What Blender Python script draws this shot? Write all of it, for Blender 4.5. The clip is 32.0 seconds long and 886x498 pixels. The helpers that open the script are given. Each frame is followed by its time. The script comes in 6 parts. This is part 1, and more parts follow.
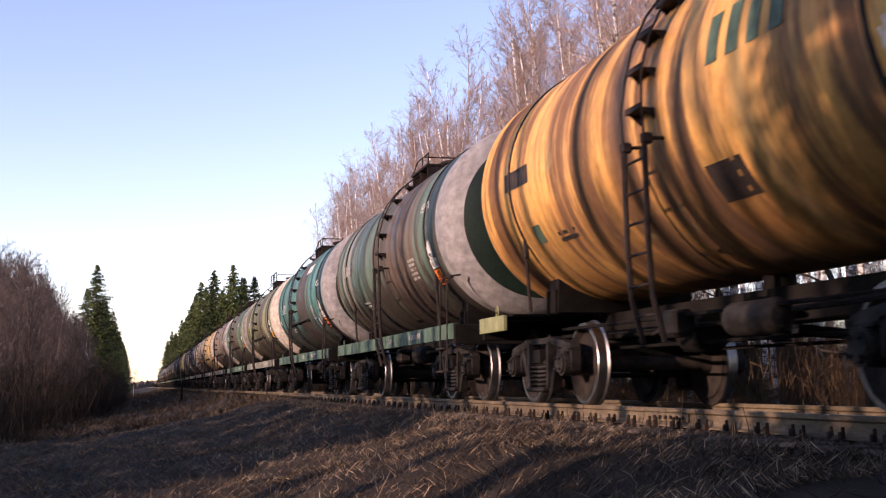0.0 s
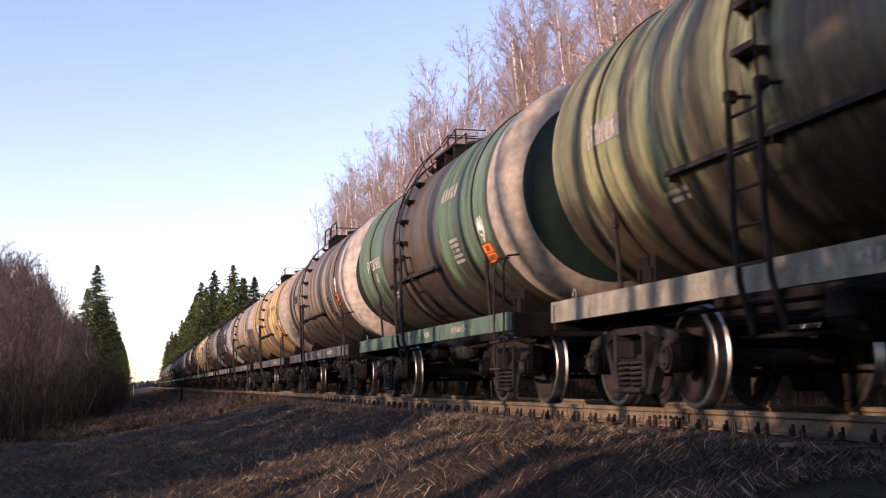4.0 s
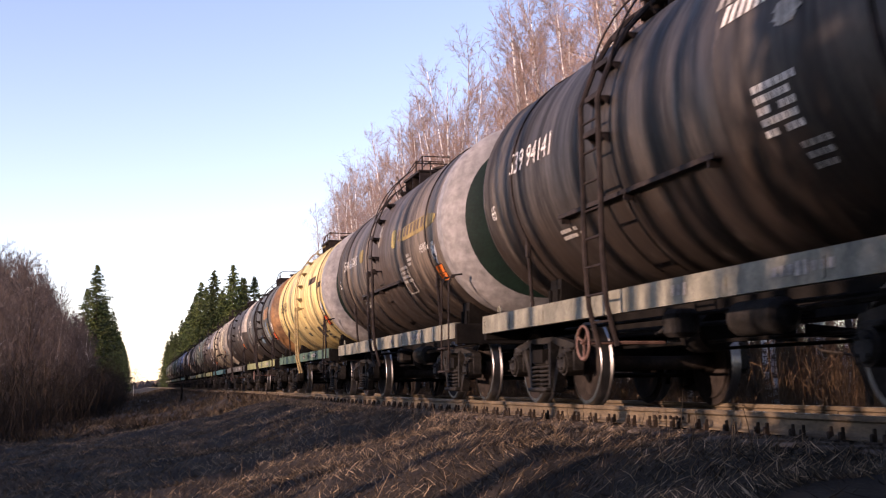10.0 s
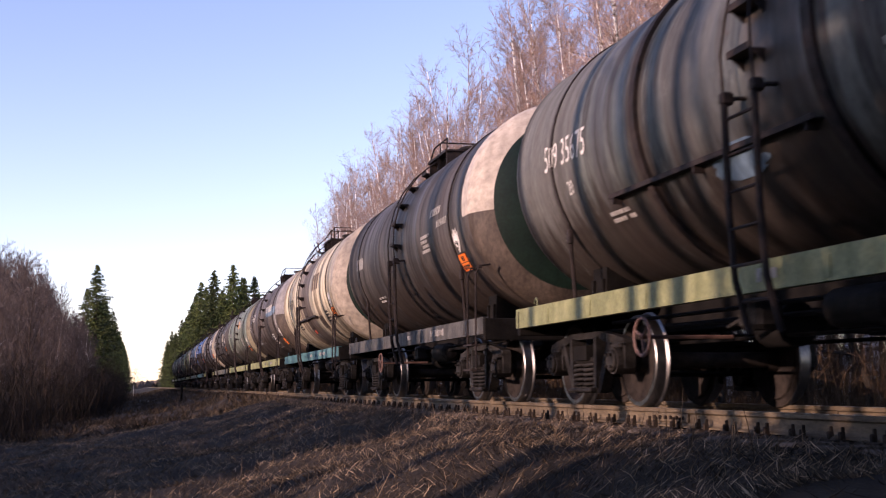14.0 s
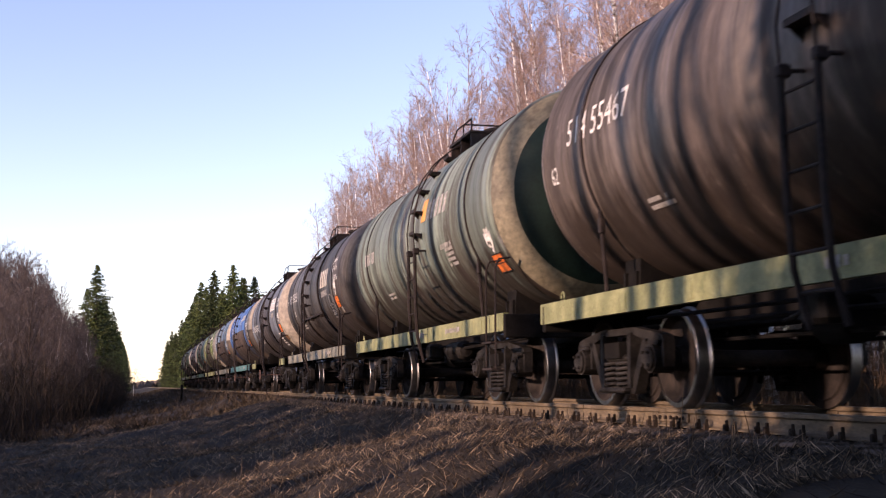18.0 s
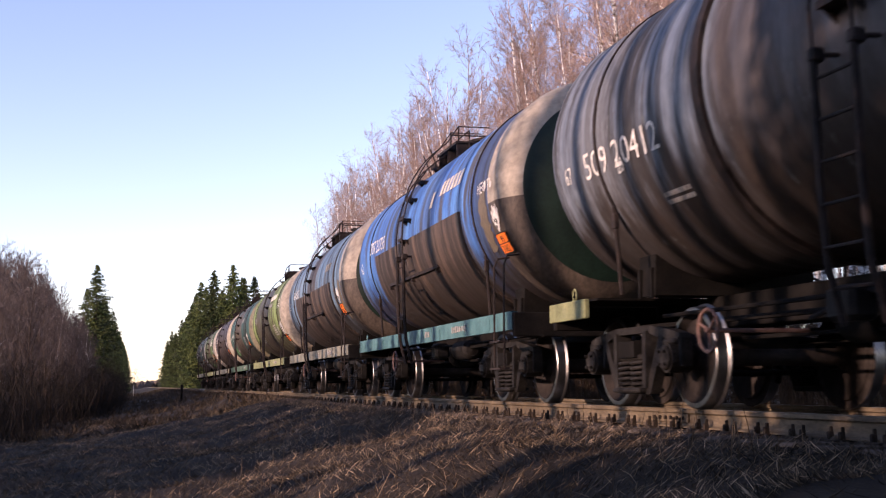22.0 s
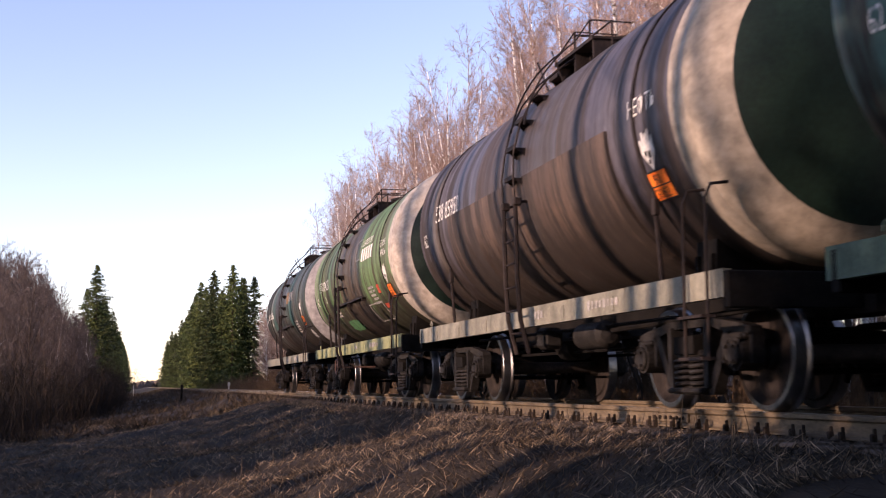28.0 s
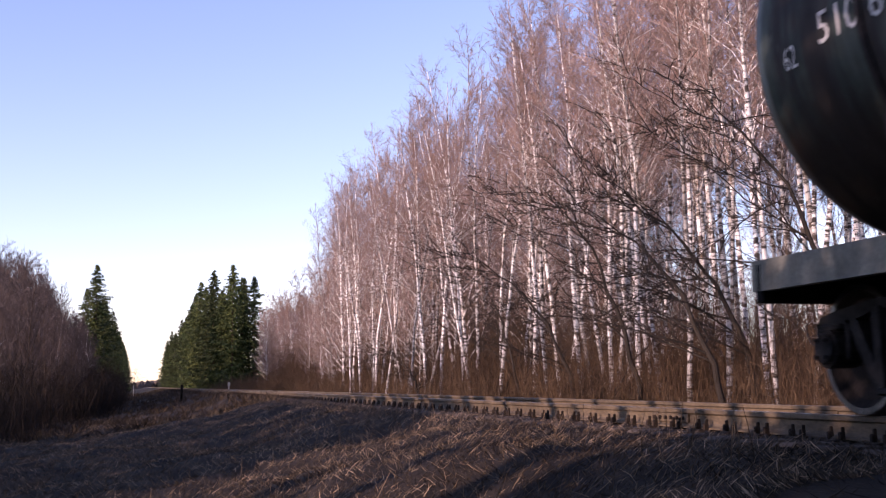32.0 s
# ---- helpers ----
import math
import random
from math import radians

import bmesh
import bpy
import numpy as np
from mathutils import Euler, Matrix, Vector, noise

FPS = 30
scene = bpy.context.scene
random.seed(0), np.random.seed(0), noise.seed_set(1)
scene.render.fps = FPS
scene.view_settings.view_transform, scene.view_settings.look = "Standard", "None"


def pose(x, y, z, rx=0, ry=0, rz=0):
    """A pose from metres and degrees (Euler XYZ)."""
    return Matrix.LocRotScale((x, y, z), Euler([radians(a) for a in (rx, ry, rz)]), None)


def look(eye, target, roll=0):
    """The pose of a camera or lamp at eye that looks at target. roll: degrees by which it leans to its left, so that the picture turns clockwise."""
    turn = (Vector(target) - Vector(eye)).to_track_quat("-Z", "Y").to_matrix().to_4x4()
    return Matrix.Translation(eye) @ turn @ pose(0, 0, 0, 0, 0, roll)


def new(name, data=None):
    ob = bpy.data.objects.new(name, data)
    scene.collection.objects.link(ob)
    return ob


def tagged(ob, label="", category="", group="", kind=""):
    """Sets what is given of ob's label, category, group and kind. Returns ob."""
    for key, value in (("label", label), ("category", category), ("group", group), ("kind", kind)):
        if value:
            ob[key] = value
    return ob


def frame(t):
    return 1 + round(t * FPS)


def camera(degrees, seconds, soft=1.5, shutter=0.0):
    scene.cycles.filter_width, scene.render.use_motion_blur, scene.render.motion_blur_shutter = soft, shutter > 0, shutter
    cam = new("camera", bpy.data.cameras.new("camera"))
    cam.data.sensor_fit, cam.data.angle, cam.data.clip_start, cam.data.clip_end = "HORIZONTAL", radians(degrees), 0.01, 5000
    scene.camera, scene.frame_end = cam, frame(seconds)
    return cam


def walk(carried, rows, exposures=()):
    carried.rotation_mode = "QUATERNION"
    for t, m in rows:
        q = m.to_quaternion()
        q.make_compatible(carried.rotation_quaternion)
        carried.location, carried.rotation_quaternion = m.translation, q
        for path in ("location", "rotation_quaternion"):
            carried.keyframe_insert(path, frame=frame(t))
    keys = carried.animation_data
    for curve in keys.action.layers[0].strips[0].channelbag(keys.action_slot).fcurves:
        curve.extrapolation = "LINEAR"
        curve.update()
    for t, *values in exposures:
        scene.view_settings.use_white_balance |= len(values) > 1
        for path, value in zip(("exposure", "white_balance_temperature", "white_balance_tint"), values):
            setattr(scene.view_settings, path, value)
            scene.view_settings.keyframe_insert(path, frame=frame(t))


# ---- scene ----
# World: the track runs along +y away from the camera, x to the right, rail heads at z = 0.
# ---------------------------------------------------------------- camera
TRACK_X = 5.892
EYE = (0.0, 0.0, 0.258)
YAW, PITCH, ROLL = radians(14.319), radians(6.467), -0.566
cam = camera(40.87, 32.0, soft=1.2, shutter=0.18)
AIM = (EYE[0] + math.sin(YAW) * math.cos(PITCH), EYE[1] + math.cos(YAW) * math.cos(PITCH), EYE[2] + math.sin(PITCH))
walk(cam, [(0.0, look(EYE, AIM, ROLL)), (32.0, look(EYE, AIM, ROLL))],
     exposures=[(0.0, 1.36, 6950, 41), (6.0, 1.38, 6950, 41), (7.0, 1.28, 6850, 42), (8.0, 1.26, 6800, 43), (9.0, 1.36, 6950, 41), (10.0, 1.42, 7050, 40),
                (11.0, 1.36, 6950, 41), (12.0, 1.2, 6600, 46), (13.0, 1.2, 6600, 46), (14.0, 1.26, 6650, 44), (17.0, 1.3, 6800, 42), (18.0, 1.4, 6950, 41),
                (22.0, 1.36, 6800, 42), (25.0, 1.4, 6950, 41), (30.0, 1.4, 7000, 41), (31.0, 1.4, 6950, 42), (31.5, 1.3, 6700, 45), (32.0, 1.2, 6450, 48)])

# ---------------------------------------------------------------- light
SUN_AZ = radians(251.0)          # compass bearing of the sun, 0 = along the track
SUN_EL = radians(13.0)
world = bpy.data.worlds.new("sky")
scene.world = world
world.use_nodes = True
wn = world.node_tree.nodes
sky = wn.new("ShaderNodeTexSky")
sky.sky_type, sky.sun_disc = "NISHITA", False
sky.sun_elevation, sky.sun_rotation = SUN_EL, SUN_AZ
sky.air_density, sky.dust_density, sky.ozone_density = 0.9, 0.12, 1.7
wn["Background"].inputs[1].default_value = 0.126
world.node_tree.links.new(sky.outputs[0], wn["Background"].inputs[0])
sun_data = bpy.data.lights.new("sun", "SUN")
sun_data.energy, sun_data.angle, sun_data.color = 2.6, radians(0.53), (1.0, 0.82, 0.61)
sun = new("sun", sun_data)
TO_SUN = Vector((math.sin(SUN_AZ) * math.cos(SUN_EL), math.cos(SUN_AZ) * math.cos(SUN_EL), math.sin(SUN_EL)))
sun.matrix_world = look(TO_SUN * 50, (0, 0, 0))


# ---------------------------------------------------------------- materials
def mat(name, rough=0.7, metal=0.0):
    m = bpy.data.materials.new(name)
    m.use_nodes = True
    b = m.node_tree.nodes["Principled BSDF"]
    b.inputs["Roughness"].default_value = rough
    b.inputs["Metallic"].default_value = metal
    b.inputs["Specular IOR Level"].default_value = 0.5 if rough < 0.45 else 0.25
    return m, m.node_tree, b


def node(tree, kind, **sets):
    n = tree.nodes.new(kind)
    for k, v in sets.items():
        n.inputs[k.replace("_", " ")].default_value = v
    return n


def noise_at(tree, scale, stretch=(1, 1, 1), detail=4.0, rough=0.6, coords="Object", shift=(0, 0, 0)):
    """A noise value in object space, stretched by the given factors."""
    tc = tree.nodes.new("ShaderNodeTexCoord")
    mp = tree.nodes.new("ShaderNodeMapping")
    mp.inputs["Scale"].default_value = stretch
    mp.inputs["Location"].default_value = shift
    tree.links.new(tc.outputs[coords], mp.inputs["Vector"])
    n = node(tree, "ShaderNodeTexNoise", Scale=scale, Detail=detail, Roughness=rough)
    tree.links.new(mp.outputs[0], n.inputs["Vector"])
    return n.outputs["Fac"]


def ramp(tree, value, stops):
    r = tree.nodes.new("ShaderNodeValToRGB")
    e = r.color_ramp.elements
    while len(e) < len(stops):
        e.new(0.5)
    for el, (p, c) in zip(e, stops):
        el.position = p
        el.color = (*c, 1) if len(c) == 3 else c
    tree.links.new(value, r.inputs[0])
    return r.outputs[0]


def mix(tree, fac, a, b, mode="MIX"):
    m = tree.nodes.new("ShaderNodeMix")
    m.data_type, m.blend_type = "RGBA", mode
    for sock, v in ((m.inputs[0], fac), (m.inputs[6], a), (m.inputs[7], b)):
        if isinstance(v, (int, float)):
            sock.default_value = v
        elif isinstance(v, tuple):
            sock.default_value = (*v, 1)
        else:
            tree.links.new(v, sock)
    return m.outputs[2]


def bump(tree, bsdf, height, strength=0.3, distance=0.01):
    b = tree.nodes.new("ShaderNodeBump")
    b.inputs["Strength"].default_value = strength
    b.inputs["Distance"].default_value = distance
    tree.links.new(height, b.inputs["Height"])
    tree.links.new(b.outputs[0], bsdf.inputs["Normal"])


def two_tone(name, a, b, scale=3.0, stretch=(1, 1, 1), rough=0.75, metal=0.0, fine=None, relief=0.3, dist=0.01):
    """A surface whose colour wanders between a and b, with a finer grain on top."""
    m, t, p = mat(name, rough, metal)
    n1 = noise_at(t, scale, stretch)
    c = ramp(t, n1, [(0.32, a), (0.68, b)])
    n2 = noise_at(t, scale * 9, stretch, 5)
    g = ramp(t, n2, [(0.3, (0.62, 0.62, 0.62)), (0.7, (1.2, 1.2, 1.2))])
    c = mix(t, 1.0, c, g, "MULTIPLY")
    t.links.new(c, p.inputs["Base Color"])
    bump(t, p, n2, relief, dist)
    return m


def by_object(m, spread=0.25):
    """Shift the brightness from object to object."""
    t = m.node_tree
    p = t.nodes["Principled BSDF"]
    src = p.inputs["Base Color"].links[0].from_socket
    oi = t.nodes.new("ShaderNodeObjectInfo")
    v = ramp(t, oi.outputs["Random"], [(0.0, (1 - spread,) * 3), (1.0, (1 + spread,) * 3)])
    t.links.new(mix(t, 1.0, src, v, "MULTIPLY"), p.inputs["Base Color"])
    return m


def by_island(m, lo, hi):
    t = m.node_tree
    p = t.nodes["Principled BSDF"]
    src = p.inputs["Base Color"].links[0].from_socket
    g = t.nodes.new("ShaderNodeNewGeometry")
    v = ramp(t, g.outputs["Random Per Island"], [(0.0, lo), (1.0, hi)])
    t.links.new(mix(t, 1.0, src, v, "MULTIPLY"), p.inputs["Base Color"])
    return m


def tank_paint(name, base, second, grime, dirty, seed, rough=0.5, bands=()):
    """Weathered tank paint: streaks run round the shell, oil has spilt from the hatch."""
    m, t, p = mat(name, rough)
    tc = t.nodes.new("ShaderNodeTexCoord")
    sep = t.nodes.new("ShaderNodeSeparateXYZ")
    t.links.new(tc.outputs["Object"], sep.inputs[0])
    blot = noise_at(t, 1.3, (1, 1, 0.7), 4, 0.6, shift=(seed, seed * 2.3, 0))
    col = mix(t, ramp(t, blot, [(0.38, (0, 0, 0)), (0.66, (1, 1, 1))]), base, second)
    streak = noise_at(t, 1.0, (0.35, 3.2, 0.35), 6, 0.65, shift=(0, seed * 1.7, 0))
    lo = 0.60 - 0.30 * dirty
    dirt = ramp(t, streak, [(lo, (0, 0, 0)), (lo + 0.11, (0.95, 0.95, 0.95))])
    col = mix(t, dirt, col, grime)
    # hoops of spilt oil, rust or fresh paint round the barrel, each (from, to, colour, strength), with ragged edges
    if bands:
        wob = t.nodes.new("ShaderNodeMath")
        wob.operation = "MULTIPLY_ADD"
        wob.inputs[1].default_value = 0.9
        t.links.new(noise_at(t, 1.0, (0.45, 2.2, 0.45), 5, 0.65, shift=(seed, seed * 1.3, 0)), wob.inputs[0])
        t.links.new(sep.outputs["Y"], wob.inputs[2])
        along = node(t, "ShaderNodeMapRange", From_Min=-5.5 + 0.45, From_Max=5.5 + 0.45, To_Min=0.0, To_Max=1.0)
        t.links.new(wob.outputs[0], along.inputs["Value"])
        stops = []
        for y1, y0, c, a in sorted(bands, key=lambda q: q[1]):
            e = min(0.12, (y1 - y0) * 0.3)
            stops += [(y0 - e, c, 0.0), (y0 + e, c, a), (y1 - e, c, a), (y1 + e, c, 0.0)]
        ramp_node = t.nodes.new("ShaderNodeValToRGB")
        el = ramp_node.color_ramp.elements
        while len(el) < len(stops):
            el.new(0.5)
        last = 0.0
        for q, (y, c, a) in zip(el, stops):
            last = max(last, min(1.0, (y + 5.5) / 11))
            q.position = last
            q.color = (*c, a)
        t.links.new(along.outputs[0], ramp_node.inputs[0])
        col = mix(t, ramp_node.outputs["Alpha"], col, ramp_node.outputs["Color"])
    # dark brown towards the belly: runs with a torn upper edge
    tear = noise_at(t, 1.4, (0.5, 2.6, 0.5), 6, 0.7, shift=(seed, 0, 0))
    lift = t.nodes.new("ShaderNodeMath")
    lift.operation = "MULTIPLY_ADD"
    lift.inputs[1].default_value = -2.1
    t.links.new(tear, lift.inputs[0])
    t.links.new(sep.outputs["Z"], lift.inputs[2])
    belly_dark = node(t, "ShaderNodeMapRange", From_Min=1.22, From_Max=0.80, To_Min=0.0, To_Max=0.9 if sum(base) < 0.9 else 0.5)
    t.links.new(lift.outputs[0], belly_dark.inputs["Value"])
    col = mix(t, belly_dark.outputs[0], col, (0.026, 0.019, 0.015))
    fine = noise_at(t, 14.0, (1, 1, 0.5), 6, 0.7)
    col = mix(t, 1.0, col, ramp(t, fine, [(0.3, (0.72, 0.71, 0.70)), (0.7, (1.14, 1.13, 1.1))]), "MULTIPLY")
    runs = noise_at(t, 1.0, (0.30, 5.0, 0.30), 4, 0.6, shift=(seed * 0.7, seed, 0))
    col = mix(t, 1.0, col, ramp(t, runs, [(0.30, (0.68, 0.67, 0.66)), (0.52, (1.0, 1.0, 1.0)), (0.70, (1.2, 1.19, 1.17))]), "MULTIPLY")
    scuff = noise_at(t, 2.6, (0.6, 1.6, 0.6), 7, 0.75, shift=(seed, seed, 2))
    col = mix(t, ramp(t, scuff, [(0.60, (0, 0, 0)), (0.68, (0.30, 0.30, 0.30))]), col, tuple(min(0.34, 1.9 * c + 0.02) for c in second))
    chips = noise_at(t, 5.0, (1, 1, 1), 8, 0.75, shift=(seed, 0, seed))
    col = mix(t, ramp(t, chips, [(0.66, (0, 0, 0)), (0.70, (0.8, 0.8, 0.8))]), col, (0.09, 0.045, 0.026))
    t.links.new(col, p.inputs["Base Color"])
    rr = ramp(t, streak, [(0.3, (rough - 0.08,) * 3), (0.7, (rough + 0.25,) * 3)])
    t.links.new(rr, p.inputs["Roughness"])
    bump(t, p, fine, 0.15, 0.004)
    return m


M_GROUND, _t, _p = mat("dry_ground", 0.95)
_a = noise_at(_t, 0.55, detail=5)
_b = noise_at(_t, 7.0, (1, 0.5, 1), 7, 0.7)
_c = noise_at(_t, 40.0, (1, 0.35, 1), 5, 0.7)
_col = ramp(_t, _a, [(0.35, (0.014, 0.011, 0.0085)), (0.55, (0.036, 0.027, 0.019)), (0.72, (0.020, 0.017, 0.012))])
_col = mix(_t, 1.0, _col, ramp(_t, _b, [(0.3, (0.5, 0.48, 0.46)), (0.7, (1.35, 1.3, 1.2))]), "MULTIPLY")
_col = mix(_t, 1.0, _col, ramp(_t, _c, [(0.3, (0.6, 0.6, 0.6)), (0.7, (1.3, 1.3, 1.3))]), "MULTIPLY")
_t.links.new(_col, _p.inputs["Base Color"])
bump(_t, _p, _b, 0.8, 0.06)
M_BALLAST = two_tone("ballast", (0.06, 0.05, 0.042), (0.13, 0.11, 0.09), 22, rough=0.95, relief=0.8, dist=0.03)
M_RAIL = two_tone("rusty_rail", (0.085, 0.064, 0.040), (0.16, 0.122, 0.077), 5, (1, 0.3, 1), 0.7)
M_RAILTOP = two_tone("worn_rail_head", (0.45, 0.43, 0.40), (0.55, 0.53, 0.5), 4, (1, 0.1, 1), 0.3, 0.9, relief=0.05)
M_CLIP = two_tone("dark_iron", (0.02, 0.016, 0.013), (0.05, 0.037, 0.028), 20, rough=0.8)
M_SLEEPER = by_object(two_tone("sleeper", (0.06, 0.046, 0.036), (0.13, 0.105, 0.085), 6, (0.3, 1, 1), 0.9))
M_STRAW = by_island(two_tone("straw", (0.022, 0.017, 0.012), (0.110, 0.081, 0.053), 0.9, rough=0.9), (0.14, 0.13, 0.13), (1.5, 1.45, 1.35))
M_WEED = by_island(two_tone("dead_weed", (0.115, 0.085, 0.055), (0.22, 0.165, 0.108), 1.5, rough=0.9), (0.4, 0.4, 0.4), (1.3, 1.25, 1.2))
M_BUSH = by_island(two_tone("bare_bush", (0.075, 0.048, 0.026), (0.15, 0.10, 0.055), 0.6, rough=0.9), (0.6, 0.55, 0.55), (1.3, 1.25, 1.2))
# Near-side brush base colour, darkened to carry the shade at its foot.
M_BUSHSHADE = by_island(two_tone("shaded_bush", (0.016, 0.012, 0.009), (0.036, 0.027, 0.019), 0.6, rough=0.9), (0.6, 0.6, 0.6), (1.3, 1.25, 1.2))
M_TWIG = by_object(by_island(two_tone("birch_twig", (0.25, 0.188, 0.155), (0.38, 0.29, 0.24), 0.8, rough=0.85), (0.65, 0.6, 0.62), (1.3, 1.2, 1.15)), 0.2)
M_GREYTWIG = by_island(two_tone("grey_twig", (0.088, 0.074, 0.066), (0.15, 0.126, 0.112), 0.8, rough=0.85), (0.65, 0.6, 0.62), (1.3, 1.2, 1.15))
M_DARKBARK = two_tone("dark_bark", (0.06, 0.042, 0.03), (0.13, 0.09, 0.06), 8, (1, 1, 0.3), 0.9, relief=0.8, dist=0.02)
M_ALDER = two_tone("alder_bark", (0.022, 0.018, 0.014), (0.05, 0.04, 0.03), 8, (1, 1, 0.3), 0.9, relief=0.8, dist=0.02)
M_BUSHEDGE = by_island(two_tone("edge_bush", (0.055, 0.034, 0.019), (0.115, 0.074, 0.042), 0.6, rough=0.9), (0.5, 0.5, 0.5), (1.3, 1.25, 1.2))
M_PALESTRAW = by_island(two_tone("pale_straw", (0.13, 0.095, 0.062), (0.60, 0.46, 0.31), 1.2, rough=0.9), (0.3, 0.3, 0.3), (1.4, 1.35, 1.3))
M_PALEBUSH = by_island(two_tone("pale_bush", (0.16, 0.13, 0.075), (0.24, 0.2, 0.12), 0.6, rough=0.9), (0.6, 0.6, 0.6), (1.3, 1.25, 1.2))
M_NEEDLE = by_object(by_island(two_tone("spruce_needles", (0.030, 0.052, 0.017), (0.095, 0.118, 0.036), 0.7, rough=0.8), (0.4, 0.42, 0.42), (1.6, 1.5, 1.3)), 0.45)
M_BIRCH, _t, _p = mat("birch_bark", 0.8)
_n = noise_at(_t, 2.2, (1, 1, 3.5), 6, 0.7)
_n2 = noise_at(_t, 0.5, detail=3)
_col = mix(_t, ramp(_t, _n, [(0.48, (0, 0, 0)), (0.56, (1, 1, 1))]), (0.84, 0.82, 0.77), (0.05, 0.042, 0.035))
_col = mix(_t, ramp(_t, _n2, [(0.46, (0, 0, 0)), (0.70, (0.8, 0.8, 0.8))]), _col, (0.20, 0.15, 0.11))
_t.links.new(_col, _p.inputs["Base Color"])
by_object(M_BIRCH, 0.45)
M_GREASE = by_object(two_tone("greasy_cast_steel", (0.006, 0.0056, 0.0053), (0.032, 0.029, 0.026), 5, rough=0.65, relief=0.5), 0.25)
# Dark steel; the deep shade under the wagons is put into its near-zero colour.
M_BLACK = two_tone("near_black_steel", (0.004, 0.0037, 0.0034), (0.012, 0.0105, 0.009), 4, rough=0.9)
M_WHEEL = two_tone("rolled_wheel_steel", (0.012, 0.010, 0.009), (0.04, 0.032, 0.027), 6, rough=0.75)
M_TREAD = two_tone("polished_tread", (0.18, 0.175, 0.17), (0.30, 0.29, 0.28), 9, rough=0.36, metal=1.0, relief=0.05)
M_FITTING = two_tone("painted_fitting", (0.014, 0.012, 0.012), (0.04, 0.03, 0.026), 7, rough=0.65)
M_WORNWHITE = two_tone("worn_white_paint", (0.40, 0.36, 0.29), (0.60, 0.55, 0.46), 4, rough=0.6)
M_ORANGE = two_tone("hazard_orange", (0.85, 0.16, 0.02), (0.95, 0.24, 0.03), 6, rough=0.5, relief=0.05)
M_INK = two_tone("black_ink", (0.015, 0.014, 0.013), (0.03, 0.03, 0.03), 6, rough=0.6)
M_WHITE = two_tone("white_lettering", (0.52, 0.50, 0.45), (0.80, 0.78, 0.72), 9, rough=0.6, relief=0.05)
M_REDSIGN = two_tone("red_lettering", (0.35, 0.05, 0.03), (0.5, 0.08, 0.04), 8, rough=0.6)
M_ENDDISC = two_tone("dark_green_end_paint", (0.003, 0.010, 0.007), (0.007, 0.021, 0.014), 2.5, rough=0.55)
M_BRAKEWHEEL = two_tone("rusty_pink_paint", (0.10, 0.055, 0.045), (0.20, 0.12, 0.095), 7, rough=0.7)

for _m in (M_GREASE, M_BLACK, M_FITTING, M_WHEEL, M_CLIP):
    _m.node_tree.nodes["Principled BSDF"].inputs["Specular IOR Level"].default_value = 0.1


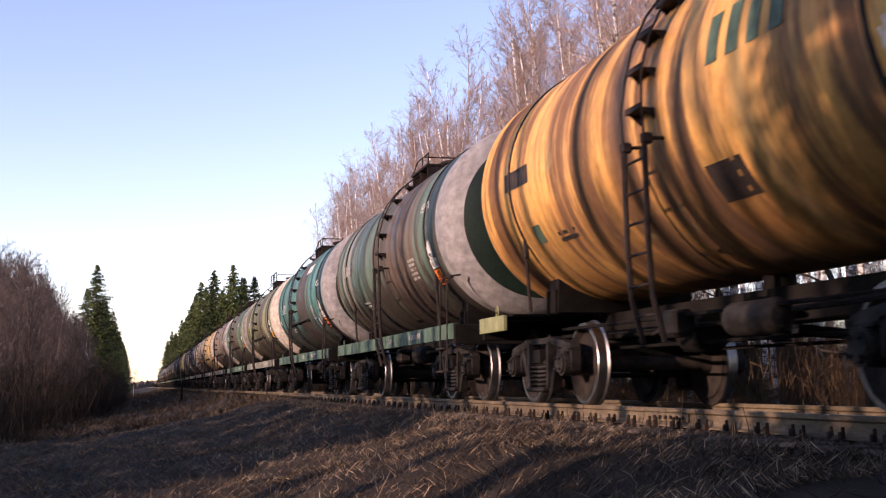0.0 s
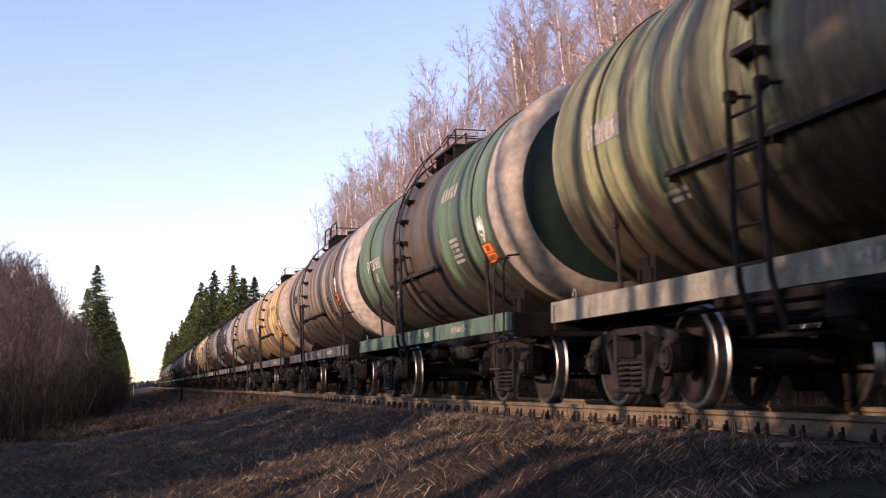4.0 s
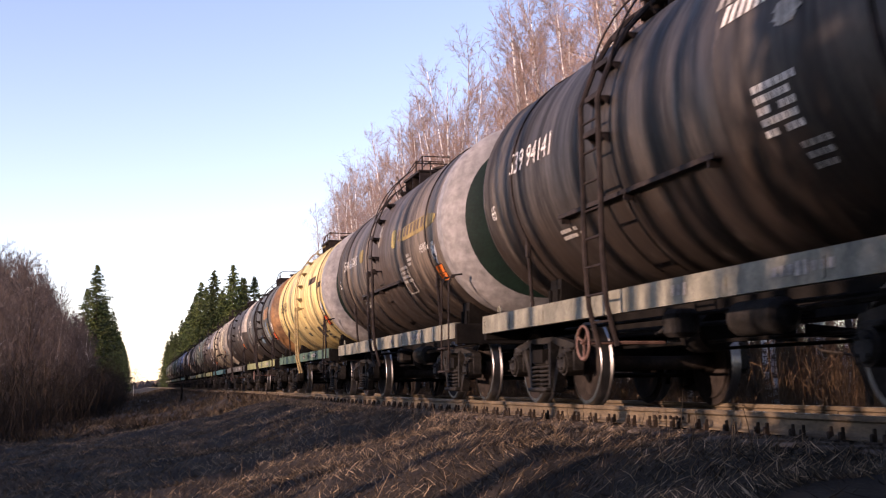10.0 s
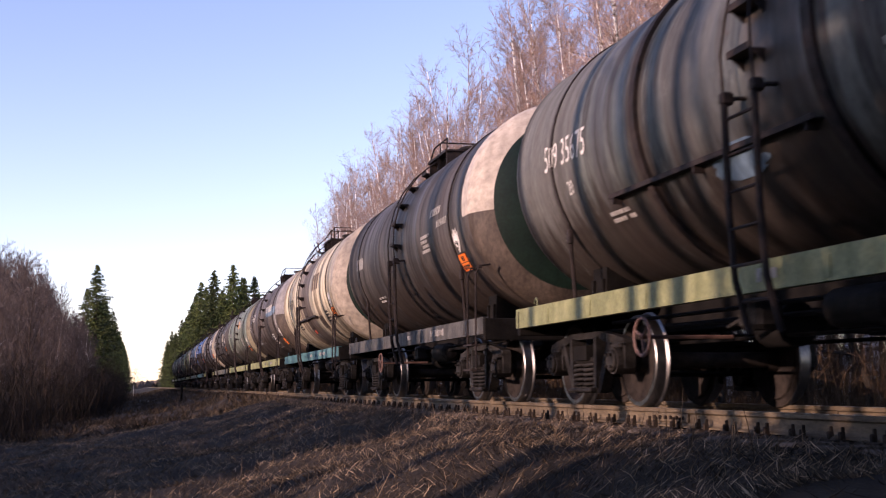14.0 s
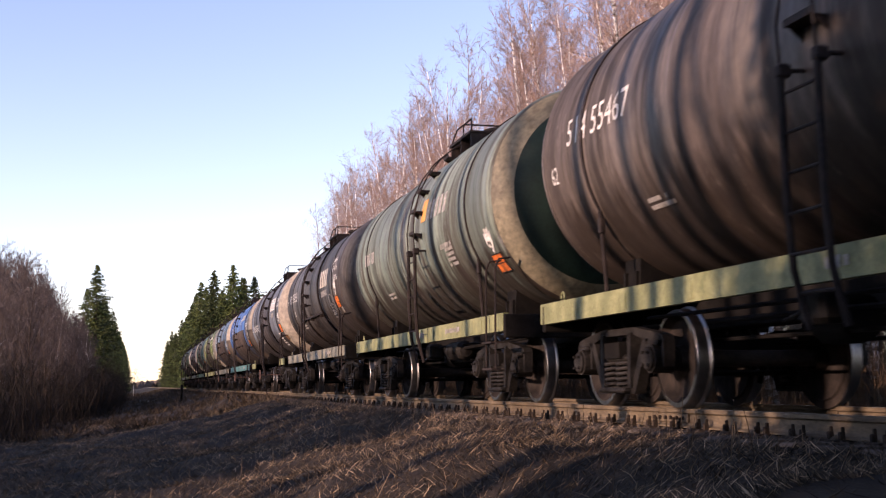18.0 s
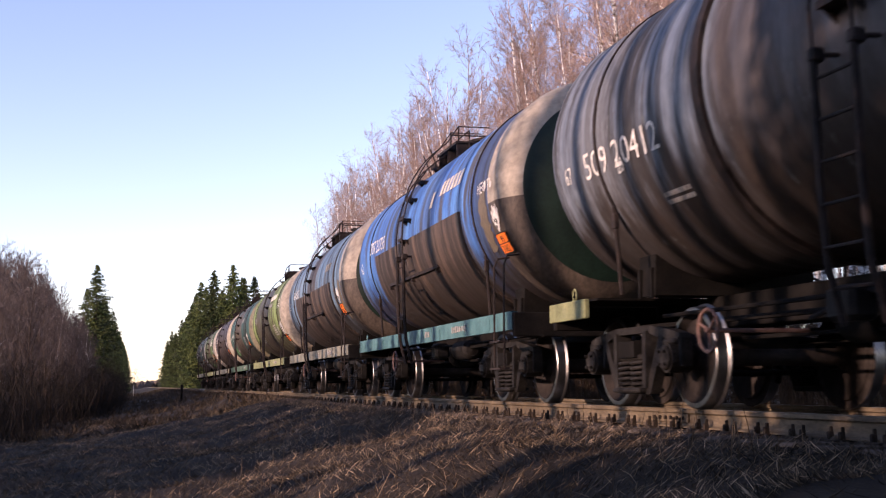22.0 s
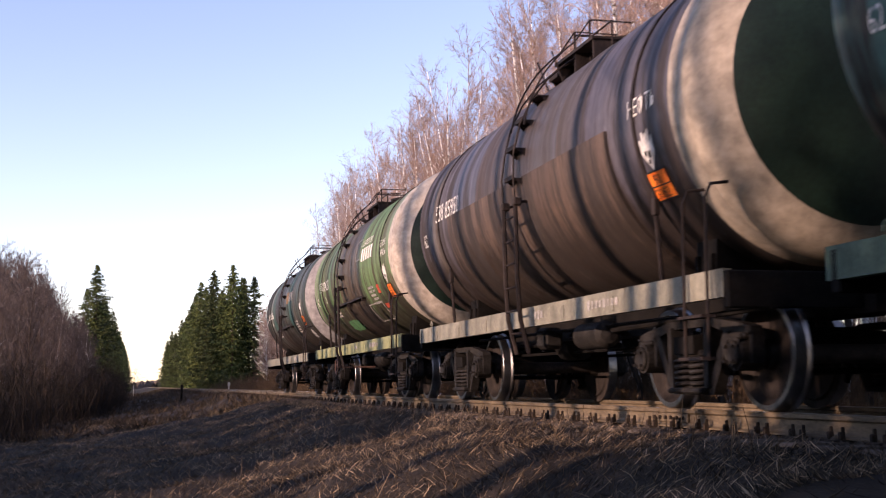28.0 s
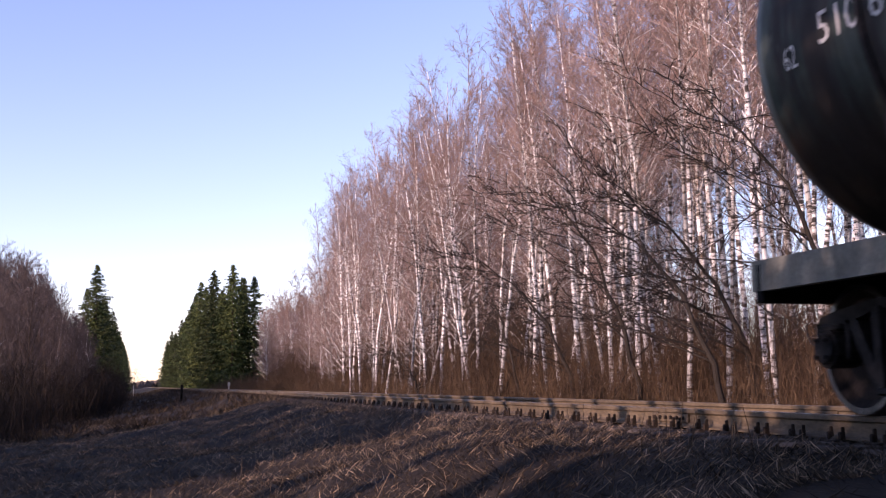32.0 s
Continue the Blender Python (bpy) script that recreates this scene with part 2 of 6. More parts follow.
# ---------------------------------------------------------------- mesh tools
class Build:
    """Collects vertices and faces of one mesh."""

    def __init__(self):
        self.v, self.f, self.mi = [], [], []

    def add(self, verts, faces, mi=0):
        o = len(self.v)
        self.v += [tuple(p) for p in verts]
        self.f += [tuple(i + o for i in q) for q in faces]
        self.mi += [mi] * len(faces)
        return self

    def box(self, cx, cy, cz, sx, sy, sz, mi=0, chamfer=0.0, turn=None):
        x, y, z, c = sx / 2, sy / 2, sz / 2, chamfer
        if c <= 0:
            vs = [(a * x, b * y, d * z) for d in (-1, 1) for a, b in ((-1, -1), (1, -1), (1, 1), (-1, 1))]
            fs = [(3, 2, 1, 0), (4, 5, 6, 7), (0, 1, 5, 4), (1, 2, 6, 5), (2, 3, 7, 6), (3, 0, 4, 7)]
        else:
            ring = [(-x + c, -y), (x - c, -y), (x, -y + c), (x, y - c), (x - c, y), (-x + c, y), (-x, y - c), (-x, -y + c)]
            vs = [(a * (1 - c / x), b * (1 - c / y), -z) for a, b in ring] + [(a, b, -z + c) for a, b in ring]
            vs += [(a, b, z - c) for a, b in ring] + [(a * (1 - c / x), b * (1 - c / y), z) for a, b in ring]
            fs = [tuple(range(7, -1, -1)), tuple(range(24, 32))]
            fs += [(8 * k + i, 8 * k + (i + 1) % 8, 8 * k + 8 + (i + 1) % 8, 8 * k + 8 + i) for k in range(3) for i in range(8)]
        if turn is not None:
            vs = [turn @ Vector(p) for p in vs]
        return self.add([(p[0] + cx, p[1] + cy, p[2] + cz) for p in vs], fs, mi)

    def tube(self, pts, radii, n=8, mi=0, caps=True):
        pts = [Vector(p) for p in pts]
        if isinstance(radii, (int, float)):
            radii = [radii] * len(pts)
        vs, fs = [], []
        d0 = (pts[1] - pts[0]).normalized()
        side = d0.orthogonal().normalized()
        for i, p in enumerate(pts):
            d = (pts[min(i + 1, len(pts) - 1)] - pts[max(i - 1, 0)]).normalized()
            side = (side - d * side.dot(d)).normalized()
            up = d.cross(side)
            for k in range(n):
                a = 2 * math.pi * k / n
                vs.append(p + (side * math.cos(a) + up * math.sin(a)) * radii[i])
        for i in range(len(pts) - 1):
            for k in range(n):
                fs.append((i * n + k, i * n + (k + 1) % n, (i + 1) * n + (k + 1) % n, (i + 1) * n + k))
        if caps:
            fs.append(tuple(range(n - 1, -1, -1)))
            fs.append(tuple((len(pts) - 1) * n + k for k in range(n)))
        return self.add(vs, fs, mi)

    def lathe(self, profile, axis="x", centre=(0, 0, 0), n=32, mis=None):
        """Turns (along, radius) pairs about an axis."""
        vs, fs, mi = [], [], []
        for a, r in profile:
            for k in range(n):
                c, s = r * math.cos(2 * math.pi * k / n), r * math.sin(2 * math.pi * k / n)
                p = (a, c, s) if axis == "x" else (s, a, c) if axis == "y" else (c, s, a)
                vs.append((p[0] + centre[0], p[1] + centre[1], p[2] + centre[2]))
        for i in range(len(profile) - 1):
            for k in range(n):
                fs.append((i * n + k, i * n + (k + 1) % n, (i + 1) * n + (k + 1) % n, (i + 1) * n + k))
                mi.append(mis[i] if mis else 0)
        o = len(self.v)
        self.v += vs
        self.f += [tuple(q + o for q in f) for f in fs]
        self.mi += mi
        return self

    def extrude(self, outline, axis_from, axis_to, axis="y", mi=0):
        """A closed outline of (a, b) carried along an axis."""
        n = len(outline)
        put = {"y": lambda a, b, t: (a, t, b), "x": lambda a, b, t: (t, a, b)}[axis]
        vs = [put(a, b, axis_from) for a, b in outline] + [put(a, b, axis_to) for a, b in outline]
        fs = [(k, (k + 1) % n, n + (k + 1) % n, n + k) for k in range(n)]
        return self.add(vs, fs + [tuple(range(n - 1, -1, -1)), tuple(range(n, 2 * n))], mi)

    def mesh(self, name, *mats, smooth=False):
        me = bpy.data.meshes.new(name)
        me.from_pydata(self.v, [], self.f)
        for m in mats:
            me.materials.append(m)
        if len(mats) > 1:
            me.polygons.foreach_set("material_index", self.mi)
        if smooth:
            me.polygons.foreach_set("use_smooth", [True] * len(me.polygons))
            me.set_sharp_from_angle(angle=radians(35))
        me.update()
        return me


def put(name, me, parent=None, label="", at=None):
    """Links one mesh object, under its thing where one is given."""
    ob = new(name, me)
    if parent is not None:
        ob.parent = parent
    if at is not None:
        ob.matrix_local = at
        ob.location = at.translation
    if label:
        ob["label"] = label
    return ob


def smooth_step(a, b, x):
    t = np.clip((x - a) / (b - a), 0, 1)
    return t * t * (3 - 2 * t)


# ---------------------------------------------------------------- ground
PROFILE_X = np.array([-60, -14, -8, -5, -2, 0, 1.5, 2.6, 3.6, 4.4, 4.8, 7.0, 7.6, 9.2, 10.5, 13, 60])
PROFILE_Z = np.array([-1.3, -1.2, -1.35, -1.45, -1.3, -1.14, -0.92, -0.66, -0.38, -0.24, -0.20, -0.20, -0.30, -0.85, -1.0, -0.85, -0.8])


def ground_z(x, y):
    x, y = np.asarray(x, float), np.asarray(y, float)
    z = np.interp(x, PROFILE_X, PROFILE_Z)
    off = smooth_step(4.5, 3.4, x) + smooth_step(7.6, 9.0, x)
    w = 0.075 * np.sin(x * 1.1 + y * 0.33 + 0.8) + 0.06 * np.sin(x * 0.7 - y * 0.71 + 2.0) + 0.035 * np.sin(x * 2.3 + y * 1.27)
    w = w + 0.022 * np.sin(x * 5.1 - y * 2.9 + 1.0) + 0.014 * np.sin(x * 3.7 + y * 6.3)
    return z + w * off


def build_ground():
    xs = np.concatenate([np.array([-1500, -700, -300, -120, -60, -40, -25, -16, -11]), np.arange(-8, 9.3, 0.16), np.array([10.5, 13, 16, 20, 26, 40, 60, 120, 300, 700, 1500])])
    ys = np.concatenate([np.array([-800, -300, -100, -40, -20, -10, -4, 0]), np.arange(2, 45, 0.2), np.geomspace(46, 3000, 60)])
    gx, gy = np.meshgrid(xs, ys)
    gz = ground_z(gx, gy)
    nx, ny = len(xs), len(ys)
    verts = np.stack([gx.ravel(), gy.ravel(), gz.ravel()], 1)
    i = (np.arange(ny - 1)[:, None] * nx + np.arange(nx - 1)[None, :]).ravel()
    faces = np.stack([i, i + 1, i + nx + 1, i + nx], 1)
    me = bpy.data.meshes.new("ground")
    me.from_pydata(verts.tolist(), [], faces.tolist())
    me.materials.append(M_GROUND)
    me.polygons.foreach_set("use_smooth", [True] * len(me.polygons))
    tagged(new("ground", me), "dry brown grassy railway embankment in early spring", "ground", kind="structure")


# ---------------------------------------------------------------- track
RAIL_PROFILE = [(-0.066, -0.18), (0.066, -0.18), (0.066, -0.168), (0.02, -0.152), (0.009, -0.13), (0.009, -0.055), (0.034, -0.04),
                (0.036, -0.012), (0.026, -0.001), (-0.026, -0.001), (-0.036, -0.012), (-0.034, -0.04), (-0.009, -0.055), (-0.009, -0.13),
                (-0.02, -0.152), (-0.066, -0.168)]
GAUGE_HALF = 0.80


def build_track():
    for side, word in ((-1, "rail"), (1, "rail")):
        b = Build()
        b.extrude([(TRACK_X + side * GAUGE_HALF + a, z) for a, z in RAIL_PROFILE], -60, 900)
        for k in range(len(b.f)):
            if k in (8,):
                b.mi[k] = 1
        rail = tagged(put(word, b.mesh("rail", M_RAIL, M_RAILTOP)), "rusty steel rail with a worn bright head", "rail", "rails of the track")
        for y in (10.9, 35.9, 60.9, 85.9):
            for e in (-1, 1):
                f = Build().box(TRACK_X + side * GAUGE_HALF + e * 0.021, y, -0.092, 0.022, 0.82, 0.085, chamfer=0.006)
                plate = put("fishplate", f.mesh("fishplate", M_RAIL), rail)
                for dy in (-0.32, -0.19, -0.06, 0.06, 0.19, 0.32):
                    nut = Build().tube([(TRACK_X + side * GAUGE_HALF + e * 0.03, y + dy, -0.092), (TRACK_X + side * GAUGE_HALF + e * 0.056, y + dy, -0.092)], 0.019, 6)
                    put("bolt", nut.mesh("bolt", M_CLIP), plate)
    sl = Build().box(0, 0, -0.285, 2.7, 0.25, 0.18, chamfer=0.02).mesh("sleeper", M_SLEEPER)
    clip = Build()
    for s in (-1, 1):
        clip.box(0, s * 0.075, -0.155, 0.05, 0.035, 0.07, chamfer=0.008)
        clip.box(0.01, s * 0.075, -0.11, 0.028, 0.022, 0.05, chamfer=0.006)
    clip.box(0.0, 0, -0.19, 0.16, 0.2, 0.02, chamfer=0.004)
    clip_me = clip.mesh("rail_clip", M_CLIP)
    n = 0
    y = 3.0
    far = Build()
    while y < 190:
        if y < 110:
            o = tagged(put("sleeper", sl, at=pose(TRACK_X, y, 0, rz=random.uniform(-0.6, 0.6))), "weathered grey-brown sleeper sunk in the ballast", "sleeper", "sleepers of the track")
            if y < 70:
                for s in (-1, 1):
                    for e in (-1, 1):
                        put("rail_clip", clip_me, o, at=pose(s * GAUGE_HALF + e * 0.09, 0, 0, rz=0 if e * s > 0 else 180))
        else:
            far.box(TRACK_X, y, -0.285, 2.7, 0.25, 0.18)
        y += 0.545
    tagged(put("far_sleepers", far.mesh("far_sleepers", M_SLEEPER)), "weathered sleepers far down the track", "sleepers", kind="stuff")
    # loose stones of the bed
    rng = np.random.default_rng(5)
    b = Build()
    for _ in range(5200):
        x = TRACK_X + rng.uniform(-1.75, 1.75)
        y = 4 + 70 * rng.random() ** 1.6
        r = rng.uniform(0.018, 0.04)
        z = float(ground_z(x, y)) + r * 0.2
        h = [(r * rng.uniform(0.7, 1.2) * c, r * rng.uniform(0.7, 1.2) * s) for c, s in ((1, 0), (0, 1), (-1, 0), (0, -1))]
        vs = [(x, y, z + r)] + [(x + p, y + q, z) for p, q in h]
        b.add(vs, [(0, 1, 2), (0, 2, 3), (0, 3, 4), (0, 4, 1)])
    tagged(put("ballast", b.mesh("ballast", M_BALLAST)), "grey-brown crushed stone between the sleepers", "ballast", kind="stuff")


# ---------------------------------------------------------------- tank wagons
PITCH_W = 12.02                  # length over the couplers
TANK_R, TANK_Z = 1.5, 2.75
FRONT_RIM, REAR_RIM = 4.81, 4.95  # where the dished ends begin
DISH = 0.53
CACHE = {}


def shared(key, make):
    if key not in CACHE:
        CACHE[key] = make()
    return CACHE[key]


DISC_ANGLE = math.asin((1.22 / TANK_R) ** (1 / 0.92))      # edge of the green disc on the dished end
RING_ANGLE = 1.36
RING_BACK = -4.47                # the painted ring reaches back onto the barrel as far as this


def tank_profile():
    """Along the axis from the front end to the rear: dished ends, a rolled rim at each, the barrel between."""
    pts = []
    for a in (0.0, 0.18, 0.36, 0.54, 0.72, 0.90, DISC_ANGLE, DISC_ANGLE + 0.001, 1.10, 1.25, RING_ANGLE, RING_ANGLE + 0.001, 1.45, math.pi / 2):
        pts.append((-FRONT_RIM - DISH * math.cos(a), max(0.001, TANK_R * math.sin(a) ** 0.92)))
    pts += [(-FRONT_RIM + 0.02, TANK_R + 0.006), (-FRONT_RIM + 0.05, TANK_R + 0.006), (-FRONT_RIM + 0.06, TANK_R), (RING_BACK, TANK_R), (RING_BACK + 0.001, TANK_R)]
    for y in (-1.62, 1.62):
        pts += [(y - 0.05, TANK_R), (y - 0.025, TANK_R + 0.007), (y + 0.025, TANK_R + 0.007), (y + 0.05, TANK_R)]
    pts += [(REAR_RIM - 0.06, TANK_R), (REAR_RIM - 0.05, TANK_R + 0.006), (REAR_RIM - 0.02, TANK_R + 0.006)]
    for k in range(8, -1, -1):
        a = math.pi / 2 * k / 8
        pts.append((REAR_RIM + DISH * math.cos(a), max(0.001, TANK_R * math.sin(a) ** 0.92)))
    return pts


def on_shell(angle, y, lift=0.0):
    """A point of the shell; angle from the horizontal on the camera's side, upwards, in degrees."""
    r = TANK_R + lift
    return (-r * math.cos(radians(angle)), y, TANK_Z + r * math.sin(radians(angle)))


def shell_patch(b, y_left, y_right, a_low, a_high, lift, n=5, mi=0, thick=0.004):
    vs, fs = [], []
    for lf in (lift + thick, lift - 0.002):
        for k in range(n + 1):
            a = a_low + (a_high - a_low) * k / n
            vs += [on_shell(a, y_left, lf), on_shell(a, y_right, lf)]
    m = 2 * (n + 1)
    for k in range(n):
        fs.append((2 * k, 2 * k + 1, 2 * k + 3, 2 * k + 2))
        fs.append((2 * k, 2 * k + 2, m + 2 * k + 2, m + 2 * k))
        fs.append((2 * k + 1, m + 2 * k + 1, m + 2 * k + 3, 2 * k + 3))
    fs.append((0, m, m + 1, 1))
    fs.append((m - 2, m - 1, 2 * m - 1, 2 * m - 2))
    b.add(vs, fs, mi)


def shell_text(text, height, y_start, z_mid, material, parent, name="lettering", squeeze=0.72, slant=0.0, label="", span=None):
    """Lettering painted on the shell on the camera's side, reading from the rear to the front."""
    cu = bpy.data.curves.new("text", "FONT")
    cu.body, cu.size, cu.resolution_u = text, height * 1.37, 2
    tmp = bpy.data.objects.new("text", cu)
    scene.collection.objects.link(tmp)
    me = bpy.data.meshes.new_from_object(tmp.evaluated_get(bpy.context.evaluated_depsgraph_get()))
    bpy.data.objects.remove(tmp)
    bpy.data.curves.remove(cu)
    a_mid = math.asin((z_mid - TANK_Z) / TANK_R)
    if span:
        squeeze = span / max(v.co.x for v in me.vertices)
    for v in me.vertices:
        a = math.degrees(a_mid + (v.co.y - height / 2) / TANK_R)
        v.co = on_shell(a, y_start - v.co.x * squeeze - slant * v.co.y, 0.011)
    root = list(range(len(me.vertices)))

    def find(k):
        while root[k] != k:
            root[k] = root[root[k]]
            k = root[k]
        return k
    for e in me.edges:
        root[find(e.vertices[0])] = find(e.vertices[1])
    islands = {}
    for p in me.polygons:
        islands.setdefault(find(p.vertices[0]), []).append(tuple(p.vertices))
    first = None
    for faces in islands.values():
        used = sorted({k for f in faces for k in f})
        at = {k: n for n, k in enumerate(used)}
        glyph = bpy.data.meshes.new(name)
        glyph.from_pydata([tuple(me.vertices[k].co) for k in used], [], [tuple(at[k] for k in f) for f in faces])
        glyph.materials.append(material)
        ob = put(name, glyph, parent, label)
        first = first or ob
    bpy.data.meshes.remove(me)
    return first


def bogie_side():
    """Cast side frame: arched top chord, sloping arms, columns round the springs and jaws over the axle boxes."""
    b = Build()
    t0, t1 = -0.055, 0.055
    b.extrude([(-1.14, 0.63), (-1.10, 0.705), (-0.92, 0.74), (-0.42, 0.805), (0.42, 0.805), (0.92, 0.74), (1.10, 0.705), (1.14, 0.63),
               (0.74, 0.655), (0.40, 0.735), (-0.40, 0.735), (-0.74, 0.655)], t0, t1, "x")
    b.extrude([(-0.74, 0.66), (-0.64, 0.68), (-0.34, 0.215), (0.34, 0.215), (0.64, 0.68), (0.74, 0.66), (0.42, 0.14), (-0.42, 0.14)], t0, t1, "x")
    for s in (-1, 1):
        b.extrude([(s * 0.345 - 0.04, 0.20), (s * 0.345 + 0.04, 0.20), (s * 0.37 + 0.04, 0.75), (s * 0.37 - 0.04, 0.75)], t0 - 0.03, t1 + 0.03, "x")
        b.extrude([(s * 1.07, 0.66), (s * 1.14, 0.66), (s * 1.125, 0.40), (s * 1.085, 0.40)], t0, t1, "x")
        b.extrude([(s * 0.71, 0.68), (s * 0.78, 0.68), (s * 0.765, 0.40), (s * 0.725, 0.40)], t0, t1, "x")
    b.box(0, 0, 0.175, 0.28, 0.66, 0.05, chamfer=0.015)
    b.box(0, 0, 0.50, 0.16, 0.52, 0.07, chamfer=0.02)
    return b.mesh("side_frame", M_GREASE)


def spring_mesh():
    b = Build()
    for dy in (-0.15, 0.15):
        turns, seg = 5, 14
        pts = [(0.115 * math.cos(2 * math.pi * k / seg), dy + 0.115 * math.sin(2 * math.pi * k / seg), 0.21 + 0.26 * k / (turns * seg)) for k in range(turns * seg + 1)]
        b.tube(pts, 0.019, 6)
        b.tube([(0, dy, 0.2), (0, dy, 0.48)], 0.07, 10)
    return b.mesh("spring", M_GREASE, smooth=True)


def axle_box_mesh():
    b = Build()
    b.lathe([(-0.13, 0.001), (-0.13, 0.10), (-0.115, 0.115), (-0.09, 0.115), (-0.09, 0.14), (0.12, 0.14), (0.12, 0.001)], "x", n=20)
    b.box(0.02, 0, 0.15, 0.18, 0.28, 0.06, chamfer=0.02)
    for k in range(4):
        a = math.pi / 4 + k * math.pi / 2
        b.tube([(-0.155, 0.085 * math.cos(a), 0.085 * math.sin(a)), (-0.13, 0.085 * math.cos(a), 0.085 * math.sin(a))], 0.016, 6)
    return b.mesh("axle_box", M_GREASE)


def wheelset_mesh():
    r = 0.4785
    b = Build()
    for s in (-1, 1):
        prof = [(s * 0.60, 0.12), (s * 0.72, 0.13), (s * 0.72, 0.36), (s * 0.70, 0.415), (s * 0.725, 0.43), (s * 0.725, r + 0.028), (s * 0.738, r + 0.028),
                (s * 0.757, r + 0.004), (s * 0.86, r - 0.004), (s * 0.868, r - 0.012), (s * 0.868, 0.425), (s * 0.852, 0.415), (s * 0.80, 0.37), (s * 0.775, 0.24), (s * 0.80, 0.135), (s * 0.87, 0.12), (s * 0.87, 0.08)]
        b.lathe(prof, "x", n=44, mis=[0, 0, 0, 0, 0, 1, 1, 1, 1, 1, 0, 0, 0, 0, 0, 0])
    b.lathe([(-1.12, 0.001), (-1.12, 0.07), (-0.9, 0.075), (-0.88, 0.09), (-0.3, 0.082), (0.3, 0.082), (0.88, 0.09), (0.9, 0.075), (1.12, 0.07), (1.12, 0.001)], "x", n=16)
    return b.mesh("wheelset", M_WHEEL, M_TREAD, smooth=True)


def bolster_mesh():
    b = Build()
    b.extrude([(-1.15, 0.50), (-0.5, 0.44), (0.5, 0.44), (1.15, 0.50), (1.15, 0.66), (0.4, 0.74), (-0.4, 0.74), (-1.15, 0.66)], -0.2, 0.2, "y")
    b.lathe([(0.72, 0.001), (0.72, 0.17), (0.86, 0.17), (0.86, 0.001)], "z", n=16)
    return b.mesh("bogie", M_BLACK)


def brake_gear_mesh():
    """Brake beams with their shoes and hangers on one bogie."""
    b = Build()
    for s in (-1, 1):
        yb = s * 0.36
        b.tube([(-0.85, yb, 0.34), (0.85, yb, 0.34)], 0.03, 6)
        for side in (-1, 1):
            x = side * 0.80
            pts = []
            for k in range(6):
                a = radians(-28 + 56 * k / 5)
                pts.append((x, s * 0.925 - s * 0.52 * math.cos(a), 0.4785 + 0.52 * math.sin(a)))
            b.tube(pts, 0.032, 6)
            b.tube([(x, yb, 0.34), (x, yb + s * 0.03, 0.72)], 0.016, 5)
    return b.mesh("brake_beam", M_BLACK)


def make_bogie(wagon, y, wheelsets):
    bog = put("bogie", shared("bolster", bolster_mesh), wagon, "four-wheel cast steel bogie, greasy and dusty", pose(0, y, 0))
    for s in (-1, 1):
        put("side_frame", shared("side_frame", bogie_side), bog, at=pose(s * 1.03, 0, 0))
        put("spring", shared("spring", spring_mesh), bog, "coil spring pack", pose(s * 1.03, 0, 0))
        for e in (-1, 1):
            put("axle_box", shared("axle_box", axle_box_mesh), bog, at=pose(s * 1.05, e * 0.925, 0.4785, rz=0 if s < 0 else 180))
    for e in (-1, 1):
        w = put("wheelset", shared("wheelset", wheelset_mesh), bog, "steel wheels with bright worn treads on an axle", pose(0, e * 0.925, 0.4785))
        wheelsets.append((w, e))
    put("brake_beam", shared("brake_gear", brake_gear_mesh), bog)


def ladder_parts(wagon, material, reach_low, y0, full):
    """A lower ladder in front of the barrel, then bracket steps with thin rods over the shell; or one ladder all the way."""
    top = 3.0 if full else 2.38
    for y in (-0.23, 0.23):
        low = [(-1.50, y, reach_low), (-1.60, y, 1.0), (-1.63, y, 1.5), (-1.64, y, top)]
        if full:
            low += [(-1.58, y, 3.16)] + [on_shell(a, y, 0.12) for a in (24, 36, 48, 60, 70)]
        me = shared(("ladder_rail", y, full, material.name), lambda: Build().tube(low, 0.027, 6).mesh("ladder_rail", material))
        put("ladder_rail", me, wagon, at=pose(0, y0, 0))
        if not full:
            def rod():
                b = Build().tube([(-1.64, y, top - 0.05), (-1.66, y, 2.7)] + [on_shell(a, y * 0.8, 0.15) for a in (8, 20, 32, 44, 56, 68)], 0.012, 5)
                b.box(-1.62, y, top, 0.10, 0.08, 0.10, chamfer=0.015)
                b.tube([(-1.64, y, top), on_shell(-14, y, -0.02)], 0.018, 5)
                return b.mesh("grab_rod", material)
            put("grab_rod", shared(("rod_up", y, material.name), rod), wagon, at=pose(0, y0, 0))
    rung = shared(("rung", material.name), lambda: Build().tube([(0, -0.23, 0), (0, 0.23, 0)], 0.013, 6).mesh("rung", material))
    for z in (0.84, 1.10, 1.38, 1.66, 1.94, 2.22) + ((2.52, 2.82) if full else ()):
        x = -1.50 - 0.10 * min(1, (z - reach_low) / max(0.1, 1.0 - reach_low)) if z < 1.0 else -1.625
        put("rung", rung, wagon, at=pose(x, y0, z))

    def tread():
        b = Build()
        b.box(-0.075, 0, 0, 0.15, 0.32, 0.018, chamfer=0.004)
        b.box(-0.145, 0, 0.02, 0.010, 0.32, 0.05)
        for k in (-1, 1):
            b.extrude([(0.0, -0.10), (0.0, 0.0), (-0.12, 0.0)], k * 0.15 - 0.006, k * 0.15 + 0.006)
        return b.mesh("step", material)
    me = shared(("tread", material.name), tread)
    for a in (-3, 11, 25, 39, 53):
        put("step", me, wagon, at=pose(*on_shell(a, y0, 0.0)))


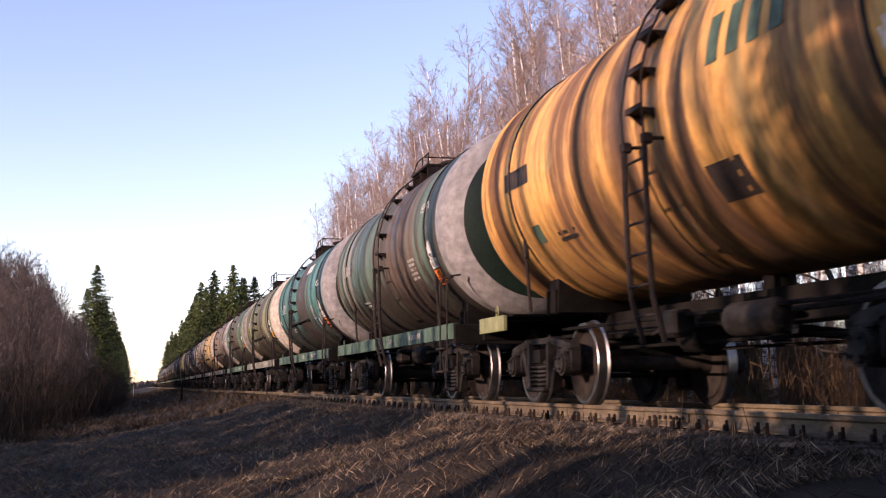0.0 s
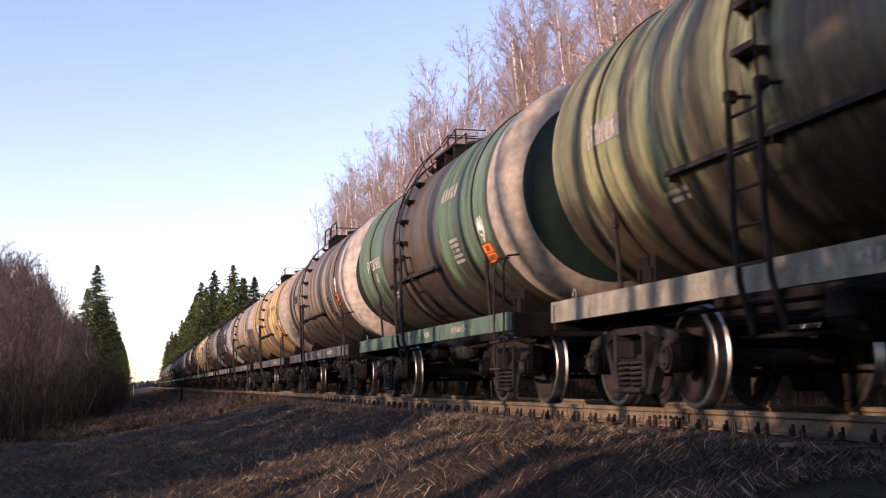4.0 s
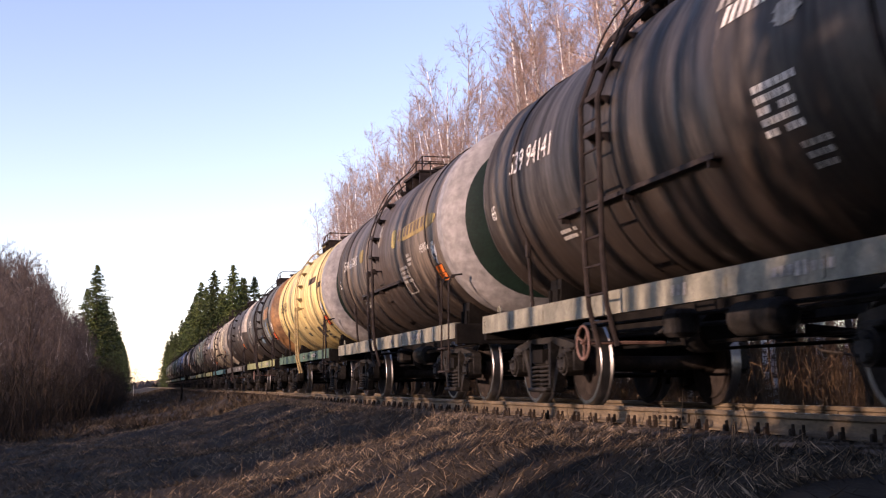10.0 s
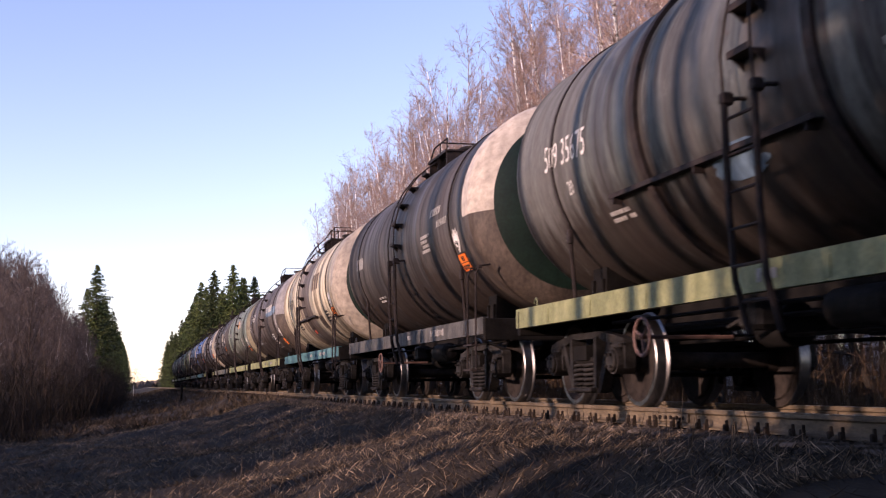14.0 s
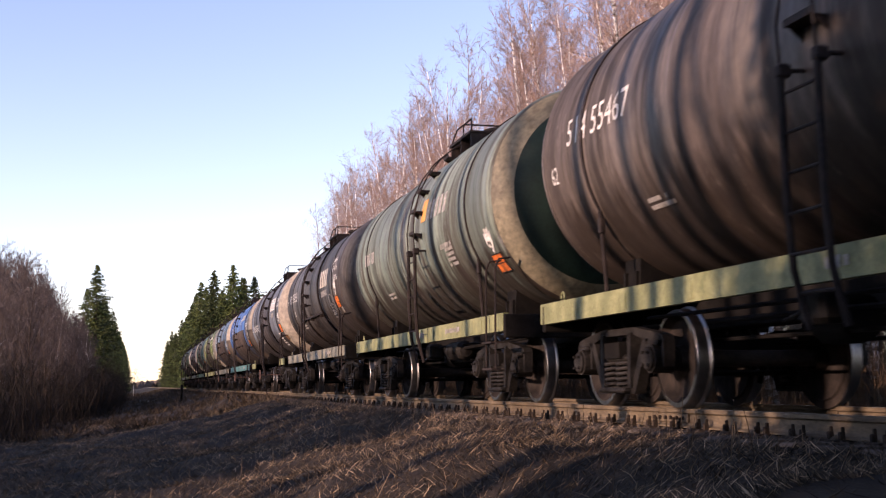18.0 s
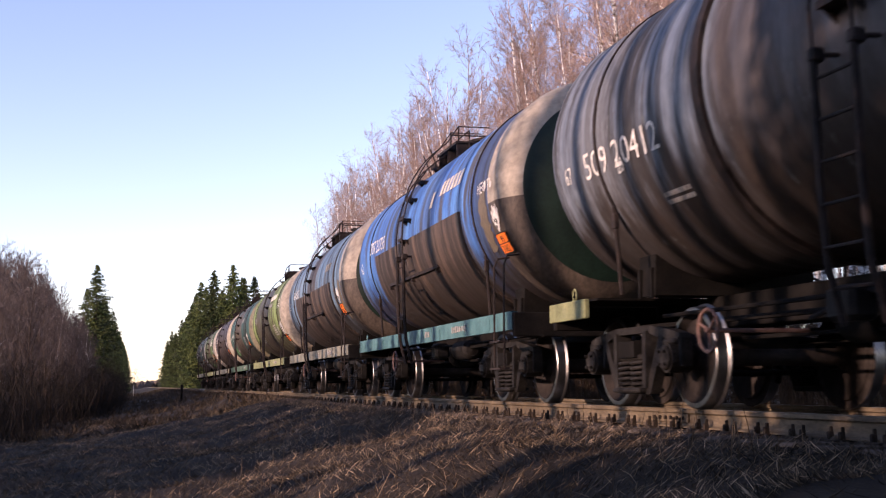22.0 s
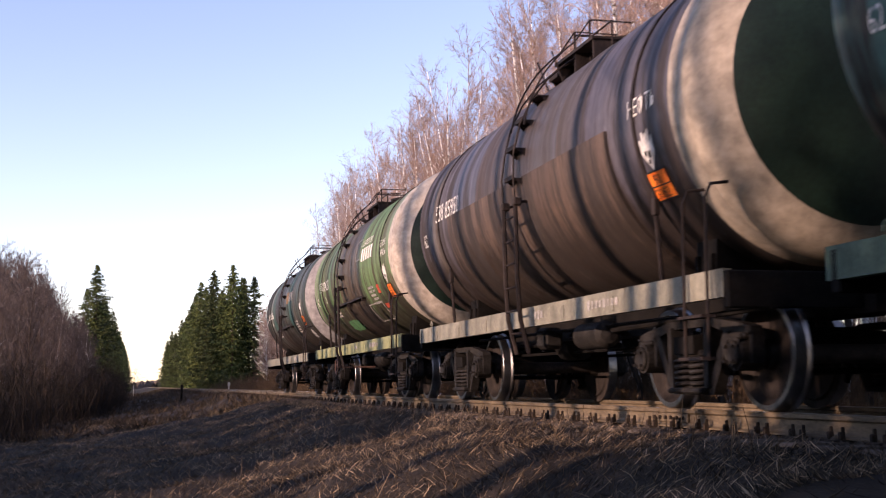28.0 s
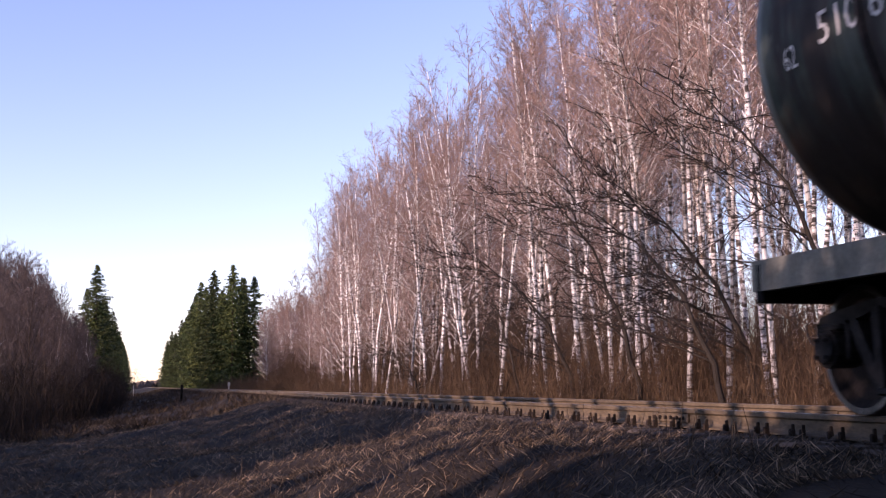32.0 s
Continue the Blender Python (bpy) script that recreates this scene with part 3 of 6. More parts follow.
def top_parts(wagon, material, rail_kind, y0):
    def platform(s):
        b = Build()
        if s:
            b.box(s * 0.66, -0.2, 4.25, 0.40, 1.3, 0.03)
            b.box(s * 0.86, -0.2, 4.24, 0.015, 1.3, 0.04)
            for y in (-0.8, -0.2, 0.4):
                b.extrude([(s * 0.5, 4.12), (s * 0.84, 3.97), (s * 0.84, 4.24), (s * 0.5, 4.24)], y - 0.02, y + 0.02)
        return b.mesh("platform", material)
    for side in (-1, 1):
        put("platform", shared(("platform", side, material.name), lambda: platform(side)), wagon, "walkway on top of the tank", pose(0, y0, 0))
    hatch = shared("hatch", lambda: Build().lathe([(4.18, 0.34), (4.42, 0.34), (4.42, 0.39), (4.46, 0.39), (4.47, 0.30), (4.53, 0.12), (4.53, 0.001)], "z", n=24).mesh("hatch", M_FITTING))
    put("hatch", hatch, wagon, "round hatch with a bolted lid", pose(0, y0, 0))
    valve = shared("valve", lambda: Build().lathe([(4.1, 0.09), (4.45, 0.09), (4.45, 0.13), (4.5, 0.13), (4.5, 0.001)], "z", (0, -0.75, 0), n=12).mesh("valve", M_FITTING))
    put("valve", valve, wagon, at=pose(0, y0, 0))

    def rails(side):
        b = Build()
        x = side * 0.84
        if rail_kind == 2:
            # a low sloping rail along the platform
            b.tube([(x, 0.45, 4.22), (x * 0.92, 0.30, 4.50), (x * 0.92, -0.62, 4.50), (x, -0.85, 4.22)], 0.014, 6)
            b.tube([(x * 0.94, -0.15, 4.22), (x * 0.92, -0.15, 4.50)], 0.012, 6)
        elif rail_kind == 0:
            # rails that follow the ladder over the shell
            for y in (-0.26, 0.26):
                arc = [on_shell(t, y, 0.12 + 0.22 * (t - 20) / 46) for t in range(20, 67, 6)] + [(-0.66, y, 4.64)]
                b.tube([(-side * p[0], p[1], p[2]) for p in arc] + [(side * 0.1, y, 4.64)], 0.011, 6)
                b.tube([(side * 0.66, y, 4.10), (side * 0.66, y, 4.64)], 0.014, 6)
                b.tube([(side * 1.02, y, 3.86), (side * 1.16, y, 4.22)], 0.011, 6)
            b.tube([(side * 0.66, -0.26, 4.42), (side * 0.66, -0.95, 4.42), (side * 0.66, -0.95, 4.1)], 0.013, 6)
        else:
            for y in (0.55, -0.55):
                b.tube([(x, y + 0.5, 4.2), (x, y + 0.45, 4.52), (x, y + 0.35, 4.58), (x, y - 0.35, 4.58), (x, y - 0.45, 4.52), (x, y - 0.5, 4.2)], 0.02, 6)
                b.tube([(x, y + 0.46, 4.42), (x, y - 0.46, 4.42)], 0.012, 6)
        return b.mesh("handrail", material)
    for s in (-1, 1):
        put("handrail", shared(("toprail", s, rail_kind, material.name), lambda: rails(s)), wagon, at=pose(0, y0, 0))

    def cross():
        return Build().tube([(-0.66, 0.26, 4.60), (0.66, 0.26, 4.60)], 0.014, 6).mesh("crossbar", material)
    put("crossbar", shared(("cross", rail_kind, material.name), cross), wagon, at=pose(0, y0, 0))


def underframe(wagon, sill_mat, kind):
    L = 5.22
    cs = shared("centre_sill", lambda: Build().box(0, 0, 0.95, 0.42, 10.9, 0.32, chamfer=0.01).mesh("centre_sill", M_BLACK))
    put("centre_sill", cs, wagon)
    for s in (-1, 1):
        if kind == 0:
            def sill():
                b = Build()
                b.extrude([(s * 1.42, 0.92), (s * 1.42, 1.15), (s * 1.34, 1.15), (s * 1.34, 1.14), (s * 1.412, 1.14), (s * 1.412, 0.93), (s * 1.34, 0.93), (s * 1.34, 0.92)], -L + 0.02, L + 0.13)
                for y in (-4.2, -2.9, -1.5, 1.5, 2.9, 4.2):
                    b.box(s * 1.424, y, 1.02, 0.006, 0.09, 0.15)
                return b.mesh("side_sill", sill_mat)
            put("side_sill", shared(("sill", s, sill_mat.name), sill), wagon, "painted steel side sill")
        else:
            for e in (-1, 1):
                def stub():
                    b = Build()
                    b.box(s * 1.40, e * 4.85, 1.02, 0.05, 1.1, 0.20, chamfer=0.006)
                    return b.mesh("side_sill", sill_mat)
                put("side_sill", shared(("stub", s, e, sill_mat.name), stub), wagon, "short painted end sill")
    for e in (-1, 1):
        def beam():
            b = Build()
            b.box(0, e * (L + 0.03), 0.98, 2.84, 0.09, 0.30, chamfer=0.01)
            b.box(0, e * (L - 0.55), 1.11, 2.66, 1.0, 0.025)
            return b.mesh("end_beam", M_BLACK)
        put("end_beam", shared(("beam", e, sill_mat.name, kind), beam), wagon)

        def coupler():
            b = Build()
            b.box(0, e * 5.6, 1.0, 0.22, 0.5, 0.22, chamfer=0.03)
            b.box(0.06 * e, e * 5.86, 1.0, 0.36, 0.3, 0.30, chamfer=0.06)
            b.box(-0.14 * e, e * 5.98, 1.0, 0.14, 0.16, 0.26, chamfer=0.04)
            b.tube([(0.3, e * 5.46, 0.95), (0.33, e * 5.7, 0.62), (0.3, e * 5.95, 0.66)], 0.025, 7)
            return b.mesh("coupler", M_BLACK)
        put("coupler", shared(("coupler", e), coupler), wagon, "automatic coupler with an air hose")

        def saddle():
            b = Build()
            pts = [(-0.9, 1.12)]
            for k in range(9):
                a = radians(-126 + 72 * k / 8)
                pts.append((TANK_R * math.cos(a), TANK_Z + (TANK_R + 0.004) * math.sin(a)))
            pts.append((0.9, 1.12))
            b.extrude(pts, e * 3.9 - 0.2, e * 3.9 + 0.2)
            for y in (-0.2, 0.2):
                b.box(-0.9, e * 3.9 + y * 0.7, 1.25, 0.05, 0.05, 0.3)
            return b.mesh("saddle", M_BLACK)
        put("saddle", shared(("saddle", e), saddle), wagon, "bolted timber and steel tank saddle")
        for y in (3.72,):
            def strap():
                b = Build()
                n = 40
                for lo, hi in ((-30, 210),):
                    vs, fs = [], []
                    for k in range(n + 1):
                        a = lo + (hi - lo) * k / n
                        for yy in (-0.028, 0.028):
                            for lf in (0.002, 0.016):
                                p = on_shell(a, e * y + yy, lf)
                                vs.append(p)
                    for k in range(n):
                        o = 4 * k
                        fs += [(o + 1, o + 5, o + 7, o + 3), (o, o + 2, o + 6, o + 4), (o, o + 4, o + 5, o + 1), (o + 2, o + 3, o + 7, o + 6)]
                    b.add(vs, fs)
                for s in (-1, 1):
                    b.tube([(s * 1.31, e * y, 2.0), (s * 1.25, e * y, 1.12)], 0.022, 6)
                    b.box(s * 1.30, e * y, 1.86, 0.06, 0.07, 0.16, chamfer=0.01)
                return b.mesh("strap", M_FITTING)
            put("strap", shared(("strap", e), strap), wagon, "hoop strap with a threaded tie rod")

    for n, (x, z) in enumerate(((-0.55, 0.62), (0.5, 0.6), (-0.95, 0.86))):
        put("brake_rod", shared(("rod", n), lambda: Build().tube([(x, -3.4, z), (x, 3.4, z + 0.03)], 0.02, 6).mesh("brake_rod", M_BLACK)), wagon)
    pipe = shared("air_pipe", lambda: Build().tube([(-1.05, -5.3, 0.84), (-1.05, -2.0, 0.80), (-0.7, -1.6, 0.78), (-0.7, 5.3, 0.84)], 0.025, 6).mesh("air_pipe", M_BLACK))
    put("air_pipe", pipe, wagon)
    lever = shared("lever_a", lambda: Build().extrude([(-0.5, 0.72), (0.6, 0.66), (0.6, 0.74), (-0.5, 0.84)], 0.9, 0.95).mesh("brake_lever", M_BLACK))
    put("brake_lever", lever, wagon)
    lever = shared("lever_b", lambda: Build().extrude([(-0.6, 0.62), (0.5, 0.56), (0.5, 0.62), (-0.6, 0.72)], -1.35, -1.3).mesh("brake_lever", M_BLACK))
    put("brake_lever", lever, wagon)

    def drain():
        b = Build()
        b.lathe([(1.28, 0.16), (0.95, 0.16), (0.93, 0.2), (0.84, 0.2), (0.84, 0.10), (0.62, 0.10), (0.62, 0.001)], "z", n=16)
        return b.mesh("drain_valve", M_BLACK)
    put("drain_valve", shared("drain", drain), wagon)
    res = shared("reservoir", lambda: Build().lathe([(-1.62, 0.001), (-1.6, 0.1), (-1.54, 0.15), (-0.86, 0.15), (-0.8, 0.1), (-0.78, 0.001)], "y", (-0.92, 0, 0.78), n=20).mesh("reservoir", M_GREASE, smooth=True)) if kind == 1 else shared("grey_reservoir", lambda: Build().lathe([(-1.62, 0.001), (-1.6, 0.1), (-1.54, 0.15), (-0.86, 0.15), (-0.8, 0.1), (-0.78, 0.001)], "y", (-0.92, 0, 0.78), n=20).mesh("reservoir", M_GREASE, smooth=True))
    put("air_reservoir", res, wagon, "round-ended air reservoir")
    cyl = shared("brake_cylinder", lambda: Build().lathe([(0.5, 0.001), (0.5, 0.19), (0.54, 0.2), (0.95, 0.2), (0.99, 0.16), (1.2, 0.05), (1.3, 0.001)], "y", (-0.45, 0, 0.74), n=20).mesh("brake_cylinder", M_BLACK, smooth=True))
    put("brake_cylinder", cyl, wagon)
    val = shared("air_distributor", lambda: Build().box(-0.98, 0.2, 0.80, 0.24, 0.36, 0.26, chamfer=0.04).tube([(-0.98, 0.38, 0.8), (-0.98, 0.75, 0.72)], 0.02, 6).mesh("air_distributor", M_GREASE))
    put("air_distributor", val, wagon)


def step_rail(wagon, material, e, x=-1.47):
    """Boarding steps at a corner, with tall grab rails."""
    def make():
        b = Build()
        y = e * 4.82
        for dy in (-0.21, 0.21):
            b.tube([(x, y + dy, 0.42), (x, y + dy, 1.0), (x + 0.01, y + dy, 1.75), (x + 0.06, y + dy, 1.86), (x + 0.22, y + dy, 1.88)], 0.014, 6)
        for z in (0.44, 0.78):
            b.box(x, y, z, 0.13, 0.44, 0.025)
        return b.mesh("boarding_step", material)
    put("boarding_step", shared(("bstep", e, material.name), make), wagon)


def hand_wheel(wagon, y=1.4):
    def make():
        b = Build()
        n = 24
        ring = [(-1.50, y + 0.17 * math.cos(2 * math.pi * k / n), 0.66 + 0.17 * math.sin(2 * math.pi * k / n)) for k in range(n + 1)]
        b.tube(ring, 0.016, 6, caps=False)
        for k in range(3):
            a = 2 * math.pi * k / 3 + 0.4
            b.tube([(-1.49, y, 0.66), (-1.50, y + 0.17 * math.cos(a), 0.66 + 0.17 * math.sin(a))], 0.013, 5)
        b.tube([(-1.52, y, 0.66), (-0.6, y, 0.66)], 0.02, 6)
        return b.mesh("hand_brake_wheel", M_BRAKEWHEEL)
    put("hand_brake_wheel", shared(("handwheel", y), make), wagon, "worn pinkish hand-brake wheel")


def flame_mark(wagon, y, a, material, worn=False):
    """White flame over a pointed foot, what is left of a diamond sign."""
    b = Build()

    def piece(corners):
        n = len(corners)
        vs = [on_shell(a + q, y + p, lf) for lf in (0.008, 0.001) for p, q in corners]
        b.add(vs, [tuple(range(n))] + [(k, n + k, n + (k + 1) % n, (k + 1) % n) for k in range(n)])
    piece([(0.0, -10.0), (0.135, -3.5), (0.125, -0.8), (-0.125, -0.8), (-0.135, -3.5)])
    for k, tip in enumerate((1.2, 3.6, 5.0 if not worn else 3.0, 3.9, 1.6)):
        c = 0.104 - 0.052 * k
        piece([(c + 0.021, -1.2), (c * 1.25 + 0.012, tip), (c * 1.25 - 0.010, tip + 0.5), (c - 0.021, -1.2)])
    sign = put("hazard_diamond", b.mesh("hazard_diamond", material), wagon, "white flame of a worn diamond sign")
    k = Build()
    for dy, a0, a1 in ((0.045, -4.5, -2.8), (-0.03, -5.5, -3.0), (0.01, -7.5, -6.2)):
        shell_patch(k, y + dy + 0.016, y + dy - 0.016, a + a0, a + a1, 0.013, 1)
    tagged(put("sign_mark", k.mesh("sign_mark", M_INK), sign), kind="stuff")


def hazard_signs(wagon, y, top, kind, sign, material):
    """Orange plate (kind 0 bare, 1 with readable figures, 2 with worn figures); sign: d flame, a flame over a code plate, D whole diamond."""
    low, mid = top - 10.5, top - 5.2
    b = Build()
    shell_patch(b, y + 0.205, y - 0.205, low, top, 0.004, 4)
    pl = put("hazard_plate", b.mesh("hazard_plate", material), wagon, "orange two-row hazard number plate")
    fr = Build()
    for a0, a1 in ((low - 0.5, low + 0.1), (mid - 0.25, mid + 0.25), (top - 0.1, top + 0.5)):
        shell_patch(fr, y + 0.21, y - 0.21, a0, a1, 0.009, 1)
    for yy in (0.205, -0.205):
        shell_patch(fr, y + yy + 0.006, y + yy - 0.006, low - 0.5, top + 0.5, 0.009, 4)
    put("plate_border", fr.mesh("plate_border", M_INK), pl)
    if kind == 1:
        shell_text("90", 0.105, y + 0.085, TANK_Z + TANK_R * math.sin(radians(top - 2.7)), M_INK, pl, "plate_number", 0.95)
        shell_text("3082", 0.105, y + 0.165, TANK_Z + TANK_R * math.sin(radians(top - 7.9)), M_INK, pl, "plate_number", 0.95)
    elif kind == 2:
        bars = Build()
        for a0 in (top - 4.3, top - 9.5):
            n = 2 if a0 > mid - 1 else 4
            for k in range(n):
                yk = y + (0.082 * n - 0.02) / 2 - k * 0.082
                shell_patch(bars, yk, yk - 0.045, a0, a0 + 3.0, 0.010, 1)
        tagged(put("plate_number", bars.mesh("plate_number", M_INK), pl), kind="stuff")
    if sign == "a":
        b = Build()
        shell_patch(b, y + 0.215, y - 0.19, top + 0.8, top + 7.0, 0.005, 3)
        w = put("code_plate", b.mesh("code_plate", M_WHITE), wagon, "white emergency code plate")
        shell_text("AK 906", 0.10, y + 0.185, TANK_Z + TANK_R * math.sin(radians(top + 3.8)), M_INK, w, "plate_number", 0.9)
        flame_mark(wagon, y + 0.06, top + 13.5, M_WHITE)
    elif sign == "D":
        d = Build()
        ring = ((13.5, 0.0), (7.5, -0.13), (1.0, 0.0), (7.5, 0.13))
        vs = [on_shell(top + a, y + 0.02 + p, lf) for lf in (0.008, 0.001) for a, p in ring]
        d.add(vs, [(0, 3, 2, 1), (0, 1, 5, 4), (1, 2, 6, 5), (2, 3, 7, 6), (3, 0, 4, 7)])
        dm = put("hazard_diamond", d.mesh("hazard_diamond", M_WHITE), wagon, "white diamond hazard sign, worn")
        k = Build()
        for dy, a0, a1 in ((0.03, 8.0, 10.0), (-0.02, 6.0, 9.5), (0.0, 3.5, 4.7), (0.05, 5.5, 6.9)):
            shell_patch(k, y + 0.02 + dy + 0.016, y + 0.02 + dy - 0.016, top + a0, top + a1, 0.013, 1)
        tagged(put("sign_mark", k.mesh("sign_mark", M_INK), dm), kind="stuff")
    elif sign == "d":
        flame_mark(wagon, y, top + 10.5, M_WHITE, True)


def text_bars(wagon, y, z, rows, cols, w, h, material, gap=1.55, name="stencil_block", seed=1):
    """Small unreadable stencilled lines as plain bars."""
    rng = random.Random(seed)
    b = Build()
    for r in range(rows):
        zz = z - r * h * gap
        a = math.degrees(math.asin(max(-0.98, min(0.98, (zz - TANK_Z) / TANK_R))))
        da = math.degrees(h / TANK_R) / 2
        yy = y
        for c in range(cols):
            ww = w * rng.uniform(0.5, 1.3)
            if rng.random() < 0.88:
                shell_patch(b, yy, yy - ww, a - da, a + da, 0.006, 1)
            yy -= ww + w * 0.35
    tagged(put(name, b.mesh(name, material), wagon, "small stencilled lines"), kind="stuff")


def big_letters(wagon, y, z, h, material, count=4, w=0.28, name="painted_mark"):
    """A large painted mark of plain slanted blocks."""
    a = math.degrees(math.asin((z - TANK_Z) / TANK_R))
    da = math.degrees(h / TANK_R) / 2
    for c in range(count):
        b = Build()
        y0 = y - c * w * 1.28
        wide = w * 0.72
        n = 5
        vs, fs = [], []
        for lf in (0.008, 0.001):
            for k in range(n + 1):
                aa = a - da + 2 * da * k / n
                sh = -0.05 * (k / n - 0.5)
                vs += [on_shell(aa, y0 + sh, lf), on_shell(aa, y0 + sh - wide, lf)]
        m = 2 * (n + 1)
        for k in range(n):
            fs += [(2 * k, 2 * k + 1, 2 * k + 3, 2 * k + 2), (2 * k, 2 * k + 2, m + 2 * k + 2, m + 2 * k), (2 * k + 1, m + 2 * k + 1, m + 2 * k + 3, 2 * k + 3)]
        b.add(vs, fs)
        put(name, b.mesh(name, material), wagon)


def side_bar(wagon, material, mid=0.45, half=1.85, angle=-27):
    """Angle iron along the lower side, with its brackets."""
    def make():
        b = Build()
        p = on_shell(angle, 0)
        b.box(p[0] - 0.075, 0, p[2] + 0.012, 0.012, 2 * half, 0.04)
        b.box(p[0] - 0.035, 0, p[2] - 0.008, 0.09, 2 * half, 0.012)
        for y in (-half + 0.1, 0, half - 0.1):
            b.box(p[0] - 0.03, y, p[2] - 0.04, 0.10, 0.025, 0.07)
        return b.mesh("side_rail", material)
    put("side_rail", shared(("side_bar", half, angle, material.name), make), wagon, at=pose(0, mid, 0))


def shell_sheet(b, y0, y1, a0, a1, r, n=22, inner=None):
    """A curved sheet with edges, standing off the shell; angles from the camera's side, upwards."""
    inner = inner if inner else r - 0.02
    vs, fs = [], []
    for y in (y0, y1):
        for rr in (r, inner):
            for k in range(n + 1):
                a = radians(a0 + (a1 - a0) * k / n)
                vs.append((-rr * math.cos(a), y, TANK_Z + rr * math.sin(a)))
    m = n + 1
    for k in range(n):
        fs += [(k, k + 1, 2 * m + k + 1, 2 * m + k), (k, m + k, m + k + 1, k + 1), (2 * m + k, 2 * m + k + 1, 3 * m + k + 1, 3 * m + k)]
        fs.append((m + k, 3 * m + k, 3 * m + k + 1, m + k + 1))
    for k in (0, n):
        fs.append((k, 2 * m + k, 3 * m + k, m + k))
    b.add(vs, fs)


def jacket(wagon, paint, half):
    """Heating jacket round the lower half of the barrel."""
    b = Build()
    shell_sheet(b, -half, half, -178, -2, TANK_R + 0.035, 30, TANK_R - 0.02)
    put("heating_jacket", shared("jacket_mesh", lambda: b.mesh("heating_jacket", paint, smooth=True)), wagon, "brown heating jacket round the lower shell")


def belts(wagon):
    """Dark stiffening hoops round the barrel."""
    for y in (-1.56, 1.42):
        b = Build()
        shell_sheet(b, y - 0.06, y + 0.06, -150, 330 - 1, TANK_R + 0.045, 60, TANK_R - 0.005)
        put("hoop", shared(("hoop", y), lambda: b.mesh("hoop", M_FITTING)), wagon, "dark stiffening hoop")


# tones of the side sills
SILL = {
    "pale": two_tone("pale_sill_paint", (0.12, 0.118, 0.09), (0.26, 0.25, 0.19), 3, (1, 2, 1), 0.6),
    "olive": two_tone("olive_sill_paint", (0.14, 0.155, 0.07), (0.27, 0.28, 0.135), 3, (1, 2, 1), 0.6),
    "green": two_tone("green_sill_paint", (0.032, 0.066, 0.043), (0.085, 0.14, 0.095), 3, (1, 2, 1), 0.6),
    "teal": two_tone("teal_sill_paint", (0.035, 0.11, 0.115), (0.085, 0.20, 0.20), 3, (1, 2, 1), 0.55),
    "dark": two_tone("dark_sill_paint", (0.035, 0.035, 0.033), (0.10, 0.096, 0.085), 3, (1, 2, 1), 0.65),
}
# base paint, second tone, grime, dirtiness, sill, words, number, ink, other figures, ring on the end (0 none, 1 full, 2 narrow), fittings:
# b side rail, h hand wheel, f frame of short stubs, j heating jacket, r stiffening hoops, w wide top rails
WAGONS = []
WAGONS.append(((0.066, 0.106, 0.079), (0.106, 0.132, 0.099), (0.04, 0.033, 0.026), 0.5, "green", "dark green weathered", "", "w", (), 1, ""))
WAGONS.append(((0.066, 0.106, 0.079), (0.106, 0.132, 0.099), (0.04, 0.033, 0.026), 0.5, "green", "dark green weathered", "", "w", (), 1, ""))
WAGONS.append(((0.66, 0.36, 0.1), (0.52, 0.25, 0.075), (0.17, 0.085, 0.04), 0.42, "olive", "rust-streaked orange", "", "k", (), 1, "f"))
WAGONS.append(((0.060, 0.125, 0.098), (0.13, 0.17, 0.13), (0.063, 0.04, 0.026), 0.50, "green", "dark green and brown", "", "w", (), 1, ""))
WAGONS.append(((0.040, 0.150, 0.140), (0.075, 0.20, 0.18), (0.056, 0.046, 0.036), 0.34, "green", "teal-green", "51619321", "w", (("62", 0.2, 4.6, 2.40),), 1, "b"))
WAGONS.append(((0.158, 0.185, 0.092), (0.224, 0.238, 0.125), (0.05, 0.04, 0.028), 0.46, "pale", "light olive-green", "", "w", (), 1, "bw"))
WAGONS.append(((0.066, 0.125, 0.079), (0.099, 0.165, 0.106), (0.033, 0.033, 0.026), 0.38, "green", "bottle-green", "51730505", "w", (("26", 0.18, 3.3, 2.42),), 1, "b"))
WAGONS.append(((0.218, 0.172, 0.125), (0.29, 0.238, 0.172), (0.079, 0.061, 0.05), 0.54, "dark", "grimy beige", "", "k", (), 1, "bw"))
WAGONS.append(((0.527, 0.357, 0.136), (0.561, 0.416, 0.196), (0.17, 0.102, 0.051), 0.42, "dark", "golden tan", "50727072", "w", (("0", 0.18, 3.1, 2.42),), 1, "b"))
WAGONS.append(((0.277, 0.224, 0.152), (0.33, 0.264, 0.178), (0.099, 0.073, 0.056), 0.44, "dark", "dusty tan", "50407741", "w", (("20", 0.17, 3.2, 2.44), ("90", 0.2, 4.65, 2.86)), 1, "bhw"))
WAGONS.append(((0.036, 0.032, 0.03), (0.066, 0.056, 0.048), (0.017, 0.015, 0.014), 0.48, "pale", "soot-black and brown", "53994141", "w", (("65", 0.19, 4.6, 2.55),), 1, "bh"))
WAGONS.append(((0.105, 0.084, 0.068), (0.173, 0.135, 0.101), (0.038, 0.032, 0.027), 0.46, "pale", "dark brown", "50461045", "w", (("62", 0.19, 4.6, 2.60),), 1, "b"))
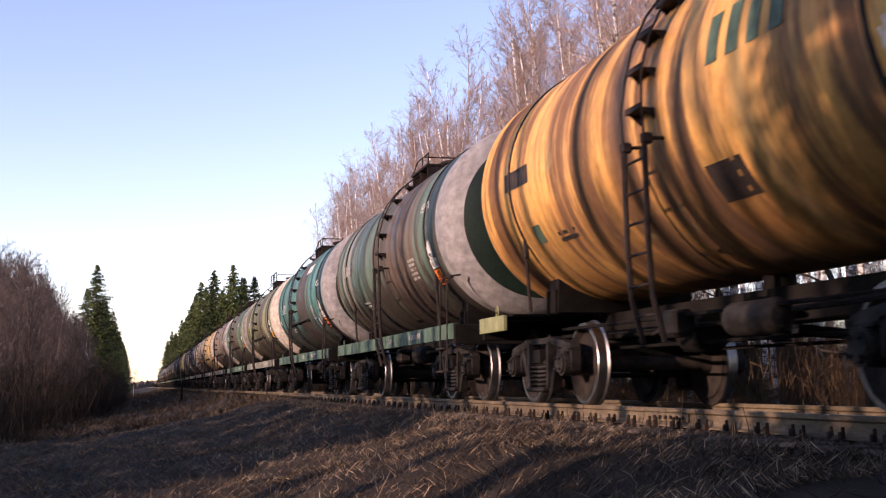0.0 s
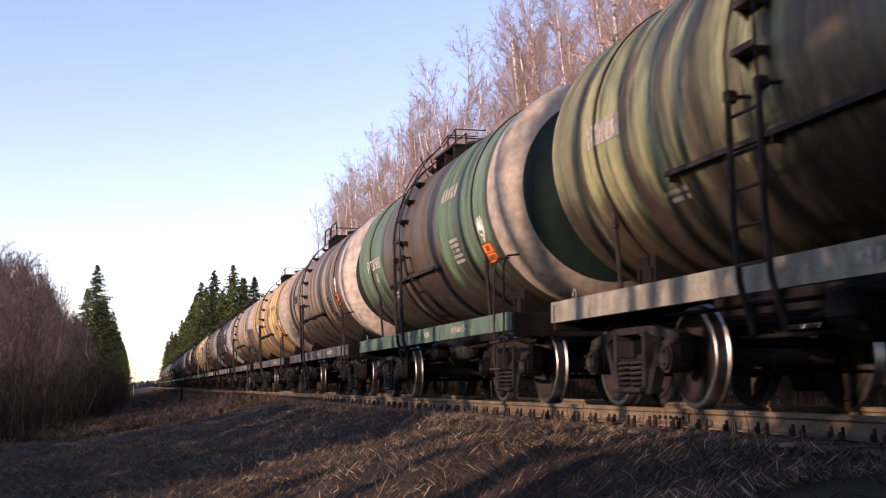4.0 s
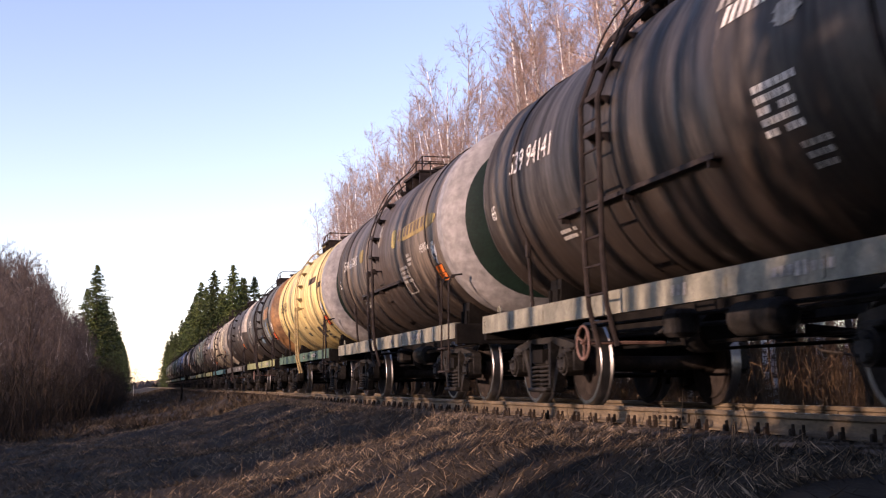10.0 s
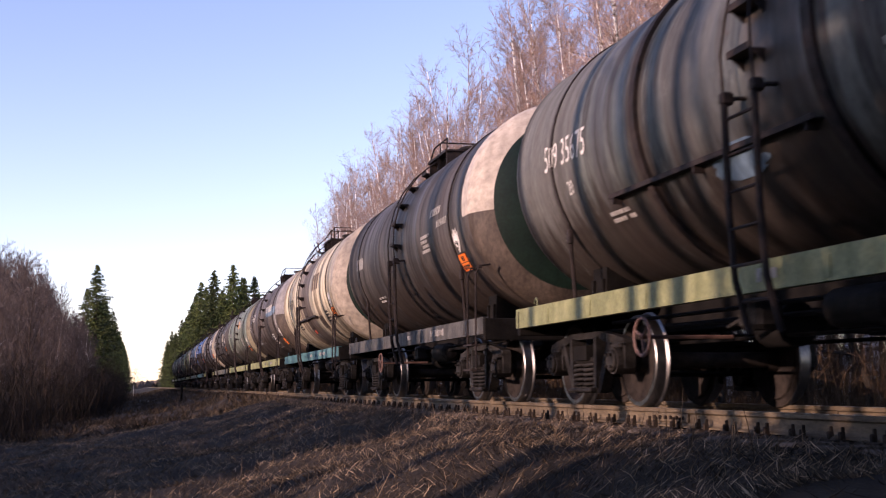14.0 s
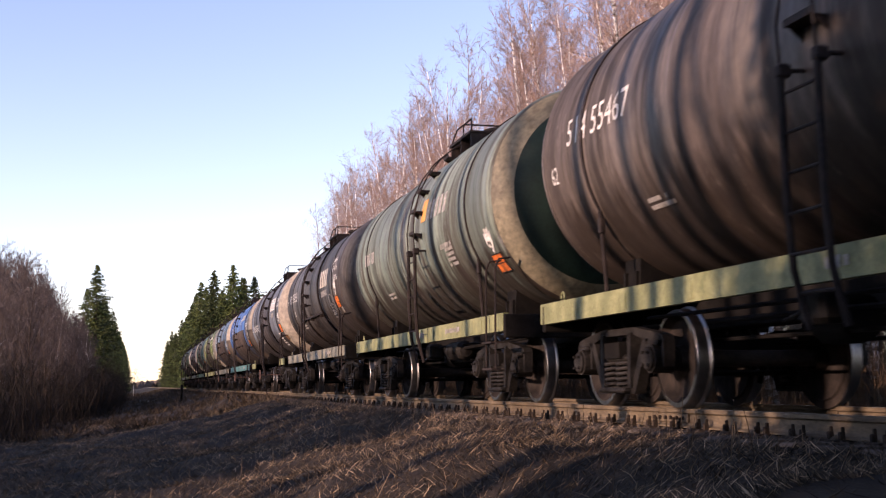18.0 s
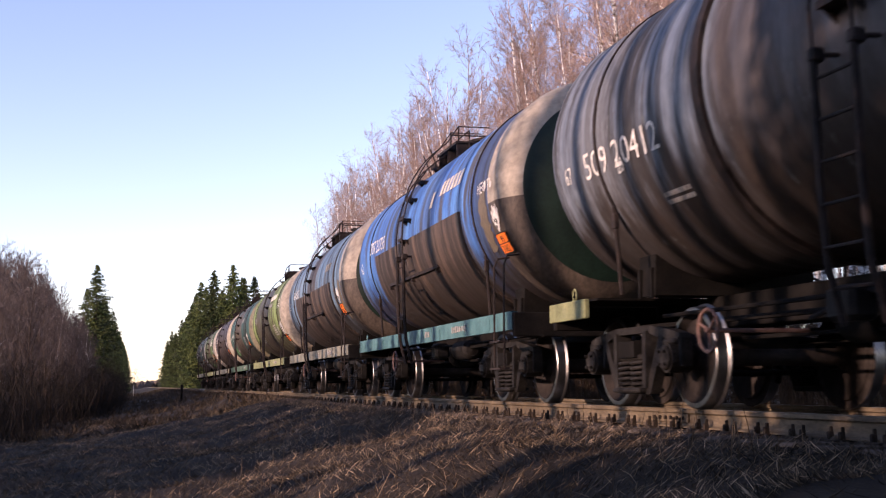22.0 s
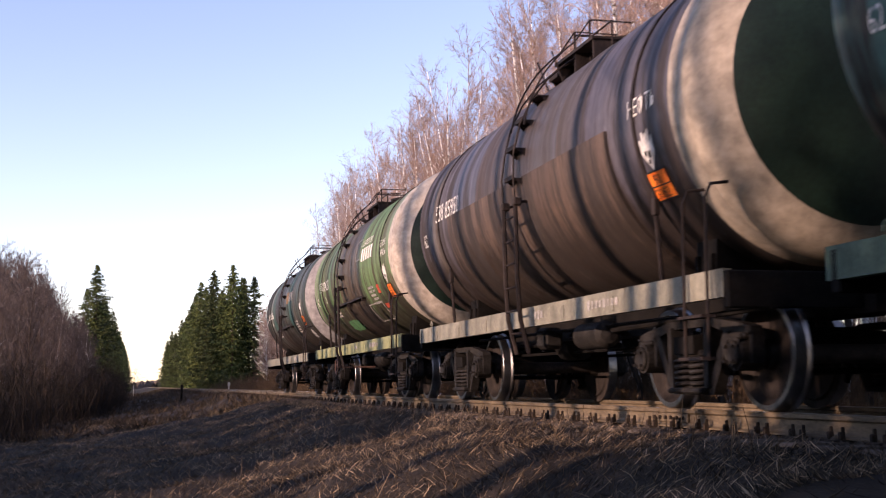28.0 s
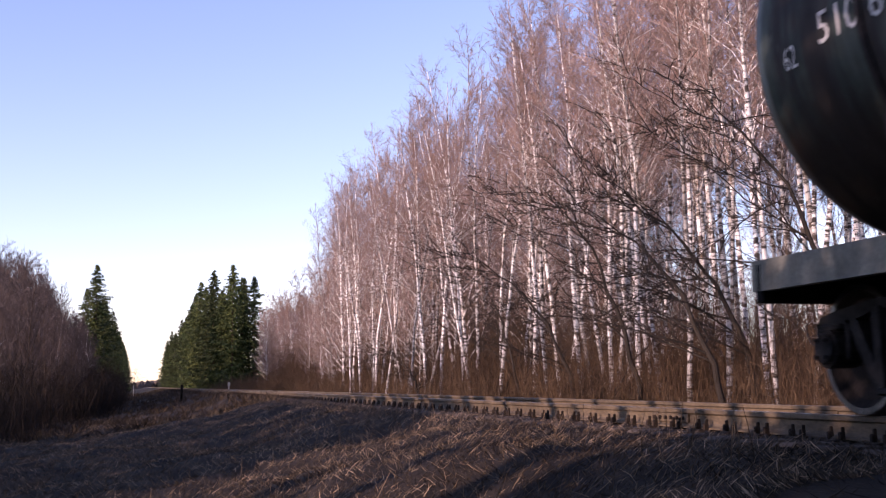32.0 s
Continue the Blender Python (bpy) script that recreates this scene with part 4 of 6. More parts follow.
WAGONS.append(((0.68, 0.52, 0.2), (0.72, 0.58, 0.27), (0.3, 0.22, 0.1), 0.28, "green", "faded yellow", "53944260", "k", (("62", 0.24, 4.6, 2.36), ("20", 0.17, 3.3, 2.44)), 1, ""))
WAGONS.append(((0.075, 0.085, 0.080), (0.13, 0.14, 0.125), (0.033, 0.029, 0.026), 0.45, "olive", "slate-grey with a blue patch", "50935675", "w", (("20", 0.16, 3.3, 2.44),), 1, "bhr"))
WAGONS.append(((0.043, 0.04, 0.037), (0.079, 0.069, 0.061), (0.022, 0.019, 0.017), 0.45, "dark", "sooty dark grey", "", "w", (), 1, "h"))
WAGONS.append(((0.504, 0.45, 0.324), (0.576, 0.522, 0.378), (0.153, 0.126, 0.09), 0.40, "teal", "dirty cream", "51381879", "k", (("62", 0.23, 4.6, 2.40), ("20", 0.17, 3.3, 2.44)), 1, "b"))
WAGONS.append(((0.079, 0.066, 0.058), (0.132, 0.109, 0.092), (0.033, 0.026, 0.022), 0.45, "olive", "brown-black with a pale blue patch", "51455467", "w", (("62", 0.2, 4.62, 2.62),), 1, ""))
WAGONS.append(((0.139, 0.185, 0.155), (0.191, 0.228, 0.188), (0.05, 0.043, 0.033), 0.42, "olive", "grey-green", "", "w", (), 2, ""))
WAGONS.append(((0.056, 0.059, 0.061), (0.099, 0.099, 0.098), (0.026, 0.024, 0.022), 0.42, "pale", "sooty slate-black", "50923353", "w", (("20", 0.16, 3.3, 2.44), ("67", 0.18, 4.6, 2.86)), 0, "br"))
WAGONS.append(((0.085, 0.105, 0.135), (0.15, 0.18, 0.22), (0.03, 0.027, 0.026), 0.48, "olive", "blue-grey", "50920412", "w", (("67", 0.19, 4.6, 2.55), ("20", 0.16, 3.25, 2.44)), 1, "hfr"))
WAGONS.append(((0.035, 0.13, 0.40), (0.07, 0.21, 0.50), (0.064, 0.06, 0.06), 0.40, "teal", "blue, brown-jacketed", "70720735", "w", (("62", 0.22, 4.62, 2.70),), 1, "bhj"))
WAGONS.append(((0.085, 0.16, 0.25), (0.14, 0.23, 0.31), (0.059, 0.051, 0.046), 0.42, "pale", "grey-blue, brown-jacketed", "58648585", "w", (("62", 0.22, 4.62, 2.70),), 1, "bhj"))
WAGONS.append(((0.14, 0.22, 0.07), (0.22, 0.29, 0.11), (0.05, 0.04, 0.03), 0.44, "olive", "olive-yellow green", "", "w", (), 1, ""))
WAGONS.append(((0.025, 0.085, 0.080), (0.06, 0.14, 0.125), (0.03, 0.026, 0.022), 0.44, "green", "dark green", "51167799", "w", (("62", 0.18, 4.6, 2.60), ("26", 0.16, 3.3, 2.44)), 2, "h"))
WAGONS.append(((0.055, 0.053, 0.070), (0.095, 0.09, 0.105), (0.033, 0.026, 0.024), 0.45, "pale", "slate-violet, rusty-jacketed", "53885950", "w", (("62", 0.21, 4.62, 2.62),), 1, "j"))
WAGONS.append(((0.07, 0.15, 0.06), (0.13, 0.20, 0.09), (0.05, 0.036, 0.026), 0.42, "olive", "grass-green", "51700623", "w", (("62", 0.21, 4.6, 2.45), ("26", 0.17, 3.3, 2.44)), 1, "bh"))
WAGONS.append(((0.026, 0.042, 0.037), (0.058, 0.080, 0.068), (0.026, 0.022, 0.020), 0.44, "pale", "very dark green", "51067096", "w", (("62", 0.17, 4.6, 2.62), ("26", 0.16, 3.3, 2.44)), 2, "b"))
OIL, SOOT, RUST, UMBER = (0.054, 0.037, 0.029), (0.022, 0.019, 0.017), (0.216, 0.094, 0.032), (0.101, 0.068, 0.05)
CREAM, DUST, PALE = (0.403, 0.353, 0.266), (0.216, 0.187, 0.151), (0.302, 0.317, 0.288)
# hoops of oil, rust and paint on each barrel: from, to (metres from its middle), colour, strength
BANDS = {}
BANDS[0] = ((4.7, 4.1, (0.115, 0.05, 0.022), 0.85), (1.5, 0.95, (0.108, 0.054, 0.025), 0.8), (0.6, 0.0, (0.094, 0.05, 0.029), 0.85), (-1.9, -2.3, (0.288, 0.216, 0.086), 0.6))
BANDS[1] = ((4.4, 4.1, PALE, 0.5), (3.5, 3.2, PALE, 0.6), (1.9, 1.5, (0.022, 0.043, 0.036), 0.7), (-0.45, -2.2, UMBER, 0.95), (-2.2, -2.9, (0.122, 0.094, 0.072), 0.9), (-3.7, -4.4, (0.036, 0.054, 0.047), 0.85))
BANDS[2] = ((4.9, 4.4, (0.022, 0.05, 0.05), 0.7), (2.6, 2.2, (0.022, 0.058, 0.054), 0.7), (0.45, -1.35, (0.061, 0.045, 0.037), 0.96), (-3.7, -4.5, (0.014, 0.036, 0.043), 0.9))
BANDS[3] = ((4.9, 4.3, (0.065, 0.065, 0.043), 0.7), (1.6, 1.2, (0.072, 0.061, 0.04), 0.6), (0.1, -1.6, (0.083, 0.065, 0.043), 0.92), (-2.5, -2.8, CREAM, 0.3), (-3.75, -4.0, (0.072, 0.086, 0.043), 0.6))
BANDS[4] = ((2.5, -1.6, (0.072, 0.05, 0.036), 0.9), (-2.6, -3.1, SOOT, 0.5))
BANDS[5] = ((4.0, 3.6, SOOT, 0.45), (3.0, 2.4, (0.05, 0.04, 0.036), 0.75), (1.7, 0.0, (0.144, 0.115, 0.094), 0.75), (-0.9, -1.6, (0.04, 0.035, 0.034), 0.75), (-3.4, -4.4, (0.05, 0.04, 0.036), 0.85))
BANDS[6] = ((4.6, 4.3, (0.144, 0.094, 0.05), 0.7), (3.2, 2.9, (0.158, 0.101, 0.05), 0.6), (1.7, 1.2, (0.122, 0.079, 0.047), 0.75), (0.35, -0.5, (0.216, 0.173, 0.137), 0.8), (-0.6, -1.0, (0.274, 0.137, 0.058), 0.55), (-3.72, -4.25, (0.094, 0.065, 0.043), 0.6))
BANDS[7] = ((4.6, 4.2, (0.086, 0.076, 0.065), 0.6), (1.9, 1.5, (0.086, 0.072, 0.058), 0.6), (0.95, 0.2, (0.079, 0.065, 0.054), 0.85), (-0.6, -0.9, (0.302, 0.187, 0.108), 0.4), (-3.72, -4.45, (0.101, 0.083, 0.065), 0.7))
BANDS[8] = ((4.5, 4.2, DUST, 0.3), (1.6, 0.9, SOOT, 0.7), (-1.2, -1.9, (0.043, 0.036, 0.032), 0.6), (-3.75, -4.4, (0.079, 0.072, 0.079), 0.6))
BANDS[9] = ((2.4, 1.9, (0.072, 0.061, 0.05), 0.6), (1.1, -0.8, (0.061, 0.047, 0.04), 0.85), (-1.9, -2.2, SOOT, 0.4))
BANDS[10] = ((4.95, 4.6, (0.302, 0.223, 0.101), 0.5), (1.6, 1.3, (0.36, 0.274, 0.13), 0.4), (-0.9, -1.2, (0.346, 0.238, 0.101), 0.35))
BANDS[11] = ((4.9, 3.1, (0.122, 0.122, 0.115), 0.7), (2.6, 2.2, (0.036, 0.032, 0.032), 0.7), (0.9, -0.4, (0.079, 0.079, 0.076), 0.6), (-0.6, -1.5, (0.054, 0.043, 0.036), 0.9), (-3.75, -4.45, (0.151, 0.122, 0.094), 0.7))
BANDS[12] = ((1.0, -0.6, SOOT, 0.6), (-3.1, -3.6, (0.094, 0.079, 0.072), 0.5))
BANDS[13] = ((4.8, 4.4, (0.187, 0.144, 0.094), 0.6), (1.45, 0.8, (0.086, 0.061, 0.05), 0.85), (0.8, -0.9, (0.072, 0.058, 0.054), 0.93), (-3.8, -4.4, (0.202, 0.158, 0.108), 0.6))
BANDS[14] = ((4.8, 4.3, (0.065, 0.054, 0.049), 0.6), (3.1, 2.6, (0.158, 0.137, 0.13), 0.4), (1.6, 0.5, (0.094, 0.076, 0.068), 0.7), (-3.75, -4.5, (0.094, 0.086, 0.083), 0.7))
BANDS[15] = ((3.3, 2.9, (0.086, 0.108, 0.09), 0.6), (1.4, 0.9, (0.065, 0.076, 0.061), 0.7), (0.6, 0.2, (0.094, 0.061, 0.047), 0.7), (-2.9, -3.3, (0.079, 0.094, 0.076), 0.6), (-3.75, -4.5, (0.079, 0.097, 0.086), 0.7))
BANDS[16] = ((4.6, 3.0, (0.115, 0.108, 0.101), 0.4), (1.2, -0.8, (0.05, 0.047, 0.045), 0.7), (-3.9, -5.0, (0.061, 0.043, 0.032), 0.5))
BANDS[17] = ((4.4, 3.4, (0.194, 0.216, 0.245), 0.5), (1.2, -1.2, (0.054, 0.045, 0.043), 0.85), (-1.9, -2.9, (0.13, 0.151, 0.18), 0.5))
BANDS[18] = ((1.2, 0.5, (0.05, 0.061, 0.086), 0.6), (-0.6, -1.3, (0.058, 0.094, 0.173), 0.5), (-3.72, -4.5, (0.032, 0.032, 0.043), 0.8))
BANDS[19] = ((1.0, -0.5, (0.061, 0.05, 0.049), 0.85), (-2.2, -2.6, (0.094, 0.13, 0.18), 0.5), (4.9, 4.6, DUST, 0.6))
BANDS[20] = ((3.4, 1.6, (0.068, 0.054, 0.04), 0.92), (1.6, -1.05, (0.04, 0.032, 0.027), 0.96), (-3.75, -4.4, (0.079, 0.086, 0.043), 0.6))
BANDS[21] = ((2.5, -1.4, (0.068, 0.05, 0.036), 0.94), (-2.6, -3.0, SOOT, 0.4))
BANDS[22] = ((4.2, 3.9, DUST, 0.35), (1.7, -0.6, (0.054, 0.043, 0.04), 0.85), (-0.6, -2.2, (0.068, 0.058, 0.054), 0.7))
BANDS[23] = ((4.9, 4.6, PALE, 0.3), (1.35, -1.35, (0.072, 0.052, 0.04), 0.94), (-3.8, -4.3, (0.094, 0.094, 0.058), 0.6))
BANDS[24] = ((3.4, 3.1, PALE, 0.35), (2.8, 2.4, (0.043, 0.115, 0.094), 0.6), (1.9, 0.9, (0.04, 0.035, 0.036), 0.9), (0.3, -0.5, (0.079, 0.065, 0.058), 0.6), (-1.3, -1.9, (0.036, 0.108, 0.086), 0.6), (-2.3, -2.8, (0.094, 0.072, 0.058), 0.5), (-3.75, -4.4, (0.065, 0.072, 0.065), 0.6))
LADDERS = {0: -0.42, 1: -0.48, 2: 0.6, 3: 0.44, 4: 0.5, 5: 0.96, 6: 0.5, 7: 1.15, 8: 0.73, 9: 0.25, 10: -0.68, 11: -0.79, 12: -0.3, 13: 0.42, 14: -0.69, 15: -0.94, 16: 0.34, 17: -0.73, 18: 0.3, 19: 0.33,
           20: -0.71, 21: 0.0, 22: -0.33, 23: 0.53, 24: -0.5}
# orange plates: place, upper edge, figures, sign above
SIGNS = {1: (-3.95, -27, 2, "a"), 2: (-3.82, -31, 2, "a"), 3: (-3.97, -24.5, 2, "a"), 5: (-3.82, -14.5, 2, "d"), 6: (-3.95, -28, 2, "d"), 7: (-4.02, -21.5, 2, "D"), 8: (-4.0, -26, 0, "d"), 9: (-4.05, -25, 1, "d"),
         10: (-4.0, -29, 0, "d"), 11: (-4.36, -26, 0, "d"), 14: (-4.5, -37, 0, "d"), 15: (-4.5, -31, 0, "d"), 16: (-4.08, -16.3, 1, "d"), 17: (-4.28, -18.5, 1, "d"), 18: (-4.7, -22, 1, "d"), 19: (-3.95, -24.3, 1, "d"),
         20: (-4.3, -33, 1, "a"), 22: (-3.92, -23.2, 1, "d"), 23: (-3.9, -24, 1, "d"), 24: (-3.9, -20.5, 2, "d")}
# wagon numbers: start, end, angle round the shell, height
NUMBERS = {1: (4.1, 2.6, -2, 0.26), 2: (3.95, 2.9, -5, 0.27), 4: (4.06, 2.8, -6.5, 0.21), 6: (4.05, 2.5, -11.5, 0.22), 7: (3.65, 2.2, -2.5, 0.22), 8: (3.8, 2.3, 7, 0.28), 9: (4.0, 2.4, 4, 0.22), 10: (4.2, 2.7, -2.5, 0.30), 11: (3.95, 2.7, 0, 0.30), 13: (3.85, 2.6, -4, 0.30),
           14: (4.15, 2.5, 6, 0.30), 16: (4.25, 2.6, 2, 0.27), 17: (4.1, 2.3, -11, 0.28), 18: (3.7, 2.3, 6, 0.26), 19: (3.75, 2.6, 4, 0.24), 21: (4.15, 2.9, -5, 0.22), 22: (3.85, 2.5, 3.5, 0.27), 23: (4.1, 2.6, -3, 0.24), 24: (4.2, 2.8, -5, 0.23)}
# small stencilled tables: y, z, rows, columns, width, height of a line, faint
STENCILS = {}
STENCILS[0] = ()
STENCILS[8] = ((-2.15, 2.42, 5, 6, 0.075, 0.055, False), (-2.5, 1.95, 3, 4, 0.07, 0.05, True))
STENCILS[9] = ((-1.5, 2.28, 4, 7, 0.07, 0.05, True), (-2.2, 2.45, 3, 4, 0.06, 0.05, True))
STENCILS[10] = ((-2.5, 1.83, 5, 6, 0.07, 0.05, False), (0.35, 1.9, 1, 4, 0.08, 0.06, False))
STENCILS[14] = ((-2.15, 2.05, 5, 6, 0.07, 0.05, False),)
STENCILS[16] = ((-2.9, 2.2, 5, 5, 0.06, 0.05, True),)
STENCILS[17] = ((-3.1, 2.0, 6, 6, 0.07, 0.05, False),)
STENCILS[18] = ((-1.9, 2.35, 6, 5, 0.075, 0.055, False), (-2.7, 2.3, 3, 3, 0.07, 0.05, False))
STENCILS[19] = ((-1.7, 2.45, 6, 7, 0.07, 0.05, True), (-2.1, 2.0, 2, 5, 0.08, 0.04, False))
STENCILS[20] = ((-2.0, 2.3, 5, 8, 0.08, 0.05, True),)
STENCILS[22] = ((-1.5, 2.55, 8, 6, 0.08, 0.055, True),)
STENCILS[23] = ((-2.0, 2.2, 5, 6, 0.07, 0.05, True),)
STENCILS[24] = ((-2.15, 2.15, 5, 6, 0.075, 0.05, True),)
STENCILS[12] = ((-1.9, 2.6, 4, 6, 0.07, 0.05, True),)
STENCILS[13] = ((-2.6, 2.1, 4, 6, 0.07, 0.05, True),)
# repainted patches and labels: name, from, to, lower and upper angle, paint, label
PATCHES = {}
PATCHES[0] = (("stencil_panel", -1.15, -1.75, -42, -28, "oil", "dark square stencil panel"), ("small_label", 3.3, 3.05, -34, -25, "green", "small green label"))
PATCHES[2] = (("bare_patch", -2.35, -2.5, -22, -14, "worn", "patch of peeled paint"), ("bare_patch", -2.75, -3.0, -40, -29, "worn", "patch of peeled paint"), ("bare_patch", -3.2, -3.35, -32, -24, "worn", "patch of peeled paint"))
PATCHES[5] = (("stencil_panel", -2.6, -3.05, -30, -20, "dark", "dark square stencil panel"),)
PATCHES[6] = (("paint_patch", -2.0, -3.35, -3.5, 9.5, "yellow", "yellow repainted patch"), ("stencil_panel", -2.35, -2.95, -25, -19, "ink", "smeared black stencil"), ("paint_patch", -0.95, -1.6, -4, 8, "gold", "yellow repainted patch"), ("paint_patch", -3.75, -4.3, -20, 3, "dark", "dark smear round the sign"))
PATCHES[7] = (("paint_patch", -3.8, -4.1, 5, 18, "worn", "whitish repainted strip"), ("stencil_panel", -2.6, -3.3, -47, -33, "dark", "dark worn stencil panel"), ("paint_patch", -4.2, -4.42, -20, 8, "rust", "rust stain beside the sign"))
PATCHES[8] = (("paint_patch", -2.5, -2.95, 1, 8, "worn", "pale repainted patch"), ("paint_patch", -3.8, -4.3, 4, 20, "worn", "smeared white paint"))
PATCHES[9] = (("paint_patch", -1.05, -1.5, -2.5, 10, "yellow", "yellow repainted patch"), ("paint_patch", -1.5, -4.45, -1, 8, "gold", "yellow repainted strip"), ("paint_patch", 2.2, 1.75, 0, 10, "yellow", "yellow repainted patch"), ("paint_patch", 0.2, 0.0, 4, 20, "worn", "whitish strip"))
PATCHES[10] = (("stencil_panel", -1.6, -2.1, -52, -37.5, "oil", "dark square stencil panel"), ("small_label", 0.45, 0.1, -46, -41, "ink", "small dark label"))
PATCHES[11] = (("paint_patch", -2.4, -2.9, -34, -8, "blue", "pale blue smear"), ("paint_patch", -2.95, -3.3, -30, -10, "gold", "yellowish smear"), ("paint_patch", 0.3, -0.6, -36, -24, "blue", "pale blue smear"))
PATCHES[13] = (("stencil_panel", -1.45, -2.0, -42, -27.5, "oil", "dark brown stencil panel"), ("small_label", 0.64, 0.4, -45, -40.5, "red", "small red label"))
PATCHES[14] = (("paint_patch", -1.4, -4.5, -3, 8, "blue", "pale blue repainted strip"), ("bare_patch", -4.1, -4.5, -22, -4, "worn", "patch of peeled paint"))
PATCHES[15] = (("painted_mark", -1.02, -1.32, 4, 18, "orange", "orange painted figure"),)
PATCHES[17] = (("bare_patch", -4.3, -4.9, -42, -34, "rust", "rust stain below the plate"),)
PATCHES[18] = (("paint_patch", -4.0, -4.45, -30, 2, "dark", "dark panel behind the signs"),)
PATCHES[19] = (("paint_patch", -4.12, -4.46, -40, -3, "dark", "dark panel beside the signs"),)
PATCHES[20] = (("bare_patch", -3.0, -3.2, -30, -20, "worn", "patch of peeled paint"), ("bare_patch", -4.0, -4.2, -52, -44, "worn", "patch of peeled paint"), ("bare_patch", -3.8, -3.95, -30, -16, "worn", "patch of peeled paint"))
PATCHES[21] = (("paint_patch", 3.9, 2.9, -44, -26, "grass", "bright green patch"),)
PATCHES[23] = (("warning_label", -2.8, -3.0, -28, -21, "red", "small red label"), ("warning_label", -2.75, -3.15, -41, -37, "red", "red painted scrawl"), ("bare_patch", -4.25, -4.46, -36, -18, "dark", "flaked paint beside the plate"), ("paint_patch", 2.2, 0.8, -55, -42, "grass", "bright green streak"))
PATCHES[24] = (("painted_mark", -0.85, -1.25, 0, 14, "faintorange", "faded orange painted figure"), ("paint_patch", 3.0, 2.2, -34, -14, "teal", "teal smear"), ("bare_patch", -4.0, -4.4, -50, -38, "worn", "patch of peeled paint"), ("paint_patch", -1.2, -1.9, -26, -8, "teal", "teal smear"))
# large painted marks as plain blocks: start, angle, height, count, width, paint
MARKS = {}
MARKS[0] = ((-1.6, 9, 0.40, 4, 0.26, "green"),)
MARKS[2] = ((-1.15, 27, 0.26, 4, 0.2, "white"),)
MARKS[6] = ((-2.05, 4.5, 0.10, 9, 0.10, "bluegrey"),)
MARKS[8] = ((-1.6, 21, 0.16, 9, 0.12, "faded"), (-1.75, 14, 0.16, 10, 0.10, "white"))
MARKS[9] = ((-1.6, 4.5, 0.16, 9, 0.2, "brown"),)
MARKS[10] = ((-2.05, 10, 0.17, 11, 0.095, "brown"), (-3.85, 2, 0.13, 5, 0.08, "brown"))
MARKS[11] = ((-2.2, 3, 0.38, 2, 0.26, "saltorange"), (-2.95, 4, 0.40, 2, 0.26, "saltorange"), (-3.9, 5, 0.2, 5, 0.07, "faded"))
MARKS[13] = ((-1.3, 7, 0.42, 3, 0.3, "brown"),)
MARKS[14] = ((-1.5, 7, 0.22, 9, 0.16, "cream"),)
MARKS[15] = ((-1.45, 9, 0.30, 5, 0.2, "faded"), (-2.1, -16, 0.07, 5, 0.1, "faded"))
MARKS[16] = ((-1.9, 5, 0.42, 4, 0.24, "cream"), (-2.0, -9, 0.14, 7, 0.1, "faded"), (-4.2, -30, 0.15, 2, 0.09, "faded"))
MARKS[17] = ((-2.1, 10, 0.42, 4, 0.27, "white"), (-2.25, -4, 0.14, 6, 0.1, "faded"))
MARKS[18] = ((-1.2, 15, 0.26, 1, 0.2, "cream"), (-1.75, 19, 0.24, 6, 0.17, "cream"))
MARKS[20] = ((-1.2, 20, 0.18, 9, 0.16, "white"), (-1.3, 10, 0.12, 6, 0.12, "faded"))
MARKS[23] = ((-1.75, 5.5, 0.26, 5, 0.19, "white"),)
MARKS[24] = ((-1.4, 7, 0.28, 4, 0.17, "faded"), (-4.05, -5, 0.16, 2, 0.08, "faded"))
MARKS[3] = ((-2.4, -12, 0.05, 4, 0.12, "faded"),)
MARKS[12] = ((-2.6, 6, 0.12, 5, 0.1, "faded"), (-3.0, -2, 0.1, 5, 0.1, "faded"))
MARKS[4] = ((-2.0, 12, 0.2, 5, 0.14, "faded"),)
MARKS[21] = ((-1.6, 14, 0.2, 6, 0.14, "faded"),)
MARKS[19] = ((-2.2, 14, 0.18, 5, 0.13, "faded"),)
WORDS = {}
WORDS[1] = (("\u041d\u0415\u0424\u0422\u042c", 0.15, -3.4, 13, 0.62),)
WORDS[2] = (("\u041d\u0415\u0424\u0422\u042c", 0.16, -3.5, 4, 0.6),)
WORDS[7] = (("\u0424\u0422\u042c", 0.18, -2.95, -14, 0.4),)
WORDS[9] = (("\u041d\u0415\u0424\u0422\u042c", 0.13, -3.2, -11.5, 0.62),)
WORDS[16] = (("\u0411\u0415\u041d\u0417\u0418\u041d", 0.13, -3.75, 16, 0.6), ("\u0411\u0415\u041d\u0417\u0418\u041d", 0.13, -3.8, 9, 0.6), ("\u041d\u0415\u0424\u0422\u042c", 0.14, -4.0, 0, 0.62))
WORDS[17] = (("\u0411\u0415\u041d\u0417\u0418\u041d", 0.13, -3.95, 12, 0.56), ("\u041d\u0415\u0424\u0422\u042c", 0.13, -3.95, 5, 0.56))
WORDS[18] = (("\u041d\u0415\u0424\u0422\u042c", 0.15, -4.0, 4, 0.7), ("\u0421\u0422. \u041f\u0410\u041b\u0414\u0418\u0421\u041a\u0418 \u042d\u0412\u0420", 0.12, 2.9, -32, 1.6))
WORDS[20] = (("\u041d\u0415\u0424\u0422\u042c", 0.13, -3.85, 12, 0.55), ("\u0411\u0415\u041d\u0417\u0418\u041d", 0.13, -3.85, 5, 0.55))
WORDS[22] = (("\u041d\u0415\u0424\u0422\u042c", 0.17, -3.6, 1, 0.62),)
